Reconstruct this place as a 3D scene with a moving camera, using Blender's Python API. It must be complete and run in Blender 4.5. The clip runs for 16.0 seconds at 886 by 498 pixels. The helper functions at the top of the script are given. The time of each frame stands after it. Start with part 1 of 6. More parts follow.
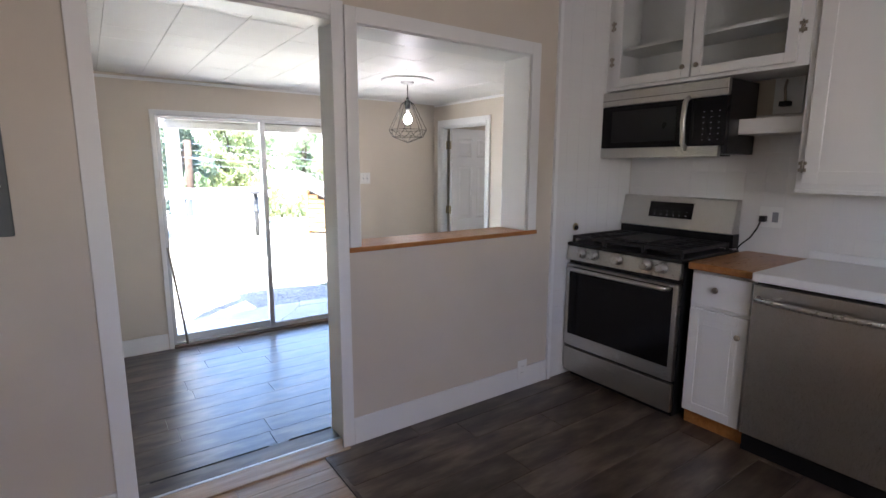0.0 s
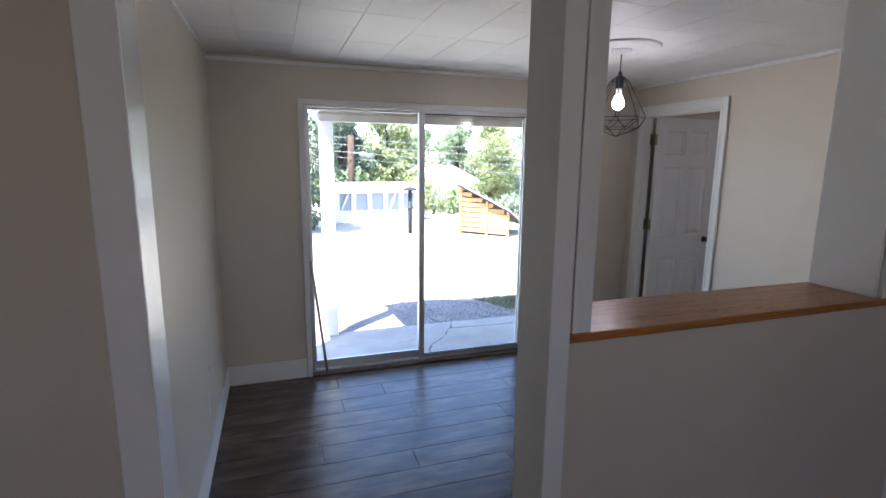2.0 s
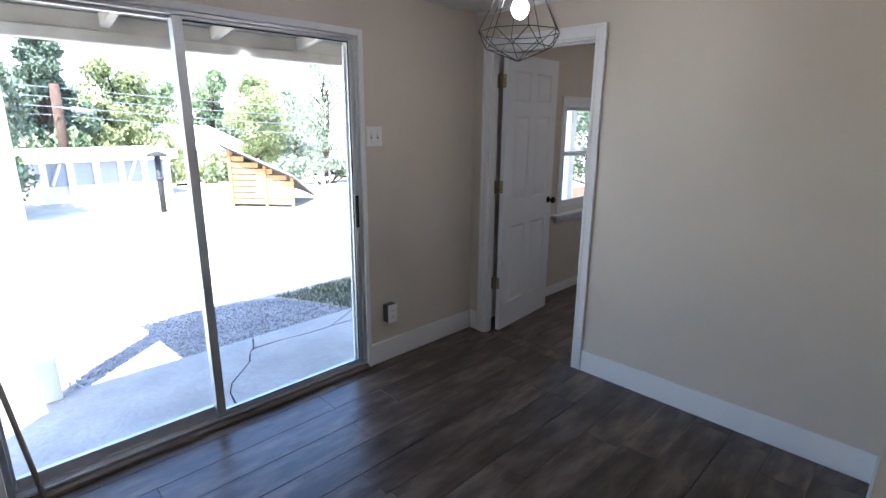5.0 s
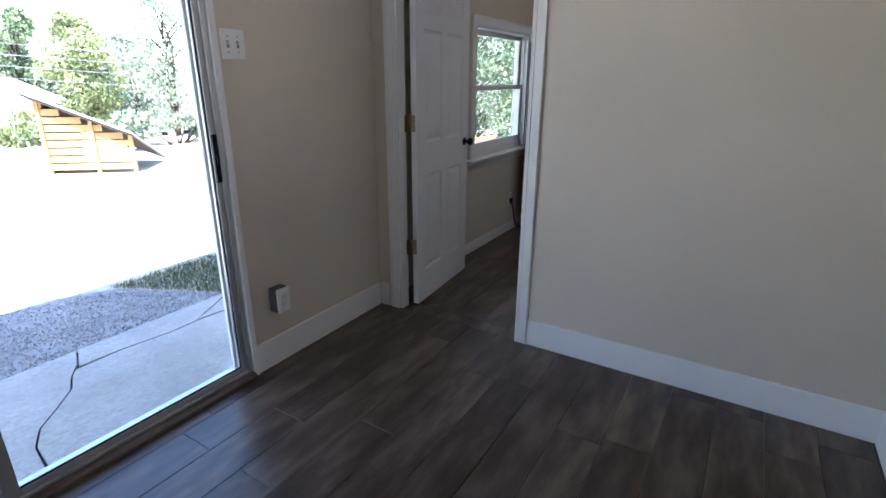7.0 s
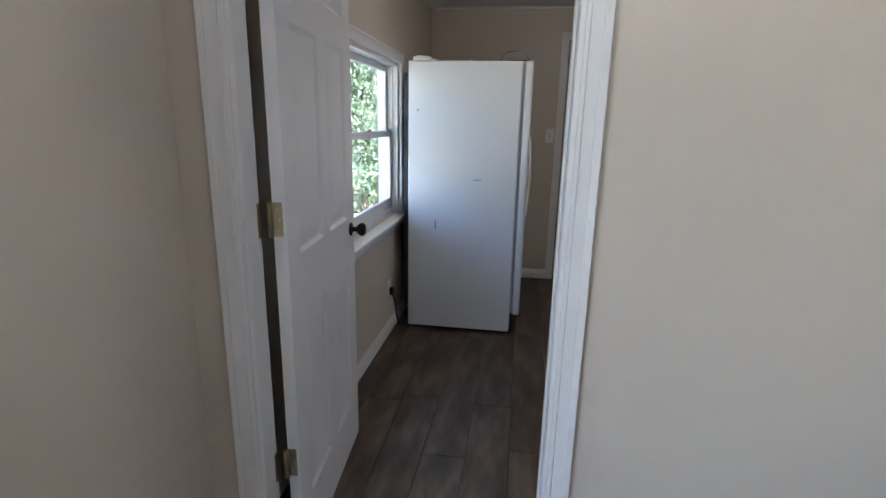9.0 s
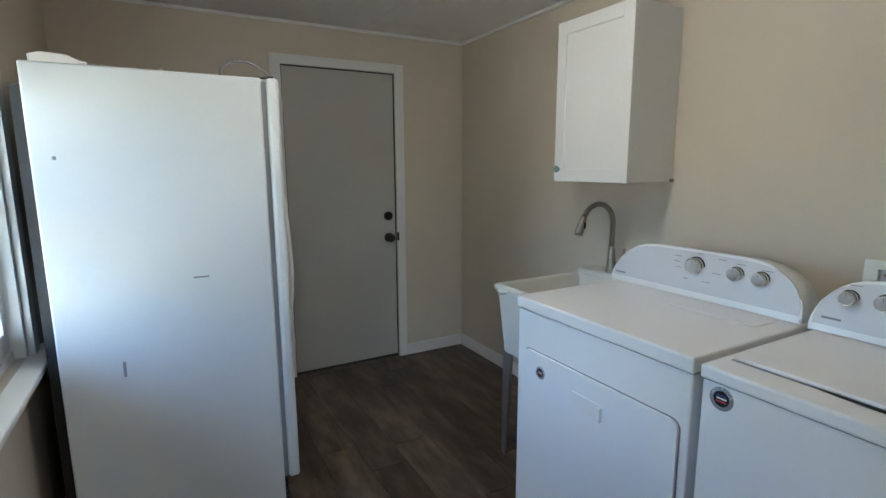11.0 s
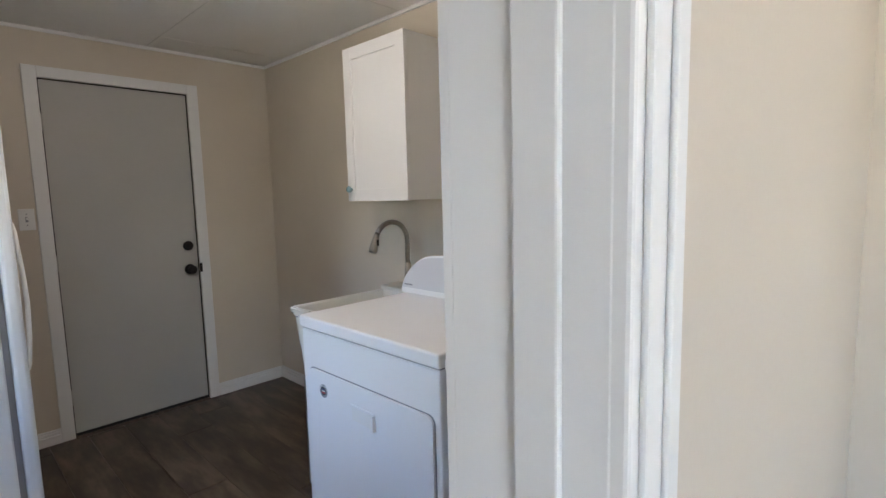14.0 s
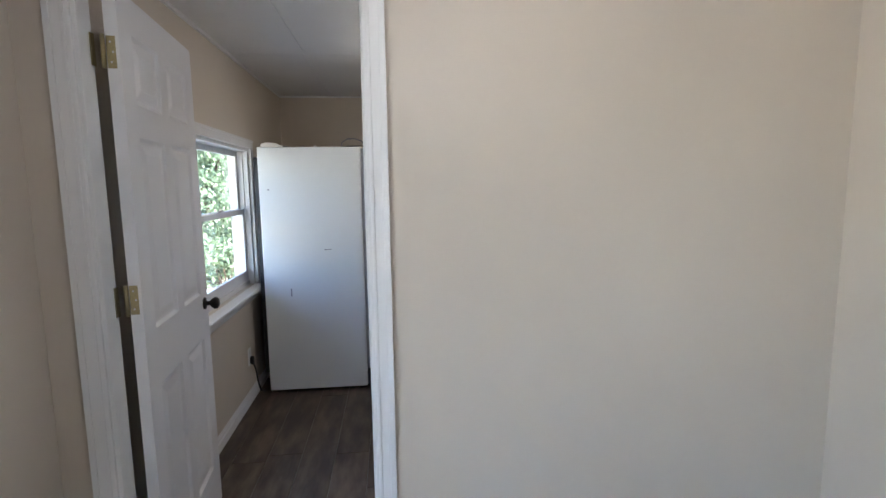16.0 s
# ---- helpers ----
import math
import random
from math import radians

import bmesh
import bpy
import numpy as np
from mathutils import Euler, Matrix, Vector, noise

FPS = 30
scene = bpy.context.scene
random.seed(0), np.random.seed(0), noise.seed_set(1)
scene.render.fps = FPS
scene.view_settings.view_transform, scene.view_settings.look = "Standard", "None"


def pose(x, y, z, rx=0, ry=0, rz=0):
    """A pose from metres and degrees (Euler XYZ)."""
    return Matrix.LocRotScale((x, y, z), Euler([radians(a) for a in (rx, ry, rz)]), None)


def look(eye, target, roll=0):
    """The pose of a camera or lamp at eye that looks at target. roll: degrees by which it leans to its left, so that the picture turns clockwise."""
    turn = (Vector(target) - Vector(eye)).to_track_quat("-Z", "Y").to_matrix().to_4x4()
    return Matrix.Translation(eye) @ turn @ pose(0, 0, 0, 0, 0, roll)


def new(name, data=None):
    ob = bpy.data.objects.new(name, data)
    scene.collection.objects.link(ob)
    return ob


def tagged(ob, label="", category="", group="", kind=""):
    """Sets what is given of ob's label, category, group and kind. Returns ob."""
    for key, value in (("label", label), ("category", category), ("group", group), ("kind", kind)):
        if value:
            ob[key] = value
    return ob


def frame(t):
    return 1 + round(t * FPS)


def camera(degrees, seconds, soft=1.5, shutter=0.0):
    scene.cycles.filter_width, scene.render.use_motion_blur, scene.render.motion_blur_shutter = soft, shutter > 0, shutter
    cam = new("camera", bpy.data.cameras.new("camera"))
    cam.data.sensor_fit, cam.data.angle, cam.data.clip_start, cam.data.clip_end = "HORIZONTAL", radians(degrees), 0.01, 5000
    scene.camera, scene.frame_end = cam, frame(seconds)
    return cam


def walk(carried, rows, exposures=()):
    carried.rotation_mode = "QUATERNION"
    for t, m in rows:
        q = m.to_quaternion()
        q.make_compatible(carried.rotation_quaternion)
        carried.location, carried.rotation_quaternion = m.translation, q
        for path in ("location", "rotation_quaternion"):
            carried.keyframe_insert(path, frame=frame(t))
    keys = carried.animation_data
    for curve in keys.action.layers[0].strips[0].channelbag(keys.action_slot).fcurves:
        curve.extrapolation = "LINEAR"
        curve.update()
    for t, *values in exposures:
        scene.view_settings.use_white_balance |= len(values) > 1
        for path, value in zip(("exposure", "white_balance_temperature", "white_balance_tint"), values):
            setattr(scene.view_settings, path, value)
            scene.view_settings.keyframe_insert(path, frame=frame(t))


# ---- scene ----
cam = camera(83.0, 16.0)
PATH = [
    (0, (1.641, 1.132, 1.621), (2.776, 2.745, 1.291), 0.2),
    (0.5, (1.705, 1.236, 1.629), (2.584, 2.998, 1.281), 0.4),
    (1, (1.813, 1.515, 1.642), (2.617, 3.311, 1.287), 0.9),
    (1.5, (1.892, 1.862, 1.646), (2.674, 3.668, 1.288), 0.8),
    (2, (1.929, 2.233, 1.666), (2.553, 4.1, 1.31), 0.6),
    (2.5, (1.974, 2.622, 1.654), (2.535, 4.508, 1.301), 0.9),
    (3, (2.001, 2.917, 1.569), (2.601, 4.8, 1.262), 0.6),
    (3.5, (2.018, 3.245, 1.629), (2.812, 5.045, 1.269), 0.7),
    (4, (2.072, 3.441, 1.624), (3.075, 5.125, 1.225), 0.6),
    (4.5, (2.138, 3.499, 1.598), (3.341, 5.035, 1.159), 0.5),
    (5, (2.192, 3.508, 1.578), (3.55, 4.89, 1.081), 0.4),
    (7.5, (2.853, 4.404, 1.338), (4.538, 5.289, 0.721), 0.8),
    (8, (3.138, 4.678, 1.356), (4.901, 5.441, 0.799), 1.2),
    (8.5, (3.524, 4.938, 1.351), (5.355, 5.557, 0.836), 0.9),
    (9, (3.82, 5.168, 1.373), (5.735, 5.463, 0.88), 1.2),
    (9.5, (4.158, 5.361, 1.399), (6.104, 5.271, 0.944), 1.0),
    (12, (5.237, 5.552, 1.425), (6.697, 4.211, 1.156), -0.8),
    (12.5, (5.249, 5.514, 1.438), (6.56, 4.024, 1.189), -0.8),
    (13, (5.215, 5.403, 1.414), (6.44, 3.839, 1.183), -0.7),
    (13.5, (5.075, 5.327, 1.391), (6.308, 3.77, 1.158), -0.9),
    (14, (4.812, 5.332, 1.362), (6.198, 3.908, 1.141), -1.4),
    (14.5, (4.462, 5.317, 1.370), (6.104, 4.194, 1.153), -1.2),
    (15, (4.113, 5.266, 1.380), (5.920, 4.434, 1.166), -0.9),
    (15.5, (3.743, 5.181, 1.418), (5.638, 4.584, 1.183), -0.6),
    (16, (3.432, 5.005, 1.449), (5.406, 4.8, 1.2), -0.8),
]
EXPOSURE = [(0, 4.05, 6100, 22), (0.5, 3.62, 6100, 21), (1, 3.33, 6000, 22), (1.5, 3.05, 6000, 23), (2, 2.96, 5900, 23), (2.5, 3.05, 5850, 23), (3, 3.12, 5850, 23), (3.5, 3.05, 5850, 22), (4, 3.03, 5850, 22), (5, 3.15, 5800, 22), (7.5, 3.1, 5800, 22), (8, 3.2, 5850, 21), (9, 3.65, 5900, 21), (9.5, 3.77, 5950, 20), (12, 4.25, 5850, 9), (12.5, 4.27, 5900, 11), (13.5, 4.25, 6200, 14), (14, 4.3, 6250, 21), (14.5, 4.3, 6350, 21), (15, 4.12, 6050, 20), (16, 3.82, 6000, 21)]
walk(cam, [(t, look(eye, target, roll)) for t, eye, target, roll in PATH],
     exposures=EXPOSURE)

# ---- world, sun and large lights ----
SUN_ELEVATION = 64
SUN_WAY = Vector((0.78, 0.63, -math.tan(radians(SUN_ELEVATION))))
world = bpy.data.worlds.new("daylight")
scene.world = world
world.use_nodes = True
sky = world.node_tree.nodes.new("ShaderNodeTexSky")
sky.sky_type = "NISHITA"
sky.sun_disc = False
sky.sun_elevation = radians(SUN_ELEVATION)
sky.sun_rotation = math.atan2(-SUN_WAY.x, -SUN_WAY.y)
world.node_tree.links.new(sky.outputs[0], world.node_tree.nodes["Background"].inputs[0])
world.node_tree.nodes["Background"].inputs[1].default_value = 0.15
sun = new("sun", bpy.data.lights.new("sun", "SUN"))
sun.data.energy = 4.5
sun.data.angle = radians(0.5)
sun.data.color = (1.0, 0.95, 0.87)
sun.matrix_world = look((0, 0, 30), Vector((0, 0, 30)) + SUN_WAY)


def fill_light(name, at, towards, width, height, watts, colour):
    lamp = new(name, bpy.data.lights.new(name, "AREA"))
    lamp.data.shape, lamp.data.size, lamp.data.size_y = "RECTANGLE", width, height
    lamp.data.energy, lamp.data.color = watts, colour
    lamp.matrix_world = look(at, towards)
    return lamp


# Fill light added at the made-up kitchen window to brighten the room.
fill_light("kitchen_fill", (2.4, -0.55, 1.75), (2.9, 3.0, 1.3), 0.85, 0.65, 1.05, (1.0, 0.93, 0.84))


# ---- materials ----
def shader(name, rough=0.5, metal=0.0, spec=0.5):
    m = bpy.data.materials.new(name)
    m.use_nodes = True
    b = m.node_tree.nodes["Principled BSDF"]
    b.inputs["Roughness"].default_value = rough
    b.inputs["Metallic"].default_value = metal
    b.inputs["Specular IOR Level"].default_value = spec
    return m, m.node_tree.nodes, m.node_tree.links, b


def coords(n, l, scale=(1, 1, 1), per_object=0.0, kind="Object"):
    tc = n.new("ShaderNodeTexCoord")
    mp = n.new("ShaderNodeMapping")
    mp.inputs["Scale"].default_value = scale
    l.new(tc.outputs[kind], mp.inputs[0])
    if per_object:
        info = n.new("ShaderNodeObjectInfo")
        mul = n.new("ShaderNodeVectorMath")
        mul.operation = "SCALE"
        mul.inputs[0].default_value = (per_object, per_object * 1.7, per_object * 0.6)
        l.new(info.outputs["Random"], mul.inputs["Scale"])
        l.new(mul.outputs[0], mp.inputs["Location"])
    return mp


def noise_tex(n, l, mp, scale, detail=5, rough=0.55):
    t = n.new("ShaderNodeTexNoise")
    t.inputs["Scale"].default_value = scale
    t.inputs["Detail"].default_value = detail
    t.inputs["Roughness"].default_value = rough
    l.new(mp.outputs[0], t.inputs["Vector"])
    return t


def ramp(n, l, source, stops):
    r = n.new("ShaderNodeValToRGB")
    while len(r.color_ramp.elements) < len(stops):
        r.color_ramp.elements.new(0.5)
    for e, (p, c) in zip(r.color_ramp.elements, stops):
        e.position, e.color = p, (*c, 1)
    l.new(source, r.inputs[0])
    return r


def mixed(n, l, a, b, factor):
    m = n.new("ShaderNodeMix")
    m.data_type, m.blend_type = "RGBA", "MULTIPLY"
    m.inputs["Factor"].default_value = factor
    l.new(a, m.inputs["A"])
    l.new(b, m.inputs["B"])
    return m.outputs["Result"]


def bump(n, l, b, source, strength, distance=0.002):
    bp = n.new("ShaderNodeBump")
    bp.inputs["Strength"].default_value = strength
    bp.inputs["Distance"].default_value = distance
    l.new(source, bp.inputs["Height"])
    l.new(bp.outputs[0], b.inputs["Normal"])


def painted(name, colour, rough=0.4, vary=0.06, grain=220, relief=0.12, patch=1.6, spec=0.5, coat=0.0, uneven=0.2):
    """Rolled or sprayed paint: slight tone drift, roller stipple and uneven gloss."""
    m, n, l, b = shader(name, rough, 0.0, spec)
    mp = coords(n, l)
    big = noise_tex(n, l, mp, patch, 4)
    lo = tuple(c * (1 - vary) for c in colour)
    hi = tuple(min(1, c * (1 + vary * 0.6)) for c in colour)
    r = ramp(n, l, big.outputs[0], [(0.3, lo), (0.7, hi)])
    l.new(r.outputs[0], b.inputs["Base Color"])
    fine = noise_tex(n, l, mp, grain, 3)
    bump(n, l, b, fine.outputs[0], relief, 0.0015)
    g = ramp(n, l, big.outputs[0], [(0.2, (rough * (1 - uneven),) * 3), (0.8, (min(1, rough * (1 + uneven)),) * 3)])
    l.new(g.outputs[0], b.inputs["Roughness"])
    b.inputs["Coat Weight"].default_value = coat
    b.inputs["Coat Roughness"].default_value = 0.15
    return m


def metal(name, colour, rough, streak=(1, 1, 1), vary=0.15):
    m, n, l, b = shader(name, rough, 1.0)
    mp = coords(n, l, streak)
    t = noise_tex(n, l, mp, 60, 4)
    r = ramp(n, l, t.outputs[0], [(0.3, tuple(c * (1 - vary) for c in colour)), (0.7, colour)])
    l.new(r.outputs[0], b.inputs["Base Color"])
    g = ramp(n, l, t.outputs[0], [(0.3, (rough * 0.8,) * 3), (0.7, (rough * 1.25,) * 3)])
    l.new(g.outputs[0], b.inputs["Roughness"])
    return m


def timber(name, dark, mid, light, rough=0.45, along=(1.2, 14, 14), shift=7.0, tone=0.45, relief=0.15, streak=0.72):
    """Boards: long grain along x, each board with its own tone."""
    m, n, l, b = shader(name, rough)
    mp = coords(n, l, along, per_object=shift)
    t = noise_tex(n, l, mp, 2.6, 8, 0.62)
    r = ramp(n, l, t.outputs[0], [(0.28, dark), (0.5, mid), (0.74, light)])
    mp2 = coords(n, l, (along[0] * 2.5, along[1] * 4, along[2] * 4), per_object=shift)
    t2 = noise_tex(n, l, mp2, 4, 6, 0.6)
    g = ramp(n, l, t2.outputs[0], [(0.35, (streak,) * 3), (0.65, (1, 1, 1))])
    c = mixed(n, l, r.outputs[0], g.outputs[0], 0.7)
    info = n.new("ShaderNodeObjectInfo")
    tn = ramp(n, l, info.outputs["Random"], [(0.0, (1 - tone,) * 3), (1.0, (1, 0.98, 0.95))])
    c = mixed(n, l, c, tn.outputs[0], 1.0)
    l.new(c, b.inputs["Base Color"])
    rg = ramp(n, l, t2.outputs[0], [(0.3, (rough * 0.85,) * 3), (0.7, (rough * 1.15,) * 3)])
    l.new(rg.outputs[0], b.inputs["Roughness"])
    bump(n, l, b, t2.outputs[0], relief, 0.0012)
    return m


def clouded_plank(name, dark, mid, light, rough=0.3):
    """Printed vinyl boards: long brown-grey figure along x, fine grain lines, a few soft darker cathedrals."""
    m, n, l, b = shader(name, rough)
    mp = coords(n, l, (1.0, 3.4, 3.4), per_object=9.0)
    t = noise_tex(n, l, mp, 3.6, 4, 0.55)
    r = ramp(n, l, t.outputs[0], [(0.36, dark), (0.5, mid), (0.66, light)])
    mp2 = coords(n, l, (1.8, 30, 30), per_object=9.0)
    t2 = noise_tex(n, l, mp2, 2.4, 4, 0.55)
    g = ramp(n, l, t2.outputs[0], [(0.32, (0.84,) * 3), (0.68, (1, 1, 1))])
    c = mixed(n, l, r.outputs[0], g.outputs[0], 0.8)
    mp3 = coords(n, l, (1.5, 6.0, 6.0), per_object=5.0)
    t3 = noise_tex(n, l, mp3, 1.0, 2, 0.4)
    k = ramp(n, l, t3.outputs[0], [(0.28, (0.6, 0.58, 0.56)), (0.45, (1, 1, 1))])
    c = mixed(n, l, c, k.outputs[0], 0.7)
    info = n.new("ShaderNodeObjectInfo")
    tn = ramp(n, l, info.outputs["Random"], [(0.0, (0.66, 0.65, 0.64)), (1.0, (1, 1, 1))])
    c = mixed(n, l, c, tn.outputs[0], 1.0)
    l.new(c, b.inputs["Base Color"])
    rg = ramp(n, l, t.outputs[0], [(0.3, (rough * 0.92,) * 3), (0.7, (rough * 1.12,) * 3)])
    l.new(rg.outputs[0], b.inputs["Roughness"])
    bump(n, l, b, t.outputs[0], 0.02, 0.001)
    return m


def speckled(name, stops, scale, rough=0.9, relief=0.5, distance=0.01, second=None):
    m, n, l, b = shader(name, rough, 0, 0.3)
    mp = coords(n, l)
    t = noise_tex(n, l, mp, scale, 8, 0.65)
    r = ramp(n, l, t.outputs[0], stops)
    c = r.outputs[0]
    if second:
        t2 = noise_tex(n, l, mp, second, 5)
        r2 = ramp(n, l, t2.outputs[0], [(0.35, (0.7,) * 3), (0.65, (1, 1, 1))])
        c = mixed(n, l, c, r2.outputs[0], 0.8)
    l.new(c, b.inputs["Base Color"])
    bump(n, l, b, t.outputs[0], relief, distance)
    return m


def leafy(name, dark, light, rough=0.6):
    m, n, l, b = shader(name, rough, 0, 0.3)
    geo = n.new("ShaderNodeNewGeometry")
    r = ramp(n, l, geo.outputs["Random Per Island"], [(0.0, dark), (1.0, light)])
    l.new(r.outputs[0], b.inputs["Base Color"])
    return m


def glass(name, tint=(0.93, 0.97, 0.96), gloss=0.1):
    m = bpy.data.materials.new(name)
    m.use_nodes = True
    n, l = m.node_tree.nodes, m.node_tree.links
    n.remove(n["Principled BSDF"])
    tr, gl = n.new("ShaderNodeBsdfTransparent"), n.new("ShaderNodeBsdfGlossy")
    tr.inputs[0].default_value = (*tint, 1)
    gl.inputs["Roughness"].default_value = gloss
    lw, pw, mx = n.new("ShaderNodeLayerWeight"), n.new("ShaderNodeMath"), n.new("ShaderNodeMixShader")
    pw.operation = "POWER"
    pw.inputs[1].default_value = 4.5
    l.new(lw.outputs["Facing"], pw.inputs[0])
    ad = n.new("ShaderNodeMath")
    ad.operation, ad.use_clamp = "MULTIPLY_ADD", True
    ad.inputs[1].default_value, ad.inputs[2].default_value = 0.6, 0.03
    l.new(pw.outputs[0], ad.inputs[0])
    l.new(ad.outputs[0], mx.inputs[0])
    l.new(tr.outputs[0], mx.inputs[1])
    l.new(gl.outputs[0], mx.inputs[2])
    l.new(mx.outputs[0], n["Material Output"].inputs[0])
    return m


def glowing(name, colour, strength):
    m, n, l, b = shader(name, 0.4)
    b.inputs["Base Color"].default_value = (0.9, 0.9, 0.9, 1)
    b.inputs["Emission Color"].default_value = (*colour, 1)
    b.inputs["Emission Strength"].default_value = strength
    return m


WALL = painted("greige_wall_paint", (0.60, 0.535, 0.45), 0.42, 0.05, 160, 0.2)
SATIN_WALL = painted("satin_greige_wall_paint", (0.60, 0.535, 0.45), 0.3, 0.05, 160, 0.06, uneven=0.1)
LAUNDRY_WALL = painted("beige_laundry_wall_paint", (0.62, 0.55, 0.455), 0.45, 0.05, 160, 0.2)
WHITE = painted("white_trim_paint", (0.76, 0.76, 0.75), 0.42, 0.015, 40, 0.02, 0.6, uneven=0.03)
GLOSS_WHITE = painted("glossy_white_trim_paint", (0.74, 0.74, 0.73), 0.24, 0.02, 60, 0.03, 0.8, uneven=0.1)
DOOR_WHITE = painted("white_door_paint", (0.78, 0.785, 0.79), 0.4, 0.02, 300, 0.05, uneven=0.08)
CEILING = painted("white_textured_ceiling", (0.84, 0.83, 0.81), 0.55, 0.05, 70, 0.9)
GREY_DOOR = painted("grey_door_paint", (0.46, 0.45, 0.42), 0.5, 0.05, 60, 0.12)
APPLIANCE = painted("white_appliance_enamel", (0.80, 0.81, 0.82), 0.3, 0.012, 300, 0.02, 0.7, coat=0.15, uneven=0.05)
FRIDGE_WHITE = painted("white_textured_fridge_enamel", (0.64, 0.67, 0.69), 0.34, 0.02, 260, 0.25, 0.8, uneven=0.08)
CONSOLE = painted("silver_grey_console", (0.60, 0.61, 0.64), 0.35, 0.03, 300, 0.03)
SINK_PLASTIC = painted("cream_sink_plastic", (0.72, 0.70, 0.64), 0.5, 0.07, 50, 0.1)
PANEL_GREY = painted("grey_panel_paint", (0.085, 0.095, 0.098), 0.5, 0.05, 120, 0.1)
PLASTIC = painted("white_plastic", (0.78, 0.78, 0.76), 0.35, 0.02, 200, 0.02)
BLACK = painted("black_enamel", (0.010, 0.010, 0.011), 0.32, 0.1, 200, 0.03, spec=0.3)
BLACK_GLASS = painted("black_glass", (0.005, 0.005, 0.006), 0.18, 0.05, 20, 0.0, spec=0.22)
IRON = painted("cast_iron", (0.02, 0.02, 0.021), 0.6, 0.2, 150, 0.3)
BRONZE = painted("dark_bronze", (0.012, 0.011, 0.010), 0.42, 0.2, 90, 0.05, spec=0.3)
GAP = painted("dark_gap", (0.02, 0.019, 0.018), 0.9, 0.2, 40, 0.1)
STEEL = metal("brushed_stainless_steel", (0.58, 0.565, 0.54), 0.3, (1, 40, 1))
NICKEL = metal("brushed_nickel", (0.40, 0.36, 0.31), 0.3, (20, 20, 1))
ALUMINIUM = metal("dull_aluminium", (0.62, 0.63, 0.64), 0.45, (8, 8, 1))
BRASS = metal("tarnished_brass", (0.50, 0.42, 0.24), 0.4, (10, 10, 10), 0.4)
CHROME = metal("worn_chrome", (0.62, 0.61, 0.60), 0.3)
DIAL_RIM = metal("bright_chrome_rim", (0.78, 0.77, 0.75), 0.16)
DIAL_FACE = painted("satin_silver_dial", (0.40, 0.40, 0.40), 0.5, 0.03, 300, 0.02)
VINYL = clouded_plank("dark_brown_vinyl_plank", (0.046, 0.031, 0.022), (0.100, 0.070, 0.051), (0.185, 0.137, 0.104))
OAK = timber("honey_oak", (0.33, 0.120, 0.028), (0.45, 0.180, 0.045), (0.56, 0.250, 0.075), 0.3, tone=0.2)
PALE_OAK = timber("worn_oak_floor", (0.30, 0.19, 0.11), (0.42, 0.29, 0.19), (0.52, 0.39, 0.27), 0.4, tone=0.25)
RAW_WOOD = timber("orange_cedar_board", (0.42, 0.20, 0.07), (0.55, 0.29, 0.11), (0.66, 0.40, 0.18), 0.7, tone=0.3)
OLD_WOOD = timber("weathered_wood", (0.10, 0.075, 0.055), (0.17, 0.13, 0.10), (0.26, 0.21, 0.17), 0.8, tone=0.3)
STICK_WOOD = timber("bare_wood_stick", (0.36, 0.31, 0.25), (0.47, 0.42, 0.35), (0.56, 0.51, 0.44), 0.6, (14, 14, 1.2), tone=0.1)
TILE = painted("white_glazed_tile", (0.76, 0.755, 0.74), 0.18, 0.05, 12, 0.1, 3, coat=0.4)
GROUT = painted("pale_grout", (0.70, 0.69, 0.67), 0.9, 0.1, 120, 0.3)
LAMINATE = painted("white_laminate", (0.74, 0.74, 0.74), 0.35, 0.03, 200, 0.05)
CONCRETE = speckled("pale_concrete", [(0.3, (0.32, 0.31, 0.29)), (0.5, (0.43, 0.42, 0.395)), (0.7, (0.51, 0.50, 0.475))], 55, 0.9, 0.5, 0.004, second=2.2)
GRAVEL = speckled("grey_gravel", [(0.3, (0.20, 0.20, 0.205)), (0.7, (0.40, 0.395, 0.39))], 30, 0.95, 0.8, 0.01, second=3)
STONE = leafy("grey_stones", (0.20, 0.20, 0.21), (0.42, 0.42, 0.41), 0.9)
LAWN = speckled("dry_lawn", [(0.3, (0.34, 0.31, 0.235)), (0.7, (0.50, 0.46, 0.37))], 3, 0.95, 0.6, 0.02, second=0.3)
GRASS = leafy("grass_blades", (0.055, 0.075, 0.038), (0.17, 0.19, 0.10))
LEAF_DARK = leafy("dark_conifer_leaves", (0.042, 0.064, 0.040), (0.14, 0.18, 0.12))
LEAF_MID = leafy("green_leaves", (0.09, 0.125, 0.06), (0.20, 0.255, 0.125))
LEAF_DEEP = leafy("deep_green_leaves", (0.05, 0.08, 0.045), (0.17, 0.225, 0.12))
LEAF_LIGHT = leafy("yellow_green_leaves", (0.15, 0.18, 0.07), (0.30, 0.335, 0.15))
LEAF_GREY = leafy("grey_green_leaves", (0.13, 0.17, 0.11), (0.30, 0.34, 0.24))
BARK = speckled("brown_bark", [(0.3, (0.035, 0.022, 0.016)), (0.7, (0.10, 0.065, 0.045))], 12, 0.95, 0.8, 0.02)
BLUE_SIDING = painted("pale_blue_grey_siding", (0.17, 0.21, 0.235), 0.6, 0.05, 20, 0.1)
# Porch beam, rafters and boards: darker and patchier than the post's white.
GREY_WHITE = painted("patchy_grey_white_paint", (0.46, 0.44, 0.41), 0.7, 0.25, 40, 0.3, 5.0)
SHED_PANE = painted("blue_grey_shed_pane", (0.26, 0.29, 0.35), 0.4, 0.2, 20, 0.05)
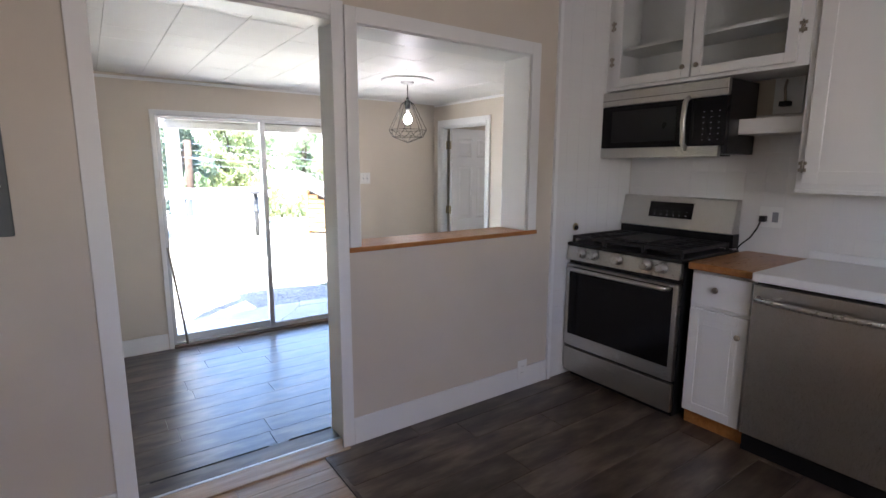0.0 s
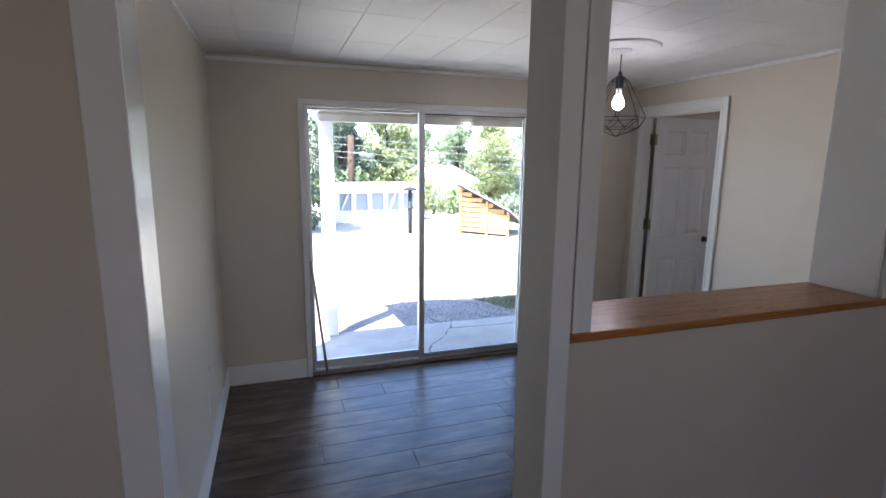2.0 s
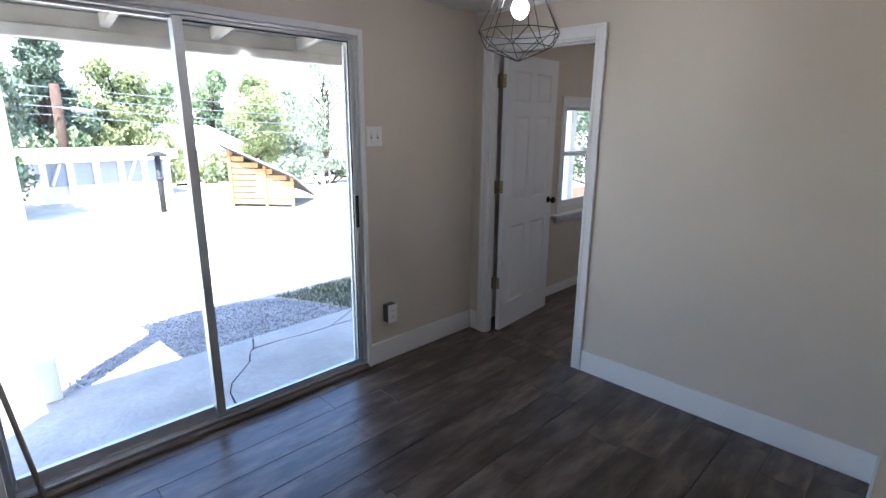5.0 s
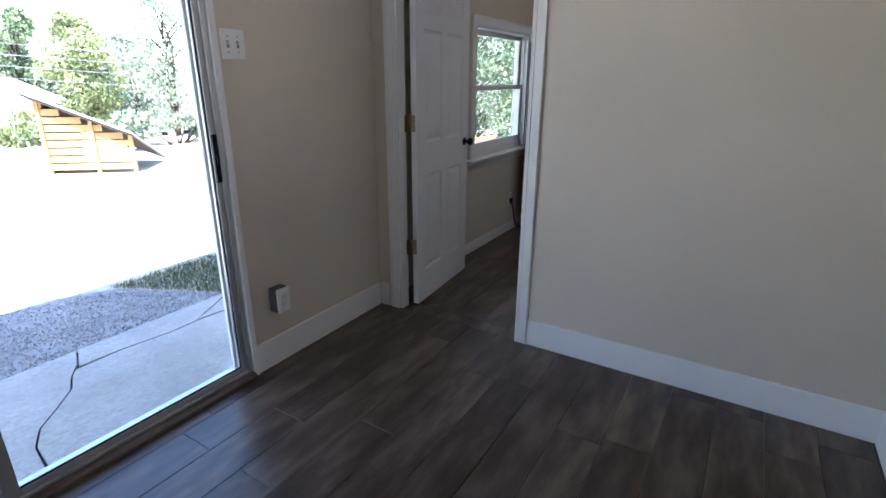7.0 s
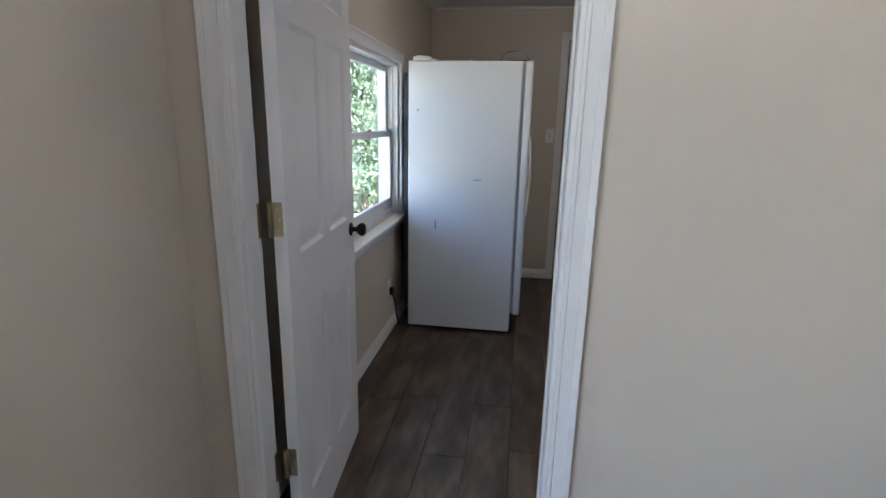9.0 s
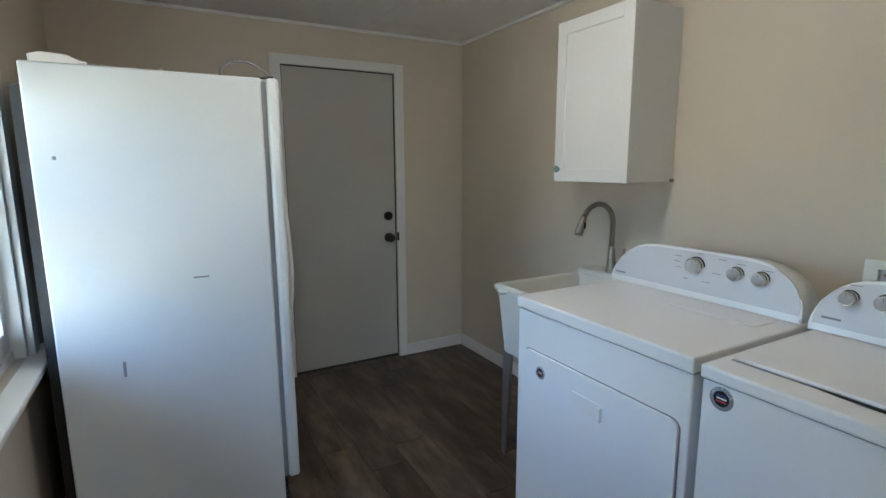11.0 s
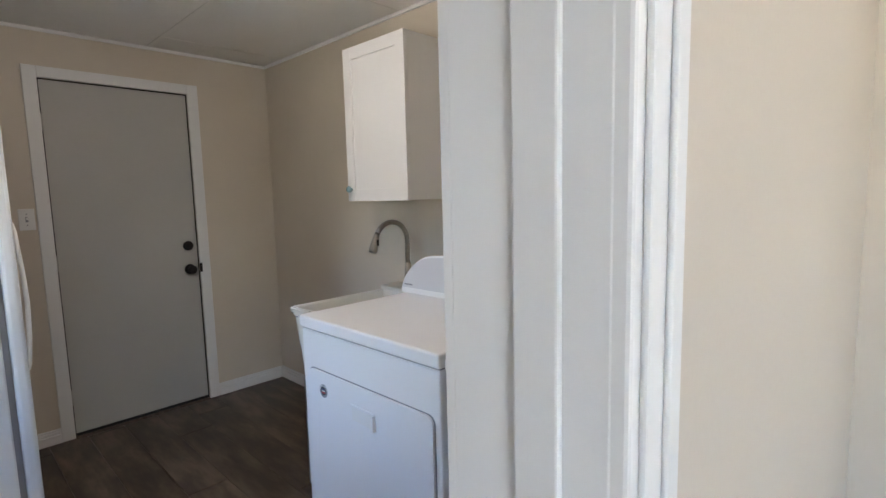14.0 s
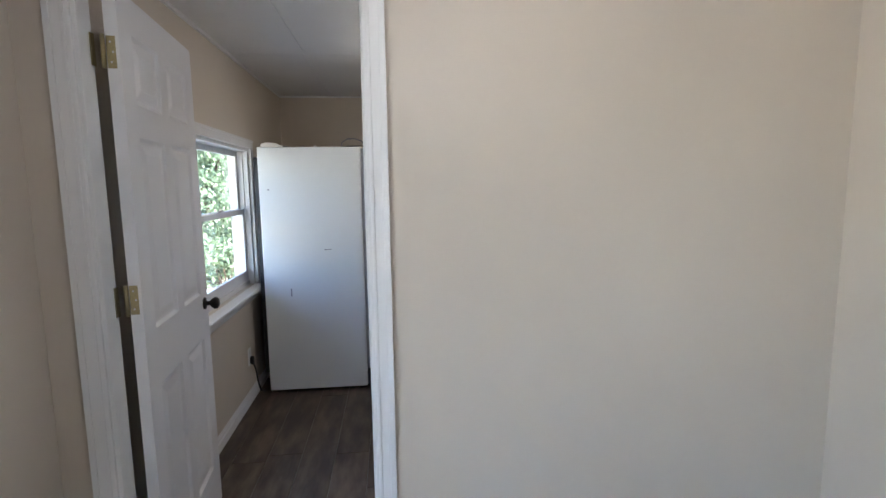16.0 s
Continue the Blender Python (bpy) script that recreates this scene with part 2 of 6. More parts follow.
PALE_SIDING = painted("white_siding", (0.74, 0.74, 0.73), 0.6, 0.05, 20, 0.1)
ROOFING = speckled("pale_roofing", [(0.3, (0.45, 0.45, 0.45)), (0.7, (0.62, 0.62, 0.61))], 14, 0.9, 0.3, 0.01)
DARK_ROOFING = speckled("dark_roofing", [(0.3, (0.05, 0.05, 0.055)), (0.7, (0.12, 0.12, 0.12))], 14, 0.9, 0.3, 0.01)
GLASS = glass("clear_window_glass")
CABINET_GLASS = glass("cabinet_glass", (0.96, 0.97, 0.965), 0.05)
BULB = glowing("lit_bulb", (1.0, 0.97, 0.92), 12)
SHADE_GLOW = glowing("lit_frosted_shade", (1.0, 0.91, 0.74), 1.9)
TEAL = painted("teal_glass_knob", (0.25, 0.42, 0.42), 0.12, 0.1, 30, 0.0, coat=0.5)
RED = painted("red_mark", (0.5, 0.05, 0.06), 0.4)
BLUE = painted("blue_mark", (0.03, 0.05, 0.2), 0.4)
INK = painted("grey_ink", (0.25, 0.26, 0.29), 0.5)


# ---- building helpers ----
def box(x0, y0, z0, x1, y1, z1, bevel=0.0, into=None):
    bm = into or bmesh.new()
    vs = [bm.verts.new(p) for p in ((x0, y0, z0), (x1, y0, z0), (x1, y1, z0), (x0, y1, z0), (x0, y0, z1), (x1, y0, z1), (x1, y1, z1), (x0, y1, z1))]
    fs = [bm.faces.new([vs[i] for i in q]) for q in ((3, 2, 1, 0), (4, 5, 6, 7), (0, 1, 5, 4), (1, 2, 6, 5), (2, 3, 7, 6), (3, 0, 4, 7))]
    if bevel:
        bmesh.ops.bevel(bm, geom=list({e for f in fs for e in f.edges}), offset=bevel, segments=2, affect="EDGES", profile=0.5)
    return bm


def boxes(*rows, bevel=0.0):
    bm = bmesh.new()
    for r in rows:
        box(*r, bevel=bevel, into=bm)
    return bm


def tube(points, radius, sides=10, into=None, closed=False):
    """A round bar along points; radius may be one number or one a point."""
    bm = into or bmesh.new()
    pts = [Vector(p) for p in points]
    rad = radius if isinstance(radius, (list, tuple)) else [radius] * len(pts)
    rings, side = [], None
    for i, p in enumerate(pts):
        a = pts[i - 1] if i or closed else pts[i]
        b = pts[(i + 1) % len(pts)] if i + 1 < len(pts) or closed else pts[i]
        d = (b - a).normalized()
        if side is None:
            side = d.orthogonal().normalized()
        side = (side - d * side.dot(d)).normalized()
        up = d.cross(side)
        rings.append([bm.verts.new(p + rad[i] * (math.cos(k * math.tau / sides) * side + math.sin(k * math.tau / sides) * up)) for k in range(sides)])
    n = len(rings)
    for i in range(n if closed else n - 1):
        r0, r1 = rings[i], rings[(i + 1) % n]
        for k in range(sides):
            bm.faces.new((r0[k], r0[(k + 1) % sides], r1[(k + 1) % sides], r1[k])).smooth = True
    if not closed:
        bm.faces.new(rings[0][::-1])
        bm.faces.new(rings[-1])
    return bm


def turned(profile, centre, axis="z", sides=24, into=None):
    """A lathed body: profile of (radius, height) pairs along an axis from centre."""
    bm = into or bmesh.new()
    c = Vector(centre)
    turn = {"z": Matrix.Identity(3), "x": Matrix(((0, 0, 1), (0, 1, 0), (-1, 0, 0))), "y": Matrix(((1, 0, 0), (0, 0, 1), (0, -1, 0))),
            "-y": Matrix(((1, 0, 0), (0, 0, -1), (0, 1, 0))), "-x": Matrix(((0, 0, -1), (0, 1, 0), (1, 0, 0)))}[axis]
    rings = [[bm.verts.new(c + turn @ Vector((max(r, 0.0002) * math.cos(k * math.tau / sides), max(r, 0.0002) * math.sin(k * math.tau / sides), h))) for k in range(sides)] for r, h in profile]
    for r0, r1 in zip(rings, rings[1:]):
        for k in range(sides):
            bm.faces.new((r0[k], r0[(k + 1) % sides], r1[(k + 1) % sides], r1[k])).smooth = True
    bm.faces.new(rings[0][::-1])
    bm.faces.new(rings[-1])
    return bm


def prism(outline, axis, a, b, bevel=0.0, into=None):
    """A flat outline pushed along an axis from a to b. Outline in the two other axes, in the order xyz."""
    bm = into or bmesh.new()
    def at(u, v, w):
        return {"x": (w, u, v), "y": (u, w, v), "z": (u, v, w)}[axis]
    v0, v1 = [bm.verts.new(at(u, v, a)) for u, v in outline], [bm.verts.new(at(u, v, b)) for u, v in outline]
    n = len(outline)
    fs = [bm.faces.new(v0[::-1]), bm.faces.new(v1)] + [bm.faces.new((v0[i], v0[(i + 1) % n], v1[(i + 1) % n], v1[i])) for i in range(n)]
    if bevel:
        bmesh.ops.bevel(bm, geom=list({e for f in fs for e in f.edges}), offset=bevel, segments=2, affect="EDGES", profile=0.5)
    return bm


def mesh_of(name, bm, material):
    bmesh.ops.recalc_face_normals(bm, faces=bm.faces)
    me = bpy.data.meshes.new(name)
    bm.to_mesh(me)
    bm.free()
    me.materials.append(material)
    return me


def part(name, bm, material, parent=None, label=""):
    ob = new(name, mesh_of(name, bm, material))
    if parent:
        at = parent.location
        ob.parent = parent
        ob.matrix_parent_inverse = Matrix.Translation(-at)
    return tagged(ob, label)


def thing(name, at, label, category, group=""):
    ob = new(name)
    ob.location = at
    ob.empty_display_size = 0.05
    return tagged(ob, label, category, group)


def structure(name, bm, material, label="", category=""):
    return tagged(part(name, bm, material), label, category, kind="structure")


def piece(name, mesh, parent, at):
    """One of many alike pieces, on shared mesh data, under a mesh that stands at the origin."""
    ob = new(name, mesh)
    ob.location = at
    ob.parent = parent
    return ob


# ---- the plan ----
X_WEST, X_EAST, Y_SOUTH, Y_NORTH = 1.53, 4.94, 3.53, 6.0       # dining room
L_WEST, L_EAST = 5.045, 8.30                                    # laundry, same depth
K_WEST, K_EAST, K_SOUTH, K_NORTH = 0.5, 4.74, -0.6, 3.27        # kitchen
RUN = Vector((-0.16, -0.09, 0))                                 # the kitchen fittings along the east wall, moved as one run
Y_PART = 3.465                                                  # dining face of the partition
K_FLOOR, CEIL, K_CEIL = 0.250, 2.31, 2.78
# ---- large structure ----
# Outer north wall, with the sliding door's and the laundry window's openings.
structure("wall_north", boxes(
    (1.40, Y_NORTH, -0.1, 2.135, 6.14, 2.44), (3.95, Y_NORTH, -0.1, 6.12, 6.14, 2.44), (7.155, Y_NORTH, -0.1, 8.43, 6.14, 2.44),
    (2.135, Y_NORTH, 2.035, 3.95, 6.14, 2.44), (2.135, Y_NORTH, -0.1, 3.95, 6.14, -0.005),
    (6.12, Y_NORTH, -0.1, 7.155, 6.14, 0.765), (6.12, Y_NORTH, 1.73, 7.155, 6.14, 2.44)), WALL,
    "greige painted wall with a sliding door and a window", "wall")
structure("wall_west", box(1.40, 3.395, -0.1, X_WEST, 6.0, 2.44), SATIN_WALL, "greige painted satin wall of the dining room", "wall")
structure("wall_divider", boxes(
    (X_EAST, 3.53, -0.1, L_WEST, 5.0618, 2.44), (X_EAST, 5.838, -0.1, 5.0, 6.0, 2.44), (X_EAST, 5.0618, 2.045, L_WEST, 5.838, 2.44), (5.0, 5.838, 2.045, L_WEST, 6.0, 2.44)), WALL,
    "greige painted wall with the laundry doorway", "wall")
# Wall between kitchen and dining room: doorway, post, pass-through, solid end.
structure("wall_south", boxes(
    (K_WEST - 0.13, K_NORTH, -0.1, 1.681, 3.395, 2.9), (1.681, K_NORTH, 2.255, 3.85, 3.395, 2.9), (2.590, 3.395, 2.255, 3.85, Y_PART, 2.9), (2.590, K_NORTH, -0.1, 2.665, Y_PART, 2.255),
    (2.665, K_NORTH, -0.1, 3.745, Y_PART, 1.215), (3.745, K_NORTH, -0.1, 3.85, Y_PART, 2.255), (3.85, K_NORTH, -0.1, X_EAST, 3.513, 2.9), (X_EAST, K_NORTH, -0.1, 8.43, 3.53, 2.9)), WALL,
    "greige painted partition wall with doorway and pass-through", "wall")
structure("laundry_south_lining", box(L_WEST, 3.53, 0, L_EAST, 3.538, 2.30), LAUNDRY_WALL, "beige painted laundry wall", "wall")
structure("laundry_north_lining", boxes((5.0, 5.992, 0, 6.07, Y_NORTH, 2.30), (7.205, 5.992, 0, L_EAST, Y_NORTH, 2.30), (6.07, 5.992, 0, 7.205, Y_NORTH, 0.70), (6.07, 5.992, 1.78, 7.205, Y_NORTH, 2.30)), LAUNDRY_WALL, "beige painted laundry wall", "wall")
structure("laundry_west_lining", boxes((L_WEST, 3.538, 0, L_WEST + 0.006, 5.02, 2.30), (L_WEST, 5.02, 2.11, L_WEST + 0.006, 5.992, 2.30)), LAUNDRY_WALL, "beige painted laundry wall", "wall")
structure("wall_east", boxes((L_EAST, 3.53, -0.1, 8.43, 4.085, 2.44), (L_EAST, 4.85, -0.1, 8.43, 6.0, 2.44), (L_EAST, 4.085, 2.04, 8.43, 4.85, 2.44)), LAUNDRY_WALL, "beige painted wall with the back door", "wall")
# Kitchen shell; its window behind the walker is added to let light in.
structure("kitchen_wall_east", box(K_EAST, K_SOUTH, 0.1, 4.87, K_NORTH, 2.9), WALL, "painted kitchen wall behind the cabinets", "wall")
structure("kitchen_wall_west", box(K_WEST - 0.13, K_SOUTH, 0.1, K_WEST, K_NORTH, 2.9), WALL, "plain painted kitchen wall", "wall")
structure("kitchen_wall_south", boxes((K_WEST - 0.13, -0.73, 0.1, 1.95, K_SOUTH, 2.9), (2.85, -0.73, 0.1, 4.87, K_SOUTH, 2.9), (1.95, -0.73, 0.1, 2.85, K_SOUTH, 1.4), (1.95, -0.73, 2.1, 2.85, K_SOUTH, 2.9)), WALL, "plain painted kitchen wall with an added window opening", "wall")
structure("kitchen_ceiling", box(K_WEST - 0.13, -0.73, K_CEIL, 4.87, K_NORTH, K_CEIL + 0.05), CEILING, "white kitchen ceiling", "ceiling")


def tiled_ceiling(x0, x1, y0, y1, z_west, z_east, size, x_seam, y_seam):
    """Square fibre tiles with fine open joints, in one mesh that falls slightly to the east."""
    bm = bmesh.new()
    g = 0.0015
    xs = sorted({x0, x1, *[x_seam + size * k for k in range(-20, 20) if x0 < x_seam + size * k < x1]})
    ys = sorted({y0, y1, *[y_seam + size * k for k in range(-20, 20) if y0 < y_seam + size * k < y1]})
    for a, b in zip(xs, xs[1:]):
        for c, d in zip(ys, ys[1:]):
            start = len(bm.verts)
            dz = random.uniform(-0.0006, 0.0006)
            box(a + g, c + g, CEIL + dz, b - g, d - g, CEIL + 0.012, into=bm)
    box(x0, y0, CEIL + 0.012, x1, y1, CEIL + 0.05, into=bm)
    for v in bm.verts:
        v.co.z += z_west - CEIL + (z_east - z_west) * (v.co.x - x0) / (x1 - x0)
    return bm


structure("ceiling", tiled_ceiling(X_WEST, X_EAST, 3.395, Y_NORTH, 2.338, 2.288, 0.293, 2.065, 4.99), CEILING, "white textured fibre tile ceiling", "ceiling")
structure("laundry_ceiling", tiled_ceiling(L_WEST, L_EAST, Y_SOUTH, Y_NORTH, 2.295, 2.295, 1.22, 5.6, 4.3), CEILING, "white panelled laundry ceiling", "ceiling")
structure("cornice", boxes((X_WEST, 5.984, 2.29, X_EAST, Y_NORTH, 2.312), (X_WEST, 3.395, 2.316, X_WEST + 0.014, 5.984, 2.334), (X_EAST - 0.014, Y_PART, 2.266, X_EAST, 5.984, 2.288)), WHITE, "thin painted cove strip", "trim")
structure("laundry_cornice", boxes((L_EAST - 0.014, 3.552, 2.276, L_EAST, 5.978, 2.293), (L_WEST + 0.006, 3.538, 2.276, L_EAST, 3.552, 2.293), (L_WEST + 0.006, 5.978, 2.276, L_EAST, 5.992, 2.293)), WHITE, "thin painted cove strip", "trim")
# Out of view: north eave fits the patio shadow, kitchen overhang added against sun.
structure("roof", boxes((1.40, 3.56, 2.46, 8.9, 6.30, 2.58), (-0.1, -1.4, 2.92, 5.6, 3.7, 3.02), ), DARK_ROOFING, "flat unseen roof with eaves set to shade patio and kitchen window", "roof")
# Floors: the planks lie on these beds.
FLOOR_BED = structure("floor", box(1.40, 3.40, -0.12, 8.43, 6.14, -0.009), GAP, "dark brown wood-look vinyl plank floor", "floor")
KITCHEN_BED = structure("kitchen_floor", boxes((K_WEST - 0.13, -0.73, 0.05, 4.87, K_NORTH, K_FLOOR - 0.009), (1.681, K_NORTH, 0.05, 2.59, 3.44, K_FLOOR - 0.009)), GAP, "dark brown vinyl planks beside worn oak boards", "floor")

# ---- trim ----
def baseboard(name, x0, y0, x1, y1, z, h, way, t=0.014, moulded=False):
    """Runs between two points along a wall; way is the side on which the room lies."""
    wx, wy = way
    bm = bmesh.new()
    a, b = min(x0, x1), max(x0, x1)
    c, d = min(y0, y1), max(y0, y1)
    if wx:
        steps = [(t, 0, h)] if not moulded else [(t, 0, h * 0.62), (t * 0.72, h * 0.62, h * 0.82), (t * 0.45, h * 0.82, h)]
        for w, z0, z1 in steps:
            box(a if wx > 0 else a - w, c, z + z0, a + w if wx > 0 else a, d, z + z1, bevel=0.003, into=bm)
    else:
        steps = [(t, 0, h)] if not moulded else [(t, 0, h * 0.62), (t * 0.72, h * 0.62, h * 0.82), (t * 0.45, h * 0.82, h)]
        for w, z0, z1 in steps:
            box(a, c if wy > 0 else c - w, z + z0, b, c + w if wy > 0 else c, z + z1, bevel=0.003, into=bm)
    return structure(name, bm, WHITE, "white painted baseboard", "baseboard")


baseboard("baseboard", X_WEST + 0.014, Y_NORTH, 2.095, Y_NORTH, 0, 0.145, (0, -1))
baseboard("baseboard", 3.975, Y_NORTH, X_EAST - 0.018, Y_NORTH, 0, 0.145, (0, -1))
baseboard("baseboard", X_WEST, 3.395, X_WEST, Y_NORTH, 0, 0.145, (1, 0))
baseboard("baseboard", X_EAST, Y_PART, X_EAST, 5.006, 0, 0.145, (-1, 0))
baseboard("baseboard", X_EAST, 5.918, X_EAST, 5.986, 0, 0.145, (-1, 0))
baseboard("baseboard", 3.86, 3.513, X_EAST - 0.014, 3.513, 0, 0.145, (0, 1))
baseboard("baseboard", 2.607, K_NORTH, 3.954, K_NORTH, K_FLOOR, 0.135, (0, -1))
baseboard("baseboard", K_WEST, K_NORTH, 1.621, K_NORTH, K_FLOOR, 0.135, (0, -1))
baseboard("baseboard", L_EAST, 3.552, L_EAST, 4.022, 0, 0.085, (-1, 0), 0.016, True)
baseboard("baseboard", L_EAST, 4.912, L_EAST, 5.976, 0, 0.085, (-1, 0), 0.016, True)
baseboard("baseboard", L_WEST + 0.006, 3.538, L_EAST, 3.538, 0, 0.085, (0, 1), 0.016, True)
baseboard("baseboard", 5.80, 5.992, L_EAST, 5.992, 0, 0.085, (0, -1), 0.016, True)


def casing_y(name, x0, x1, top, wide, face, out, z0=0.0, label="white painted door casing"):
    """Flat casing round an opening in a wall that runs along x; face is the wall's plane, out its thickness with sign."""
    a, b = min(face, face + out), max(face, face + out)
    return structure(name, boxes((x0 - wide, a, z0, x0, b, top + wide), (x1, a, z0, x1 + wide, b, top + wide), (x0, a, top, x1, b, top + wide), bevel=0.003), WHITE, label, "trim")


def casing_x(name, y0, y1, top, wide, face, out, z0=0.0, label="white painted door casing", lip=0.0):
    a, b = min(face, face + out), max(face, face + out)
    bm = boxes((a, y0 - wide, z0, b, y0, top + wide), (a, y1, z0, b, y1 + wide, top + wide), (a, y0, top, b, y1, top + wide), bevel=0.003)
    if lip:  # raised outer band of a moulded casing
        c, d = (a - lip, a) if out < 0 else (b, b + lip)
        for r in ((c, y0 - wide, z0, d, y0 - wide * 0.72, top + wide), (c, y1 + wide * 0.72, z0, d, y1 + wide, top + wide), (c, y0 - wide * 0.72, top + wide * 0.72, d, y1 + wide * 0.72, top + wide),
                  (c, y0 - wide * 0.34, z0, d, y0 - wide * 0.18, top + wide * 0.2), (c, y1 + wide * 0.18, z0, d, y1 + wide * 0.34, top + wide * 0.2)):
            box(*r, bevel=0.002, into=bm)
    return structure(name, bm, WHITE, label, "trim")


# Kitchen doorway and pass-through.
structure("doorway_trim", boxes((1.622, 3.255, K_FLOOR, 1.690, K_NORTH, 2.315), (2.548, 3.255, K_FLOOR, 2.606, K_NORTH, 2.315), (1.690, 3.255, 2.25, 2.548, K_NORTH, 2.315), bevel=0.003), WHITE, "white painted flat doorway casing", "trim")
structure("doorway_jamb_glossy", box(1.681, K_NORTH, K_FLOOR, 1.688, 3.405, 2.235, 0.002), GLOSS_WHITE, "glossy white painted doorway jamb", "trim")
structure("doorway_jamb", boxes((2.578, K_NORTH, 0.0, 2.590, Y_PART + 0.014, 2.25), (1.688, K_NORTH, 2.235, 2.578, 3.405, 2.255), bevel=0.002), WHITE, "white painted doorway jamb", "trim")
structure("doorway_trim_dining", boxes((2.592, Y_PART, 0.0, 2.648, Y_PART + 0.014, 2.312)), WHITE, "white painted doorway casing on the dining side", "trim")
structure("passthrough_trim", boxes((2.609, 3.253, 1.2405, 2.664, K_NORTH, 2.302), (3.747, 3.253, 1.2405, 3.814, K_NORTH, 2.302), (2.664, 3.253, 2.234, 3.747, K_NORTH, 2.302), bevel=0.003), WHITE, "white painted pass-through casing", "trim")
structure("passthrough_jamb", boxes((2.662, K_NORTH, 1.2405, 2.675, Y_PART + 0.014, 2.23), (3.735, K_NORTH, 1.2405, 3.749, Y_PART + 0.014, 2.23), (2.662, K_NORTH, 2.23, 3.749, Y_PART + 0.014, 2.252), bevel=0.002), WHITE, "glossy white pass-through jamb", "trim")
structure("passthrough_stop", boxes((2.676, 3.372, 1.2405, 2.692, 3.41, 2.228), bevel=0.003), WHITE, "white painted stop bead in the pass-through", "trim")
structure("passthrough_trim_dining", boxes((2.60, Y_PART + 0.0145, 1.2405, 2.662, Y_PART + 0.027, 2.26), (3.749, Y_PART + 0.0145, 1.2405, 3.81, Y_PART + 0.027, 2.26)), WHITE, "white painted pass-through casing", "trim")
structure("passthrough_sill", prism([(3.250, 1.216), (Y_PART + 0.03, 1.216), (Y_PART + 0.03, 1.240), (3.250, 1.240)], "x", 2.605, 3.823, 0.004), OAK, "honey-coloured oak pass-through sill", "sill")
structure("corner_trim", box(3.957, 3.250, K_FLOOR, 3.986, K_NORTH, K_CEIL, 0.003), WHITE, "white strip at the tiled wall's edge", "trim")
# Laundry doorway.
casing_x("laundry_door_casing", 5.073, 5.840, 2.045, 0.066, X_EAST, -0.016, lip=0.005)
structure("laundry_door_casing_inner", boxes((L_WEST + 0.006, 5.011, 0, L_WEST + 0.02, 5.073, 2.107), (L_WEST + 0.006, 5.073, 2.045, L_WEST + 0.02, 5.84, 2.107), (L_WEST + 0.02, 5.011, 0, L_WEST + 0.024, 5.03, 2.107), bevel=0.002), WHITE, "white painted door casing", "trim")
structure("laundry_door_jamb", boxes((4.934, 5.062, 0, 5.056, 5.0735, 2.04), (4.934, 5.828, 0, 5.002, 5.841, 2.04), (4.934, 5.0735, 2.03, 5.056, 5.828, 2.046), (4.965, 5.0735, 0, 4.998, 5.080, 2.03), (4.965, 5.08, 2.02, 4.998, 5.82, 2.03), bevel=0.002), WHITE, "white painted jamb with door stop", "trim")
structure("back_door_casing", boxes((8.286, 4.022, 0, L_EAST, 4.088, 2.095), (8.286, 4.848, 0, L_EAST, 4.912, 2.095), (8.286, 4.088, 2.035, L_EAST, 4.848, 2.095), bevel=0.004), WHITE, "white painted back door casing", "trim")
# Steps down at the kitchen doorway.
structure("threshold_riser", box(1.53, 3.44, -0.005, 2.577, 3.452, 0.215), WHITE, "white painted step riser", "trim")
# ---- kitchen ----
def knob_on(name, at, axis, parent, material, r=0.016, depth=0.026, label=""):
    return part(name, turned([(r * 0.45, 0), (r * 0.4, depth * 0.45), (r * 0.95, depth * 0.6), (r, depth * 0.8), (r * 0.7, depth), (0, depth)], at, axis, 18), material, parent, label)


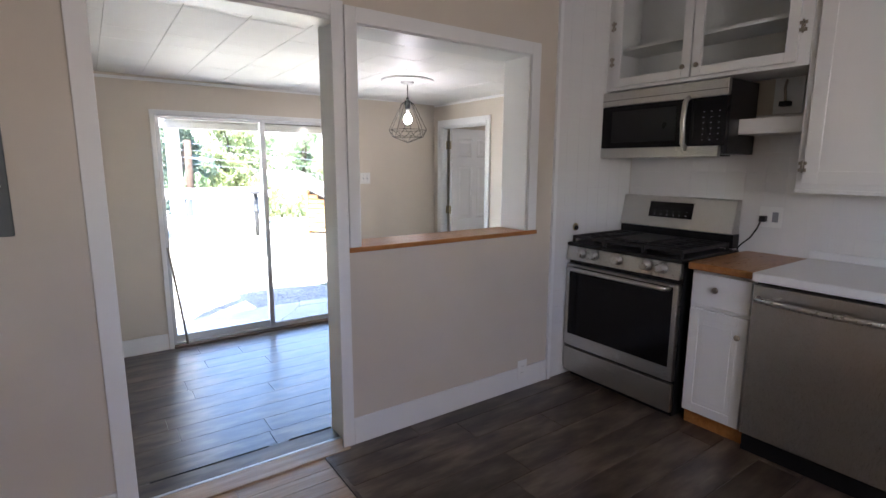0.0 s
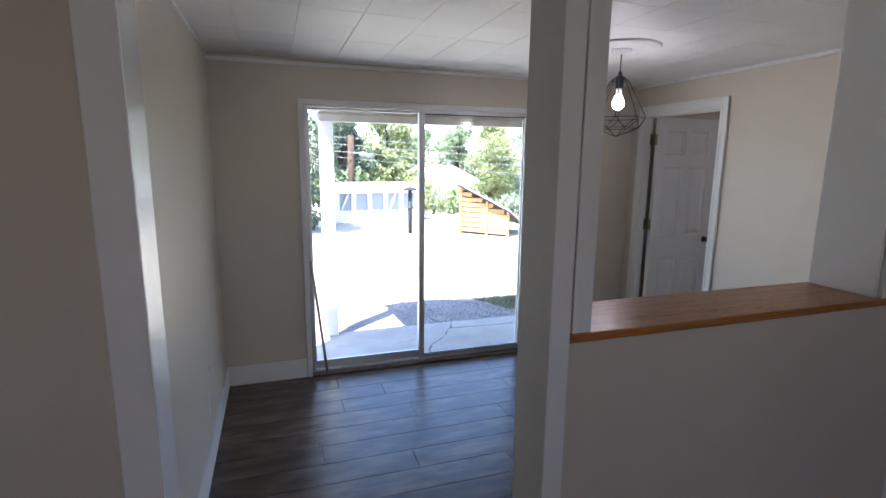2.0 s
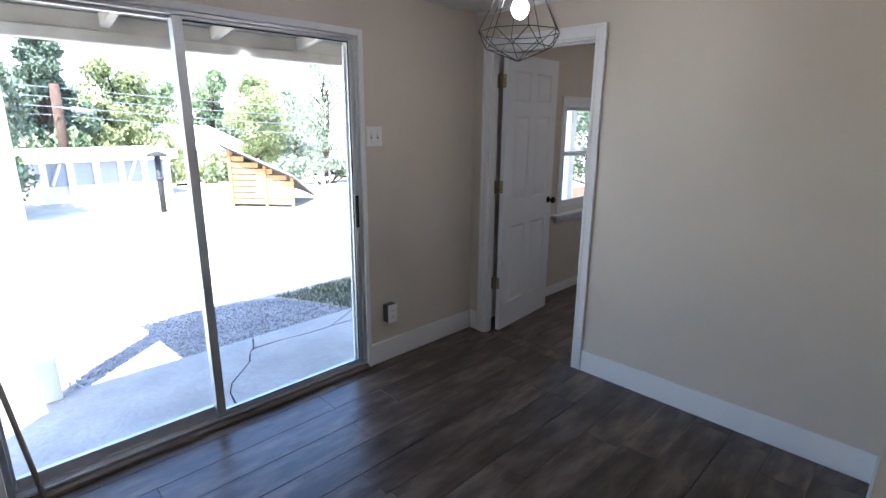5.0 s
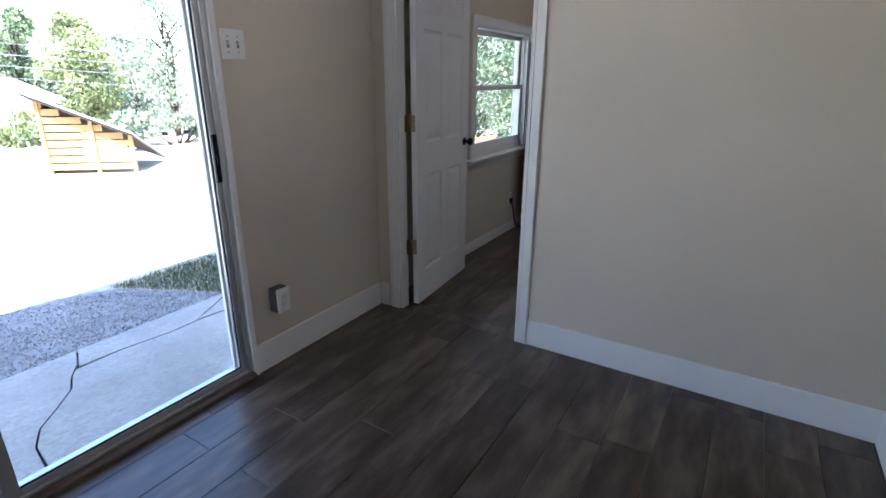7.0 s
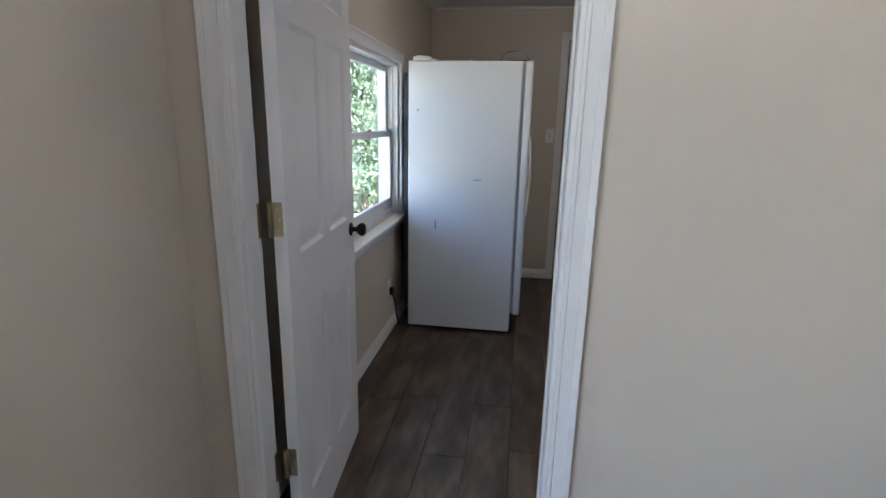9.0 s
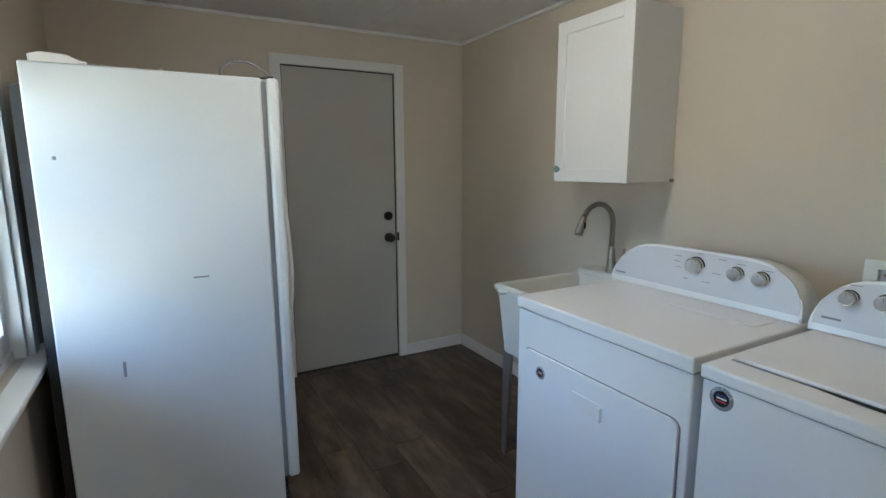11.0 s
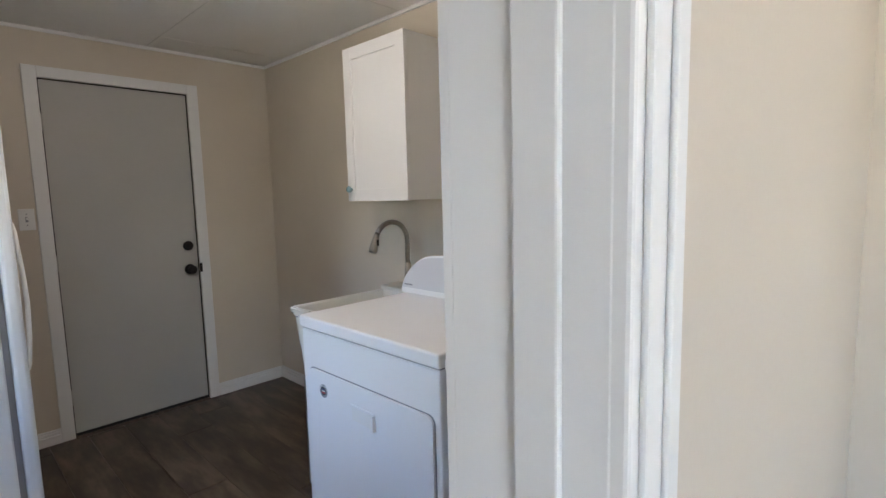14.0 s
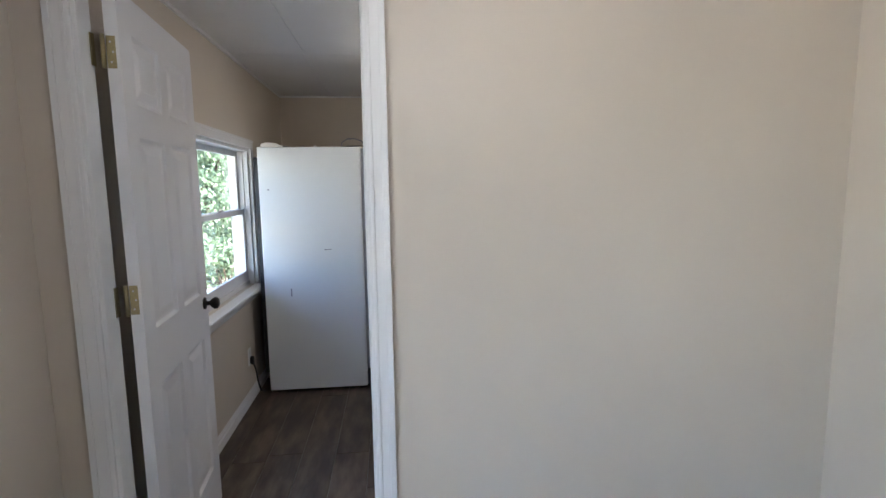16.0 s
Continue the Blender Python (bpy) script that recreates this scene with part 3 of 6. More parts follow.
def gas_range():
    x, y0, y1, f = 4.268, 2.585, 3.342, K_FLOOR
    t = thing("gas_range", (4.58, 2.96, f), "stainless steel gas range with black cooktop beside the tiled wall", "stove")
    part("body", boxes((x + 0.03, y0, f + 0.04, 4.88, y1, f + 0.885), (x + 0.06, y0 + 0.02, f, 4.86, y1 - 0.02, f + 0.04)), BLACK, t, "black enamel side panels")
    part("storage_drawer", box(x, y0 + 0.003, f + 0.045, x + 0.03, y1 - 0.003, f + 0.205, 0.005), STEEL, t, "brushed steel drawer front")
    door = part("oven_door", box(x - 0.004, y0 + 0.003, f + 0.222, x + 0.03, y1 - 0.003, f + 0.755, 0.003), STEEL, t, "steel oven door frame")
    part("door_window", box(x - 0.0065, y0 + 0.031, f + 0.301, x - 0.0042, y1 - 0.031, f + 0.741, 0.001), BLACK_GLASS, door, "black oven door glass")
    part("badge", turned([(0.014, 0), (0.014, 0.003), (0.011, 0.004)], (x - 0.004, 2.925, f + 0.262), "-x", 18), CHROME, door)
    part("door_handle", tube([(x - 0.008, y0 + 0.05, f + 0.733), (x - 0.05, y0 + 0.055, f + 0.735), (x - 0.062, y0 + 0.2, f + 0.737), (x - 0.066, (y0 + y1) / 2, f + 0.738), (x - 0.062, y1 - 0.2, f + 0.737), (x - 0.05, y1 - 0.055, f + 0.735), (x - 0.008, y1 - 0.05, f + 0.733)], 0.013, 10), STEEL, door)
    panel = part("control_panel", prism([(x - 0.012, f + 0.785), (x + 0.05, f + 0.785), (x + 0.05, f + 0.869), (x + 0.006, f + 0.869)], "y", y0 + 0.002, y1 - 0.002, 0.003), STEEL, t, "steel front panel with knobs")
    for k, yy in enumerate((3.220, 3.128, 2.962, 2.776, 2.685)):
        kb = part("burner_knob", turned([(0.031, 0), (0.031, 0.009), (0.025, 0.014), (0.023, 0.04), (0.018, 0.043)], (x - 0.004, yy, f + 0.836), "-x", 20), CHROME, panel, "steel burner knob")
    top = part("cooktop", box(x + 0.0, y0 - 0.003, f + 0.870, 4.80, y1 + 0.003, f + 0.893, 0.006), BLACK, t, "black enamel cooktop")
    for cx, cy, r in ((4.42, 2.74, 0.045), (4.42, 3.18, 0.05), (4.68, 2.74, 0.04), (4.68, 3.18, 0.045), (4.55, 2.96, 0.04)):
        part("burner", turned([(r * 1.25, 0), (r * 1.2, 0.008), (r, 0.01), (r, 0.018), (r * 0.7, 0.021)], (cx, cy, f + 0.893), "z", 20), IRON, t, "black burner cap")
    for ya, yb in ((y0 + 0.015, 2.825), (2.832, 3.088), (3.095, y1 - 0.015)):
        bm = bmesh.new()
        z0, z1 = f + 0.918, f + 0.936
        for xx in (x + 0.03, 4.545, 4.775):
            box(xx, ya, z0, xx + 0.012, yb, z1, into=bm)
        for yy in (ya, (ya + yb) / 2 - 0.006, yb - 0.012):
            box(x + 0.042, yy, z0, 4.545, yy + 0.012, z1, into=bm)
            box(4.557, yy, z0, 4.775, yy + 0.012, z1, into=bm)
        for xx in (x + 0.105, x + 0.19, 4.62, 4.70):
            box(xx, ya + 0.012, z0, xx + 0.01, ya + 0.085, z1, into=bm)
            box(xx, yb - 0.085, z0, xx + 0.01, yb - 0.012, z1, into=bm)
        for xx in (x + 0.03, 4.775):
            for yy in (ya, yb - 0.012):
                box(xx, yy, f + 0.892, xx + 0.012, yy + 0.012, z0, into=bm)
        part("grate", bm, IRON, t, "cast iron grate")
    part("griddle", box(4.36, 2.85, f + 0.9365, 4.70, 3.07, f + 0.947, 0.004), IRON, t, "flat cast iron griddle")
    guard = part("backguard", boxes((4.815, y0 + 0.01, f + 0.90, 4.885, y1, f + 0.979)), BLACK, t, "black lower back panel")
    part("backguard_panel", prism([(4.795, f + 0.98), (4.885, f + 0.98), (4.885, f + 1.18), (4.835, f + 1.18)], "y", y0 + 0.01, y1, 0.006), STEEL, t, "slanted steel back panel")
    disp = part("display", prism([(4.803, f + 1.048), (4.808, f + 1.046), (4.830, f + 1.142), (4.825, f + 1.144)], "y", 2.845, 3.135), BLACK_GLASS, t, "black touch panel")
    for i in range(6):
        for j in range(3):
            z = f + 1.063 + 0.022 * j
            xx = 4.8015 + 0.0245 * (0.018 + 0.022 * j) / 0.094 * 1.0
            part("mark", box(xx, 2.877 + i * 0.042, z, xx + 0.0015, 2.887 + i * 0.042, z + 0.0028), CONSOLE, disp)
    return t


gas_range().location += RUN + Vector((0, 0.003, 0))


def microwave():
    x, y0, y1, z0, z1 = 4.555, 2.592, 3.378, 1.70, 2.105
    t = thing("microwave_oven", (4.72, 3.02, z0), "stainless and black over-range microwave under the wall cabinet", "microwave")
    part("case", box(x + 0.03, y0, z0 + 0.015, 4.89, y1, z1, 0.004), BLACK, t, "black metal case")
    part("top_band", box(x, y0, z1 - 0.085, x + 0.03, y1, z1, 0.004), STEEL, t, "steel vent band")
    part("vent_line", box(x - 0.001, y0 + 0.004, z1 - 0.052, x, y1 - 0.004, z1 - 0.049), GAP, t)
    part("bottom_band", box(x, y0 + 0.03, z0, x + 0.03, y1, z0 + 0.06, 0.004), STEEL, t, "steel lower band")
    part("badge", turned([(0.009, 0), (0.009, 0.002)], (x, 3.335, z0 + 0.03), "-x", 14), CHROME, t)
    door = part("door", box(x + 0.002, 2.775, z0 + 0.062, x + 0.03, y1, z1 - 0.087, 0.002), BLACK_GLASS, t, "black glass door")
    part("window", box(x + 0.0005, 2.87, z0 + 0.095, x + 0.0018, 3.30, z1 - 0.12), BLACK, door, "dark mesh window")
    part("handle", tube([(x + 0.004, 2.805, z0 + 0.045), (x - 0.03, 2.805, z0 + 0.075), (x - 0.042, 2.805, (z0 + z1) / 2 - 0.01), (x - 0.03, 2.805, z1 - 0.105), (x + 0.004, 2.805, z1 - 0.08)], 0.014, 10), STEEL, door, "curved steel handle")
    panel = part("control_panel", box(x + 0.002, y0, z0 + 0.062, x + 0.03, 2.773, z1 - 0.087, 0.002), BLACK_GLASS, t, "black keypad")
    for i in range(3):
        for j in range(6):
            part("key", box(x + 0.0008, 2.625 + i * 0.042, z0 + 0.09 + j * 0.03, x + 0.0019, 2.633 + i * 0.042, z0 + 0.0935 + j * 0.03), INK, panel)
    part("underside_vent", box(x + 0.05, y0 + 0.08, z0 + 0.006, 4.80, y1 - 0.08, z0 + 0.0148), IRON, t)
    return t


microwave().location += RUN + Vector((0.004, -0.018, -0.03))


def framed_door(parent, name, x, y0, y1, z0, z1, rail, material, panel_material, thick=0.02, inset=0.008):
    """A cabinet door that faces -x: stiles, rails and a set-back panel or pane."""
    d = part(name, boxes((x, y0, z0, x + thick, y0 + rail, z1), (x, y1 - rail, z0, x + thick, y1, z1), (x, y0 + rail, z0, x + thick, y1 - rail, z0 + rail), (x, y0 + rail, z1 - rail, x + thick, y1 - rail, z1), bevel=0.002), material, parent)
    pane = part("pane" if panel_material is CABINET_GLASS else "panel", box(x + inset, y0 + rail, z0 + rail, x + inset + 0.005, y1 - rail, z1 - rail), panel_material, d)
    return d, pane


def cabinet_hinge(parent, x, y, z):
    h = part("hinge", boxes((x - 0.003, y - 0.017, z - 0.024, x, y - 0.004, z - 0.008), (x - 0.003, y - 0.017, z + 0.008, x, y - 0.004, z + 0.024), (x - 0.003, y - 0.009, z - 0.008, x, y - 0.004, z + 0.008), (x - 0.003, y + 0.004, z - 0.024, x, y + 0.017, z - 0.008), (x - 0.003, y + 0.004, z + 0.008, x, y + 0.017, z + 0.024), (x - 0.003, y + 0.004, z - 0.008, x, y + 0.009, z + 0.008), bevel=0.001), NICKEL, parent, "worn nickel butterfly hinge")
    part("pin", tube([(x - 0.004, y, z - 0.03), (x - 0.004, y, z + 0.03)], 0.0045, 8), NICKEL, h)


def glass_wall_cabinet():
    x, y0, y1, z0, z1 = 4.585, 2.236, 3.358, 2.118, 2.76
    t = thing("glass_wall_cabinet", (4.74, 2.82, z0), "white painted wall cabinet with two glass doors", "wall cabinet")
    part("body", boxes((x, y0, z0, 4.895, y1 - 0.002, z0 + 0.02), (x, y0, z1 - 0.02, 4.895, y1 - 0.002, z1), (4.885, y0, z0 + 0.02, 4.895, y1 - 0.002, z1 - 0.02),
                       (x + 0.02, y0, z0 + 0.02, 4.885, y0 + 0.02, z1 - 0.02), (x + 0.02, y1 - 0.022, z0 + 0.02, 4.885, y1 - 0.002, z1 - 0.02)), WHITE, t)
    for a, b in ((y0, y0 + 0.055), (y1 - 0.075, y1 - 0.002), (2.785, 2.82)):
        part("frame_stile", box(x, a, z0 + 0.02, x + 0.02, b, z1 - 0.02), WHITE, t)
    part("shelf", box(x + 0.03, y0 + 0.022, 2.355, 4.884, y1 - 0.024, 2.373), WHITE, t)
    for a, b, hy, ky in ((2.80, 3.300, 3.308, 2.835), (2.285, 2.792, 2.268, 2.757)):
        d, pane = framed_door(t, "glass_door", x - 0.021, a, b, z0 + 0.018, z1 - 0.03, 0.05, WHITE, CABINET_GLASS)
        pane.visible_shadow = False
        knob_on("door_knob", (x - 0.021, ky, z0 + 0.075), "-x", d, NICKEL, 0.014, 0.024)
        for zz in (2.29, 2.50):
            cabinet_hinge(d, x - 0.021, hy, zz)
    hoop = [(4.72 + 0.09 * math.cos(a), 2.60 + 0.10 * math.sin(a), 2.143 + 0.02 * math.sin(a * 2 + 1) + 0.02) for a in [k * math.tau / 20 for k in range(20)]]
    cable = tagged(part("coiled_cable", tube(hoop, 0.005, 8, closed=True), INK), "coil of grey cable lying in the glass cabinet", "cable")
    cable.location = RUN + Vector((0, 0, -0.03))
    return t


glass_wall_cabinet().location += RUN + Vector((0, 0, -0.03))


def tall_wall_cabinet():
    x, y0, y1, z0, z1 = 4.585, 0.9, 2.228, 1.53, 2.76
    t = thing("tall_wall_cabinet", (4.74, 1.6, z0), "white painted wall cabinet with panelled doors over the counter", "wall cabinet")
    part("body", box(x, y0, z0, 4.895, y1, z1, 0.002), WHITE, t)
    for a, b in ((1.59, 2.195), (0.95, 1.575)):
        d, p = framed_door(t, "door", x - 0.021, a, b, z0 + 0.025, z1 - 0.03, 0.06, WHITE, WHITE)
    cabinet_hinge(t, x - 0.021, 2.20, 1.635)
    part("bottom_trim", box(x - 0.004, y0, z0 - 0.018, x + 0.02, y1, z0 - 0.001, 0.003), WHITE, t)
    return t


tall_wall_cabinet().location += RUN + Vector((0, 0.006, -0.015))
tagged(part("corner_shelf", boxes((4.70, 2.236, 1.825, 4.895, 2.645, 1.84), (4.70, 2.236, 1.84, 4.714, 2.645, 1.905), (4.714, 2.631, 1.84, 4.895, 2.645, 1.905), bevel=0.002), WHITE), "small white painted shelf beside the microwave", "shelf").location = RUN + Vector((0, 0, -0.035))
hook = thing("wall_bracket", (4.86, 2.40, 2.0), "metal cord bracket on the wall under the cabinet", "bracket")
part("plate", box(4.88, 2.33, 1.93, 4.8985, 2.47, 2.115, 0.002), PLASTIC, hook)
part("arm", tube([(4.87, 2.41, 2.10), (4.84, 2.405, 2.06), (4.845, 2.40, 2.0), (4.85, 2.40, 1.985)], 0.007, 8), NICKEL, hook)
part("clip", box(4.83, 2.375, 1.965, 4.87, 2.425, 1.99, 0.003), IRON, hook)
hook.location += RUN + Vector((0, 0.02, -0.03))


def base_cabinet():
    x, y0, y1, f = 4.302, 2.245, 2.55, K_FLOOR
    t = thing("base_cabinet", (4.6, 2.40, f), "narrow white base cabinet with drawer beside the range", "cabinet")
    part("body", box(x + 0.021, y0, f + 0.10, 4.88, y1, f + 0.852, 0.001), WHITE, t)
    part("toe_kick", box(x + 0.05, y0, f, 4.86, y1, f + 0.0995), OAK, t, "bare wood toe kick")
    dr = part("drawer", box(x, y0 + 0.012, f + 0.67, x + 0.02, y1 - 0.008, f + 0.835, 0.004), WHITE, t)
    knob_on("drawer_knob", (x, 2.415, f + 0.765), "-x", dr, NICKEL, 0.015, 0.026)
    d, p = framed_door(t, "door", x, y0 + 0.012, y1 - 0.008, f + 0.09, f + 0.65, 0.048, WHITE, WHITE)
    part("raised_field", box(x + 0.003, y0 + 0.085, f + 0.165, x + 0.0079, y1 - 0.08, f + 0.575, 0.002), WHITE, d)
    knob_on("door_knob", (x, 2.293, f + 0.555), "-x", d, NICKEL, 0.015, 0.026)
    return t


base_cabinet().location += RUN
tagged(part("butcher_block", box(4.275, 2.240, K_FLOOR + 0.853, 4.888, 2.556, K_FLOOR + 0.889, 0.004), OAK), "honey oak block countertop beside the range", "countertop").location = RUN


def dishwasher():
    x, y0, y1, f = 4.262, 1.64, 2.238, K_FLOOR
    t = thing("dishwasher", (4.55, 1.95, f), "stainless steel dishwasher under the white counter", "dishwasher")
    part("body", box(x + 0.05, y0, f, 4.85, y1, f + 0.852), BLACK, t)
    part("toe_panel", box(x + 0.04, y0 + 0.004, f + 0.005, x + 0.0495, y1 - 0.004, f + 0.10), BLACK, t)
    part("front_panel", box(x, y0 + 0.003, f + 0.105, x + 0.0495, y1 - 0.003, f + 0.835, 0.006), STEEL, t, "brushed steel front")
    part("handle", tube([(x, y1 - 0.03, f + 0.775), (x - 0.04, y1 - 0.035, f + 0.775), (x - 0.05, y1 - 0.2, f + 0.773), (x - 0.053, (y0 + y1) / 2, f + 0.772), (x - 0.05, y0 + 0.2, f + 0.773), (x - 0.04, y0 + 0.035, f + 0.775), (x, y0 + 0.03, f + 0.775)], 0.013, 10), CHROME, t)
    cab = thing("sink_cabinet", (4.55, 1.2, f), "white base cabinet under the counter", "cabinet")
    part("body", box(4.32, 0.9, f, 4.88, 1.637, f + 0.852, 0.001), WHITE, cab)
    cab.location += RUN
    return t


dishwasher().location += RUN
top = thing("countertop", (4.55, 1.5, K_FLOOR + 0.853), "white laminate countertop with low upstand", "countertop")
part("slab", box(4.238, 0.88, K_FLOOR + 0.853, 4.895, 2.237, K_FLOOR + 0.895, 0.006), LAMINATE, top)
part("upstand", box(4.875, 0.88, K_FLOOR + 0.8955, 4.895, 2.237, K_FLOOR + 0.935, 0.004), LAMINATE, top)
top.location += RUN


def wall_plate(name, at, way, label, category, w=0.07, h=0.115, toggles=0, sockets=0, depth=0.006):
    """A switch or socket plate on a wall; way is the room side: '-y', 'y', '-x', 'x'."""
    x, y, z = at
    t = thing(name, (x, y, z - h / 2), label, category)
    s = -1 if way[0] == "-" else 1
    def slab(u0, u1, z0, z1, d0, d1, bevel=0.0):
        if way[-1] == "y":
            return box(x + u0, min(y + s * d0, y + s * d1), z + z0, x + u1, max(y + s * d0, y + s * d1), z + z1, bevel)
        return box(min(x + s * d0, x + s * d1), y + u0, z + z0, max(x + s * d0, x + s * d1), y + u1, z + z1, bevel)
    part("plate", slab(-w / 2, w / 2, -h / 2, h / 2, 0.0005, depth, 0.0018), PLASTIC, t)
    for k in range(toggles):
        u = (k - (toggles - 1) / 2) * 0.046
        part("toggle_well", slab(u - 0.006, u + 0.006, -0.014, 0.014, depth, depth + 0.0008), INK, t)
        part("toggle", slab(u - 0.004, u + 0.004, -0.002, 0.012, depth + 0.0008, depth + 0.012, 0.001), PLASTIC, t)
        for zz in (-0.03, 0.03):
            part("screw", slab(u - 0.0025, u + 0.0025, zz - 0.0025, zz + 0.0025, depth, depth + 0.001), INK, t)
    for k in range(sockets):
        zz = (k - (sockets - 1) / 2) * 0.039
        so = part("socket", slab(-0.016, 0.016, zz - 0.014, zz + 0.014, depth, depth + 0.002, 0.0008), PLASTIC, t)
        for u in (-0.006, 0.006):
            part("slot", slab(u - 0.001, u + 0.001, zz - 0.004, zz + 0.005, depth + 0.002, depth + 0.0025), GAP, so)
    return t


wall_plate("kitchen_outlet", (4.732, 2.355, 1.343), "-x", "white outlet plate with a black plug on the tiled wall", "outlet", 0.115, 0.115, 0, 0)
tagged(part("grey_switch", box(4.883, 2.385, 1.345, 4.886, 2.415, 1.40, 0.001), INK), "grey rocker on the outlet plate", "switch").location = (-0.16, -0.07, -0.029)
cord = thing("power_cord", (4.86, 2.45, 1.17), "black range cord plugged into the outlet", "cord")
part("plug", box(4.845, 2.438, 1.345, 4.8855, 2.468, 1.378, 0.004), BLACK, cord)
part("cable", tube([(4.845, 2.453, 1.358), (4.835, 2.465, 1.31), (4.84, 2.50, 1.25), (4.85, 2.545, 1.21), (4.86, 2.57, 1.18), (4.87, 2.572, 1.155)], 0.0045, 8), BLACK, cord)
cord.location += Vector((-0.16, -0.07, -0.029))
stub = thing("gas_stub", (4.183, 3.26, 1.20), "rusty capped pipe stub in the tiled wall", "pipe")
part("stain_ring", turned([(0.026, 0), (0.024, 0.002)], (4.183, 3.262, 1.233), "-y", 16), BRASS, stub)
part("cap", turned([(0.014, 0), (0.014, 0.012), (0.008, 0.015)], (4.183, 3.26, 1.228), "-y", 14), GAP, stub)
wall_plate("baseboard_outlet", (3.735, 3.256, 0.375), "-y", "white outlet set into the kitchen baseboard", "outlet", 0.075, 0.12, 0, 2)

panel = thing("breaker_panel", (1.24, 3.26, 1.385), "grey steel breaker panel on the greige wall", "electrical panel")
part("cover", box(1.04, 3.258, 1.387, 1.430, 3.2695, 2.010, 0.003), PANEL_GREY, panel)
lid = part("door", box(1.07, 3.252, 1.415, 1.366, 3.258, 1.98, 0.002), PANEL_GREY, panel)
part("latch", box(1.295, 3.248, 1.65, 1.333, 3.252, 1.708, 0.002), IRON, lid)
for px, pz in ((1.408, 1.55), (1.413, 1.878), (1.057, 1.55), (1.057, 1.878)):
    part("screw", turned([(0.004, 0), (0.003, 0.002)], (px, 3.258, pz), "-y", 10), CHROME, panel)

# Floor changes at the doorway: oak saddle, vinyl nosing, black joint, metal edge.
sill = thing("doorway_threshold", (2.15, 3.30, K_FLOOR), "worn oak threshold with grey vinyl nosing at the step down", "threshold")
part("oak_saddle", box(1.691, 3.235, K_FLOOR - 0.009, 2.577, 3.350, K_FLOOR + 0.004, 0.003), PALE_OAK, sill)
part("edge_strip", box(1.691, 3.351, K_FLOOR - 0.009, 2.577, 3.364, K_FLOOR + 0.006, 0.002), ALUMINIUM, sill, "bright metal edge strip")
part("nosing", box(1.691, 3.365, K_FLOOR - 0.03, 2.577, 3.487, K_FLOOR + 0.003, 0.004), VINYL, sill, "grey vinyl stair nosing")
part("dark_joint", boxes((1.74, 3.476, K_FLOOR + 0.003, 2.25, 3.485, K_FLOOR + 0.005), (2.35, 3.476, K_FLOOR + 0.003, 2.573, 3.485, K_FLOOR + 0.005)), GAP, sill)
tagged(part("vinyl_edge_trim", box(2.440, K_SOUTH + 0.01, K_FLOOR - 0.005, 2.458, 3.232, K_FLOOR + 0.003, 0.002), VINYL), "dark edge moulding between vinyl and oak floor", "trim", kind="structure")

# Frame of the added, unseen kitchen window behind the walker.
structure("added_kitchen_window", boxes((1.95, -0.70, 1.4, 2.0, -0.64, 2.1), (2.80, -0.70, 1.4, 2.85, -0.64, 2.1), (2.0, -0.70, 1.4, 2.80, -0.64, 1.45), (2.0, -0.70, 2.05, 2.80, -0.64, 2.1)), WHITE, "white frame of the added unseen kitchen window", "window")
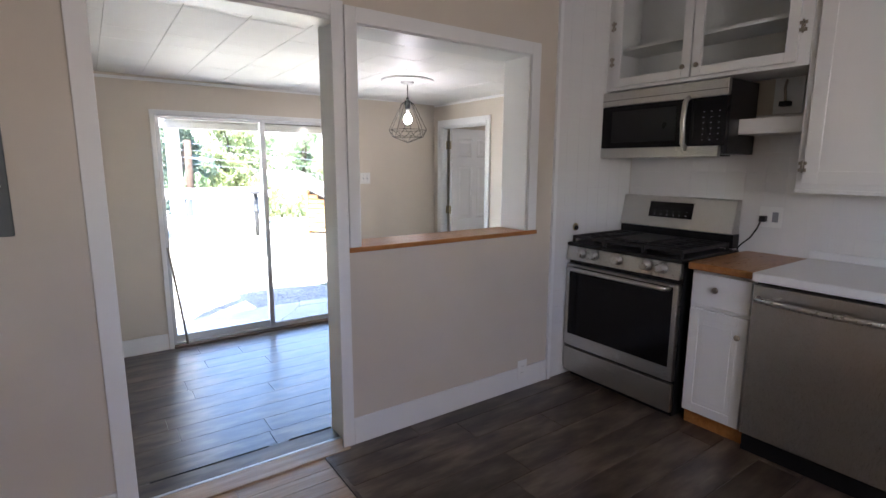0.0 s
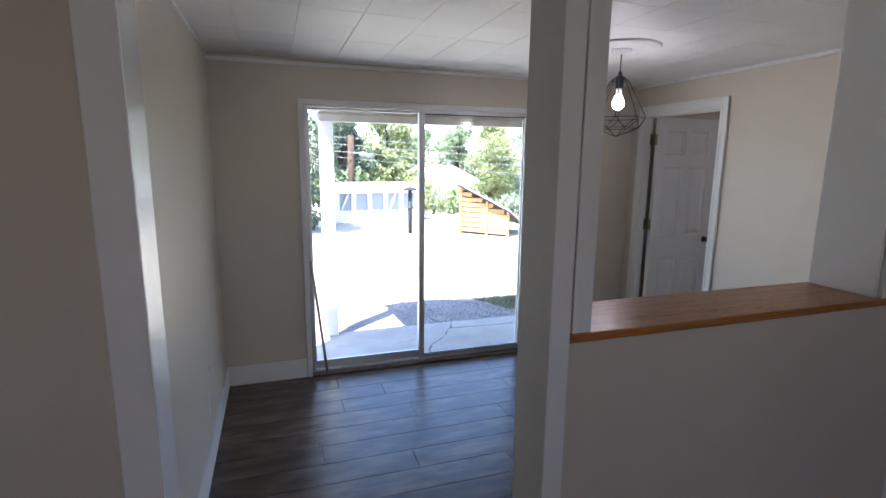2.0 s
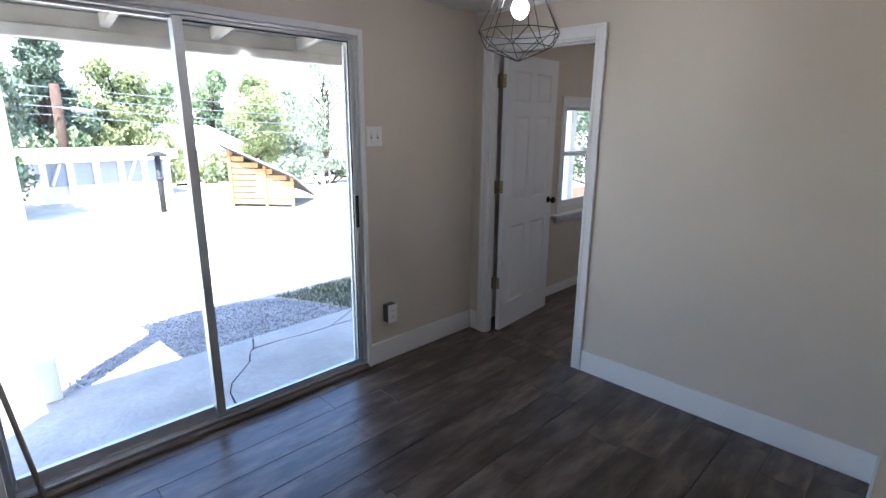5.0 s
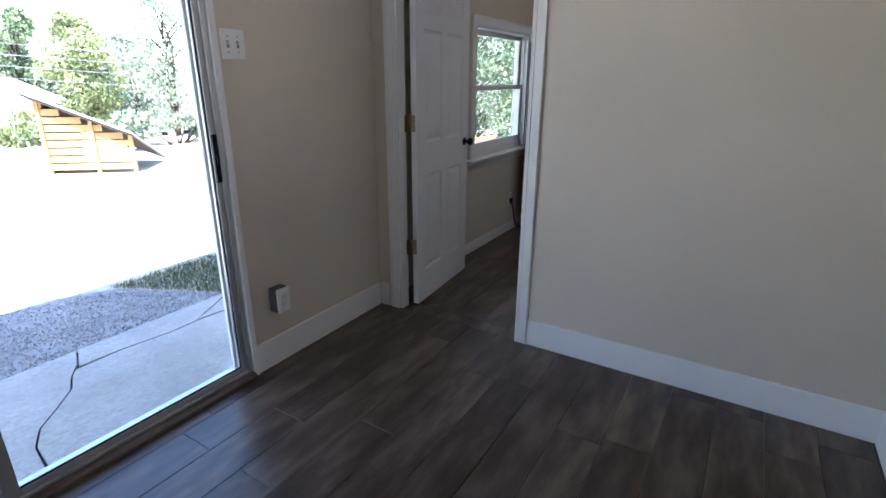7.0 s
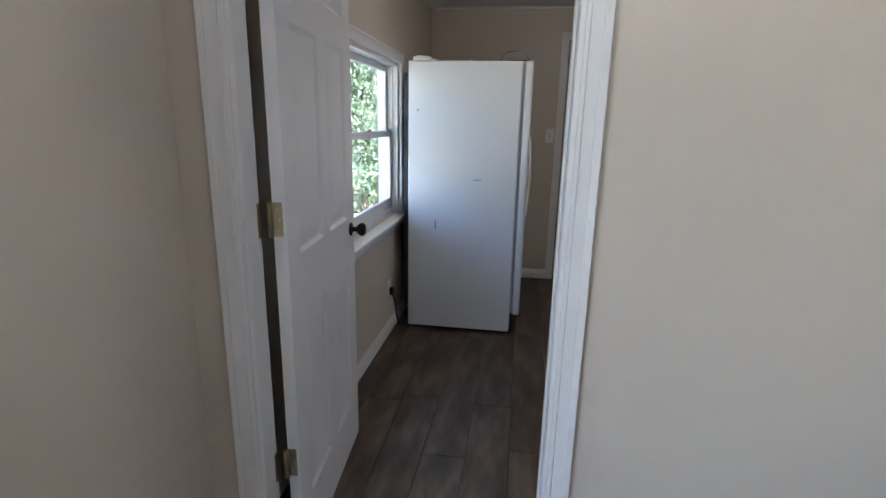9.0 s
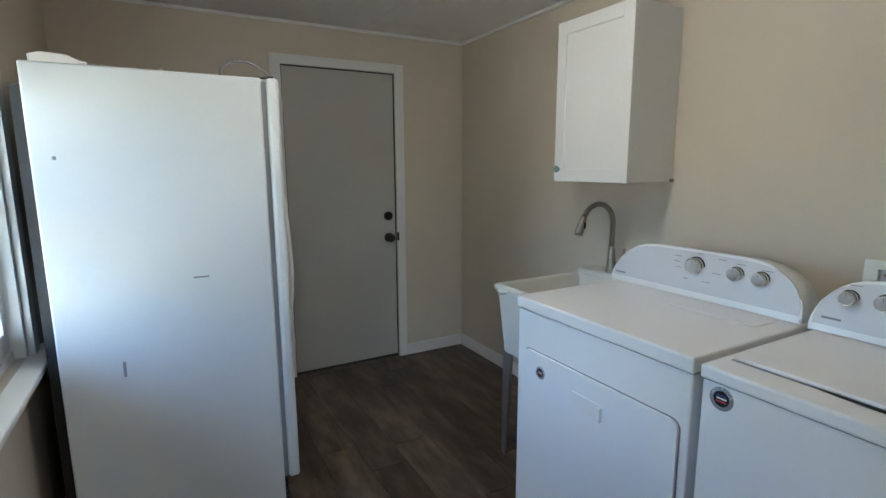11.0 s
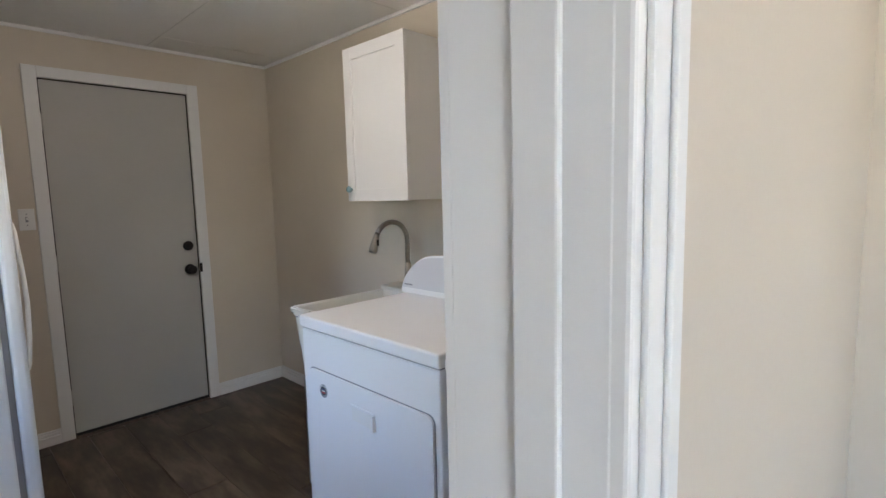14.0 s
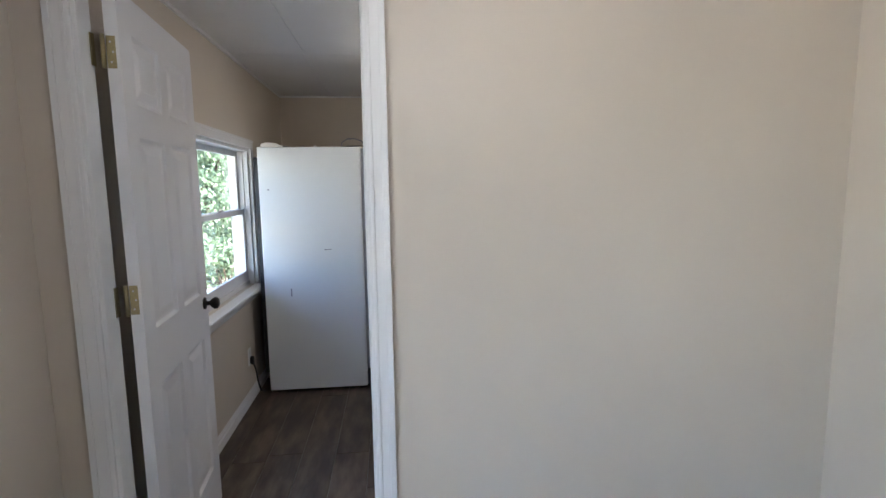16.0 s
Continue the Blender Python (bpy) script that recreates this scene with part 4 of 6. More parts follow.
# ---- dining room ----
def sliding_door():
    x0, x1, z0, z1, y = 2.138, 3.947, 0.028, 2.032, 5.995
    d = structure("sliding_door", boxes((x0, y, z0, x0 + 0.024, 6.09, z1), (x1 - 0.022, y, z0, x1, 6.09, z1), (x0 + 0.024, y, z1 - 0.016, x1 - 0.022, 6.09, z1), (x0 + 0.024, y, z0, x1 - 0.022, 6.09, z0 + 0.014), bevel=0.002), ALUMINIUM, "dull aluminium sliding glass patio door", "sliding door")
    lo, hi = z0 + 0.015, z1 - 0.017
    ya, yb = 6.004, 6.030
    right = part("sliding_panel", boxes((2.990, ya, lo, 3.034, yb, hi), (3.899, ya, lo, 3.9245, yb, hi), (3.034, ya, lo, 3.899, yb, lo + 0.024), (3.034, ya, hi - 0.014, 3.899, yb, hi), bevel=0.002), ALUMINIUM, d)
    pane = part("pane", box(3.034, 6.016, lo + 0.024, 3.899, 6.022, hi - 0.014), GLASS, right)
    pane.visible_shadow = False
    part("gasket", boxes((3.8945, 6.009, lo + 0.024, 3.8985, 6.016, hi - 0.014), (3.035, 6.009, hi - 0.021, 3.894, 6.016, hi - 0.0145), (3.035, 6.009, lo + 0.0245, 3.894, 6.016, lo + 0.029)), GAP, right, "black rubber gasket")
    latch = part("latch_pull", boxes((3.900, 5.992, 0.945, 3.922, 6.0035, 1.14), bevel=0.002), BLACK, right, "black door pull")
    part("latch_lever", box(3.906, 5.982, 1.02, 3.916, 5.992, 1.06, 0.002), BLACK, latch)
    yc, yd = 6.040, 6.068
    left = part("fixed_panel", boxes((x0 + 0.0245, yc, lo, x0 + 0.036, yd, hi), (2.994, yc, lo, 3.030, yd, hi), (x0 + 0.036, yc, lo, 2.994, yd, lo + 0.058), (x0 + 0.036, yc, hi - 0.014, 2.994, yd, hi), bevel=0.002), ALUMINIUM, d)
    pane = part("pane", box(x0 + 0.036, 6.052, lo + 0.058, 2.994, 6.058, hi - 0.014), GLASS, left)
    pane.visible_shadow = False
    part("screen_edge", box(3.882, 6.034, 0.06, 3.8985, 6.052, 1.98, 0.002), WHITE, d, "white screen door stile")
    part("track_rib", boxes((x0 + 0.025, 6.033, z0 + 0.014, 2.985, 6.037, z0 + 0.026)), ALUMINIUM, d)


sliding_door()
structure("sliding_door_casing", boxes((2.100, 5.982, 0.0, 2.137, Y_NORTH, 2.068), (3.948, 5.982, 0.0, 3.978, Y_NORTH, 2.068), (2.137, 5.982, 2.033, 3.948, Y_NORTH, 2.068), bevel=0.003), WHITE, "narrow white painted casing", "trim")
structure("door_sill", prism([(5.962, 0.001), (6.11, 0.001), (6.11, 0.027), (5.975, 0.027), (5.962, 0.018)], "x", 2.138, 3.947, 0.002), OLD_WOOD, "worn brown wooden door sill", "sill")
tagged(part("security_bar", tube([(2.246, 5.972, 0.029), (2.152, 5.985, 0.91)], 0.0105, 10), STICK_WOOD), "bare wooden stick leaning in the sliding door corner", "stick")

wall_plate("light_switch", (4.052, Y_NORTH, 1.483), "-y", "white double light switch on the greige wall", "switch", 0.115, 0.115, 2, 0)
ob = thing("surface_outlet", (4.125, 5.98, 0.28), "grey surface box with a white outlet above the baseboard", "outlet")
part("box", box(4.088, 5.945, 0.285, 4.160, 5.9995, 0.405, 0.003), PANEL_GREY, ob)
part("cover", box(4.086, 5.938, 0.283, 4.162, 5.9445, 0.407, 0.002), PLASTIC, ob)
for zz in (0.325, 0.365):
    so = part("socket", box(4.108, 5.9355, zz - 0.014, 4.140, 5.938, zz + 0.014, 0.001), PLASTIC, ob)
    part("slots", boxes((4.116, 5.935, zz - 0.004, 4.118, 5.9355, zz + 0.005), (4.129, 5.935, zz - 0.004, 4.131, 5.9355, zz + 0.005)), GAP, so)
wall_plate("wall_outlet", (X_WEST, 5.03, 0.34), "x", "white outlet low on the greige wall", "outlet", 0.07, 0.115, 0, 2)


def pendant_lamp():
    cx, cy = 3.85, 4.785
    t = thing("pendant_lamp", (cx, cy, 1.80), "black wire geometric cage pendant with a lit bulb", "pendant lamp")
    part("canopy", turned([(0.055, 0), (0.055, -0.012), (0.035, -0.022), (0.012, -0.026)], (cx, cy, 2.292), "z", 28), WHITE, t, "white ceiling canopy")
    for a in (0.4, 3.6):
        part("canopy_screw", turned([(0.004, 0), (0.004, -0.004)], (cx + 0.042 * math.cos(a), cy + 0.042 * math.sin(a), 2.279), "z", 8), BLACK, t)
    part("cord", tube([(cx, cy, 2.27), (cx, cy, 2.16)], 0.003, 8), BLACK, t)
    part("socket", turned([(0.006, 0), (0.010, -0.008), (0.010, -0.025), (0.024, -0.03), (0.022, -0.095), (0.018, -0.097)], (cx, cy, 2.172), "z", 20), BLACK, t)
    bulb = part("bulb", turned([(0.0165, 0.0), (0.022, -0.014), (0.031, -0.032), (0.0335, -0.046), (0.031, -0.060), (0.022, -0.074), (0.010, -0.082), (0, -0.083)], (cx, cy, 2.038), "z", 24), BULB, t, "lit white bulb")
    part("bulb_neck", turned([(0.0145, 0.04), (0.0165, 0.032), (0.0168, 0.0)], (cx, cy, 2.0375), "z", 18), PLASTIC, t)
    n = 8
    def ring(r, z, turn):
        return [Vector((cx + r * math.cos(math.tau * (k + turn) / n), cy + r * math.sin(math.tau * (k + turn) / n), z)) for k in range(n)]
    top, up, mid, low, tip = Vector((cx, cy, 2.152)), ring(0.050, 2.118, 0.1), ring(0.158, 1.908, 0.1), ring(0.130, 1.852, 0.6), Vector((cx, cy, 1.803))
    def bar(a, b):
        part("wire", tube([a, b], 0.0018, 6), BLACK, t)
    for k in range(n):
        j = (k + 1) % n
        bar(top, up[k]); bar(up[k], up[j]); bar(up[k], mid[k]); bar(mid[k], mid[j])
        bar(mid[k], low[k]); bar(mid[j], low[k]); bar(low[k], low[j]); bar(low[k], tip)


pendant_lamp()
tagged(part("ceiling_medallion", turned([(0.215, 0), (0.215, -0.006), (0.20, -0.012), (0.188, -0.008), (0.178, -0.014), (0.15, -0.016), (0.14, -0.010), (0.11, -0.011), (0.098, -0.018), (0.07, -0.017), (0.06, -0.012), (0.0, -0.012)], (3.85, 4.785, 2.3035), "z", 48), CEILING), "white moulded plaster ceiling medallion", "medallion")


def panel_door(parent_name, x0, x1, z0, z1, ya, yb, material):
    """Six-panel door that lies along x, with sunk moulded panels on both faces."""
    w = x1 - x0
    st, mid = 0.095, 0.075
    a0, a1 = x0 + st, x0 + (w - mid) / 2
    b0, b1 = x0 + (w + mid) / 2, x1 - st
    rows = [(z0 + 0.20, z0 + 0.80), (z0 + 0.99, z0 + 1.60), (z0 + 1.70, z1 - 0.11)]
    bm = bmesh.new()
    box(x0, ya, z0, a0, yb, z1, into=bm)
    box(b1, ya, z0, x1, yb, z1, into=bm)
    zs = [z0] + [v for r in rows for v in r] + [z1]
    for k in range(0, len(zs), 2):
        box(a0, ya, zs[k], b1, yb, zs[k + 1], into=bm)
    for r in rows:
        box(a1, ya, r[0], b0, yb, r[1], into=bm)
    d = structure(parent_name, bm, material, "white six-panel door standing open into the laundry room", "door")
    for u0, u1 in ((a0, a1), (b0, b1)):
        for r0, r1 in rows:
            p = bmesh.new()
            for face, s in ((ya, 1), (yb, -1)):
                # sloped sticking, flat sunk band and raised field
                loops = [(0.0, 0.0), (0.012, 0.009), (0.022, 0.009), (0.05, 0.003)]
                rings = []
                for inset, depth in loops:
                    yy = face + s * depth
                    rings.append([p.verts.new(q) for q in ((u0 + inset, yy, r0 + inset), (u1 - inset, yy, r0 + inset), (u1 - inset, yy, r1 - inset), (u0 + inset, yy, r1 - inset))])
                for A, B in zip(rings, rings[1:]):
                    for k in range(4):
                        p.faces.new((A[k], A[(k + 1) % 4], B[(k + 1) % 4], B[k]))
                p.faces.new(rings[-1])
            part("door_panel", p, material, d)
    return d


LDOOR = panel_door("door_1", 5.018, 5.728, 0.012, 2.028, 5.767, 5.802, DOOR_WHITE)
for hz in (1.844, 1.117, 0.386):
    hg = part("hinge", boxes((5.0158, 5.776, hz - 0.045, 5.0178, 5.800, hz + 0.045), bevel=0.0006), BRASS, LDOOR, "tarnished brass hinge")
    part("pin", tube([(5.008, 5.806, hz - 0.047), (5.008, 5.806, hz + 0.047)], 0.0062, 10), BRASS, hg)
    for sz in (-0.028, 0.0, 0.028):
        part("screw", turned([(0.0035, 0), (0.003, 0.001)], (5.0158, 5.783 + 0.006 * (sz != 0), hz + sz), "-x", 8), CHROME, hg)
    structure("hinge_leaf", box(4.983, 5.8235, hz - 0.045, 5.004, 5.8265, hz + 0.045, 0.001), BRASS, "tarnished brass hinge leaf on the jamb", "hinge")
KN = [(0.026, 0), (0.026, 0.006), (0.010, 0.010), (0.010, 0.024), (0.018, 0.030), (0.026, 0.042), (0.026, 0.052), (0.019, 0.060), (0, 0.061)]
part("door_knob", turned(KN, (5.672, 5.767, 0.955), "-y", 22), BRONZE, LDOOR, "dark bronze knob")
part("door_knob", turned(KN, (5.672, 5.802, 0.955), "y", 22), BRONZE, LDOOR, "dark bronze knob")
LDOOR.matrix_basis = Matrix.Translation((5.012, 5.806, 0)) @ pose(0, 0, 0, 0, 0, 5.0) @ Matrix.Translation((-5.012, -5.806, 0))
# ---- laundry room ----
def refrigerator():
    x0, x1, y0, y1, z1 = 6.952, 7.80, 5.20, 5.885, 1.726
    t = thing("refrigerator", (7.37, 5.52, 0.0), "white textured refrigerator standing beside the window", "refrigerator")
    part("body", box(x0, y0, 0.022, x1, y1, z1, 0.006), FRIDGE_WHITE, t)
    part("gasket", box(x0 + 0.012, y0 - 0.018, 0.15, x1 - 0.012, y0 - 0.0005, z1 - 0.012), INK, t, "grey door gasket")
    door = part("door", box(x0 - 0.002, 5.138, 0.145, x1 + 0.002, y0 - 0.0185, z1 + 0.002, 0.012), FRIDGE_WHITE, t, "white fridge door")
    part("handle", tube([(x0 + 0.03, 5.14, 0.80), (x0 + 0.03, 5.134, 0.82), (x0 + 0.03, 5.125, 0.92), (x0 + 0.03, 5.121, 1.03), (x0 + 0.03, 5.125, 1.14), (x0 + 0.03, 5.134, 1.27), (x0 + 0.03, 5.14, 1.30)], 0.007, 10), PLASTIC, door, "white curved handle")
    part("kick_grille", boxes(*[(x0 + 0.02, 5.185, 0.03 + k * 0.02, x1 - 0.02, 5.199, 0.043 + k * 0.02) for k in range(5)]), IRON, t, "dark kick grille")
    for xx in (x0 + 0.05, x1 - 0.05):
        for yy in (5.24, 5.84):
            part("foot", turned([(0.02, 0), (0.02, 0.01), (0.008, 0.012), (0.008, 0.024)], (xx, yy, 0.0), "z", 12), IRON, t)
    part("scratch", box(x0 - 0.0012, 5.42, 1.02, x0 - 0.0002, 5.47, 1.026), INK, t)
    part("scuff", box(x0 - 0.0012, 5.70, 0.70, x0 - 0.0002, 5.709, 0.755), INK, t)
    part("dent_spot", turned([(0.006, 0), (0.004, 0.001)], (x0, 5.825, 1.44), "-x", 10), INK, t)
    part("back_coil", boxes((x0 + 0.02, y1 + 0.001, 0.15, x1 - 0.02, y1 + 0.03, 1.66)), IRON, t, "black back panel")
    clip = thing("hinge_cover", (6.99, 5.78, z1), "white plastic hinge cover lying on the refrigerator", "plastic part")
    part("cap", prism([(5.715, z1), (5.86, z1), (5.862, z1 + 0.022), (5.83, z1 + 0.032), (5.76, z1 + 0.028), (5.745, z1 + 0.012), (5.715, z1 + 0.01)], "x", 6.965, 7.02, 0.004), PLASTIC, clip)
    part("tab", box(6.975, 5.68, z1, 7.0, 5.716, z1 + 0.006, 0.002), INK, clip)
    tagged(part("plastic_clip", prism([(5.49, z1), (5.53, z1), (5.512, z1 + 0.02)], "x", 7.02, 7.05, 0.002), PLASTIC), "small white plastic clip on the refrigerator", "clip")
    loop = thing("loose_wiring", (6.99, 5.22, z1), "loose wire loop with white connector on the refrigerator", "wire")
    part("wire", tube([(7.0, 5.33, z1 + 0.004), (6.995, 5.325, z1 + 0.03), (6.99, 5.29, z1 + 0.052), (6.985, 5.24, z1 + 0.056), (6.985, 5.19, z1 + 0.038), (6.99, 5.165, z1 + 0.008)], 0.0035, 8), INK, loop)
    part("wire", tube([(7.0, 5.30, z1 + 0.003), (7.02, 5.26, z1 + 0.008), (7.0, 5.20, z1 + 0.006), (6.985, 5.15, z1 + 0.005)], 0.003, 8), BRONZE, loop)
    part("connector", box(6.982, 5.262, z1 + 0.050, 6.994, 5.288, z1 + 0.059, 0.002), INK, loop)
    part("connector", box(6.98, 5.15, z1 + 0.0, 6.995, 5.17, z1 + 0.012, 0.002), IRON, loop)


refrigerator()
cordy = thing("power_cord", (6.88, 5.95, 0.1), "black refrigerator cord plugged in by the floor", "cord")
part("cable", tube([(6.86, 5.972, 0.28), (6.87, 5.955, 0.22), (6.89, 5.95, 0.12), (6.93, 5.945, 0.04), (6.99, 5.935, 0.012)], 0.006, 8), BLACK, cordy)
part("plug", box(6.845, 5.962, 0.26, 6.88, 5.985, 0.31, 0.004), BLACK, cordy)
wall_plate("laundry_outlet", (6.86, 5.991, 0.31), "-y", "white outlet behind the refrigerator", "outlet", 0.07, 0.115, 0, 0)


def laundry_window():
    x0, x1, z0, z1 = 6.12, 7.155, 0.765, 1.73
    w = structure("window_1", boxes((x0, 5.998, z0, x0 + 0.022, 6.13, z1), (x1 - 0.022, 5.998, z0, x1, 6.13, z1), (x0 + 0.022, 5.998, z1 - 0.02, x1 - 0.022, 6.13, z1), (x0 + 0.022, 6.03, z0, x1 - 0.022, 6.13, z0 + 0.03), bevel=0.002), WHITE, "white painted double-hung window", "window")
    part("casing", boxes((x0 - 0.065, 5.976, z0, x0, 5.998, z1 + 0.06), (x1, 5.976, z0, x1 + 0.065, 5.998, z1 + 0.06), (x0, 5.976, z1, x1, 5.998, z1 + 0.06), (x0 - 0.065, 5.970, z1 + 0.045, x1 + 0.065, 5.9755, z1 + 0.06), bevel=0.003), WHITE, w)
    part("stool", box(x0 - 0.14, 5.93, z0 - 0.022, x1 + 0.14, 6.03, z0 - 0.0005, 0.005), WHITE, w)
    part("apron", box(x0 - 0.07, 5.976, z0 - 0.085, x1 + 0.07, 5.992, z0 - 0.023, 0.004), WHITE, w)
    m = 1.285
    for name, za, zb, ya, yb, low in (("upper_sash", m - 0.012, z1 - 0.021, 6.066, 6.09, 0.035), ("lower_sash", z0 + 0.031, m + 0.022, 6.038, 6.063, 0.07)):
        s = part(name, boxes((x0 + 0.023, ya, za, x0 + 0.065, yb, zb), (x1 - 0.065, ya, za, x1 - 0.023, yb, zb), (x0 + 0.065, ya, za, x1 - 0.065, yb, za + low), (x0 + 0.065, ya, zb - 0.036, x1 - 0.065, yb, zb), bevel=0.003), WHITE, w)
        p = part("pane", box(x0 + 0.065, ya + 0.009, za + low, x1 - 0.065, ya + 0.013, zb - 0.036), GLASS, s)
        p.visible_shadow = False
    lock = part("sash_lock", boxes((6.60, 6.042, m + 0.022, 6.68, 6.062, m + 0.03), (6.625, 6.03, m + 0.03, 6.655, 6.05, m + 0.04), bevel=0.002), NICKEL, w)
    part("jamb_liner", boxes((x1 - 0.034, 6.03, m + 0.03, x1 - 0.0225, 6.06, z1 - 0.021), (x0 + 0.0225, 6.03, m + 0.03, x0 + 0.034, 6.06, z1 - 0.021)), PLASTIC, w)


laundry_window()


def back_door():
    d = structure("door_2", box(8.306, 4.094, 0.022, 8.345, 4.842, 2.028, 0.002), GREY_DOOR, "flat grey painted back door with black hardware", "door")
    part("stop", boxes((8.302, 4.0885, 0.0, 8.40, 4.0935, 2.034), (8.302, 4.8425, 0.0, 8.40, 4.8475, 2.034), (8.302, 4.0935, 2.029, 8.40, 4.8425, 2.0345)), GAP, d, "dark gap round the door")
    part("door_knob", turned([(0.033, 0), (0.033, 0.008), (0.014, 0.012), (0.014, 0.03), (0.026, 0.04), (0.029, 0.055), (0.02, 0.066), (0, 0.067)], (8.306, 4.148, 0.905), "-x", 22), BRONZE, d, "black knob")
    part("deadbolt", turned([(0.031, 0), (0.031, 0.014), (0.026, 0.02), (0, 0.021)], (8.306, 4.150, 1.06), "-x", 22), BRONZE, d, "black deadbolt")
    part("strike_plate", box(8.283, 4.075, 0.88, 8.2855, 4.092, 0.94, 0.001), BRONZE, d)
    for hz in (1.80, 1.02, 0.24):
        part("hinge", tube([(8.297, 4.846, hz - 0.045), (8.297, 4.846, hz + 0.045)], 0.006, 8), GREY_DOOR, d, "painted hinge")
    part("sweep", box(8.302, 4.10, 0.004, 8.34, 4.838, 0.0215, 0.002), GAP, d, "dark worn door sweep")
    structure("exterior_closure", box(8.40, 4.085, -0.1, 8.43, 4.85, 2.04), PALE_SIDING, "outer face of the back door", "door")


back_door()
structure("back_door_saddle", box(8.27, 4.09, 0.001, 8.40, 4.847, 0.006, 0.002), OLD_WOOD, "worn threshold under the back door", "threshold")
wall_plate("laundry_switch", (L_EAST, 4.955, 1.275), "-x", "white light switch beside the back door", "switch", 0.07, 0.115, 1, 0)


def arch(x0, x1, z0, h, n=26, p=5.5):
    pts = [(x0, z0)]
    for k in range(n + 1):
        u = k / n
        s = 0.5 - 0.5 * math.cos(math.pi * u)
        pts.append((x0 + (x1 - x0) * s, z0 + h * (0.12 + 0.88 * (1 - abs(2 * s - 1) ** p) ** 0.62)))
    pts.append((x1, z0))
    return pts


def console(t, x0, x1, z0, h, y_front, y_back, lean=0.30):
    """Arched control console: white shell with a slanted silver face."""
    out = arch(x0, x1, z0, h)
    bm = bmesh.new()
    fr = [bm.verts.new((x, y_front - (z - z0) * lean, z)) for x, z in out]
    bk = [bm.verts.new((x, y_back, z0 + (z - z0) * 0.96)) for x, z in out]
    bm.faces.new(fr)
    bm.faces.new(bk[::-1])
    for k in range(len(out)):
        j = (k + 1) % len(out)
        bm.faces.new((fr[k], fr[j], bk[j], bk[k])).smooth = 0 < k < len(out) - 2
    edge = [e for e in bm.edges if e.verts[0] in fr and e.verts[1] in fr]
    bmesh.ops.bevel(bm, geom=edge, offset=0.006, segments=2, affect="EDGES")
    shell = part("console", bm, APPLIANCE, t, "arched white control console")
    inn = arch(x0 + 0.009, x1 - 0.009, z0 + 0.024, h - 0.032)
    bm = bmesh.new()
    a = [bm.verts.new((x, y_front - (z - z0) * lean + 0.0035, z)) for x, z in inn]
    b = [bm.verts.new((x, y_front - (z - z0) * lean - 0.002, z)) for x, z in inn]
    bm.faces.new(a)
    for k in range(len(inn)):
        j = (k + 1) % len(inn)
        bm.faces.new((a[k], a[j], b[j], b[k]))
    return shell, part("console_face", bm, CONSOLE, shell, "silver grey control face")


def dial(face, x, z, y, r):
    k = part("dial", turned([(r * 1.02, 0), (r * 1.02, 0.005), (r * 0.9, 0.008), (r * 0.9, 0.012), (r, 0.014), (r * 1.0, 0.026), (r * 0.95, 0.0295), (r * 0.87, 0.030), (r * 0.86, 0.0285)], (x, y, z), "y", 30), DIAL_RIM, face, "bright chrome rim over a dark shadow ring")
    # Black ring stands in for the shadow round the dial's foot.
    part("shadow_ring", turned([(r * 1.13, 0), (r * 1.13, 0.0035), (r * 1.03, 0.0045)], (x, y, z), "y", 30), BLACK, k, "black ring for the shadow under the dial")
    part("cap", turned([(r * 0.86, 0.0), (r * 0.85, 0.0012), (0, 0.0016)], (x, y + 0.0282, z), "y", 30), DIAL_FACE, k, "silver grey dial face")
    part("pointer", box(x - 0.0011, y + 0.0297, z + r * 0.3, x + 0.0011, y + 0.0304, z + r * 0.8), INK, k)


def print_marks(face, rows, y_of):
    for x, z, w in rows:
        y = y_of(z)
        part("printed_mark", box(x - w / 2, y + 0.0034, z - 0.0012, x + w / 2, y + 0.0041, z + 0.0012), INK, face)


def letter_mesh(sign, size):
    """One capital of the built-in font as a flat mesh, centred on its own middle."""
    curve = bpy.data.curves.new("letter", "FONT")
    curve.body, curve.size, curve.align_x, curve.align_y = sign, size, "CENTER", "CENTER"
    holder = bpy.data.objects.new("letter", curve)
    me = bpy.data.meshes.new_from_object(holder)
    bpy.data.objects.remove(holder)
    bpy.data.curves.remove(curve)
    me.materials.append(PLASTIC)
    return me


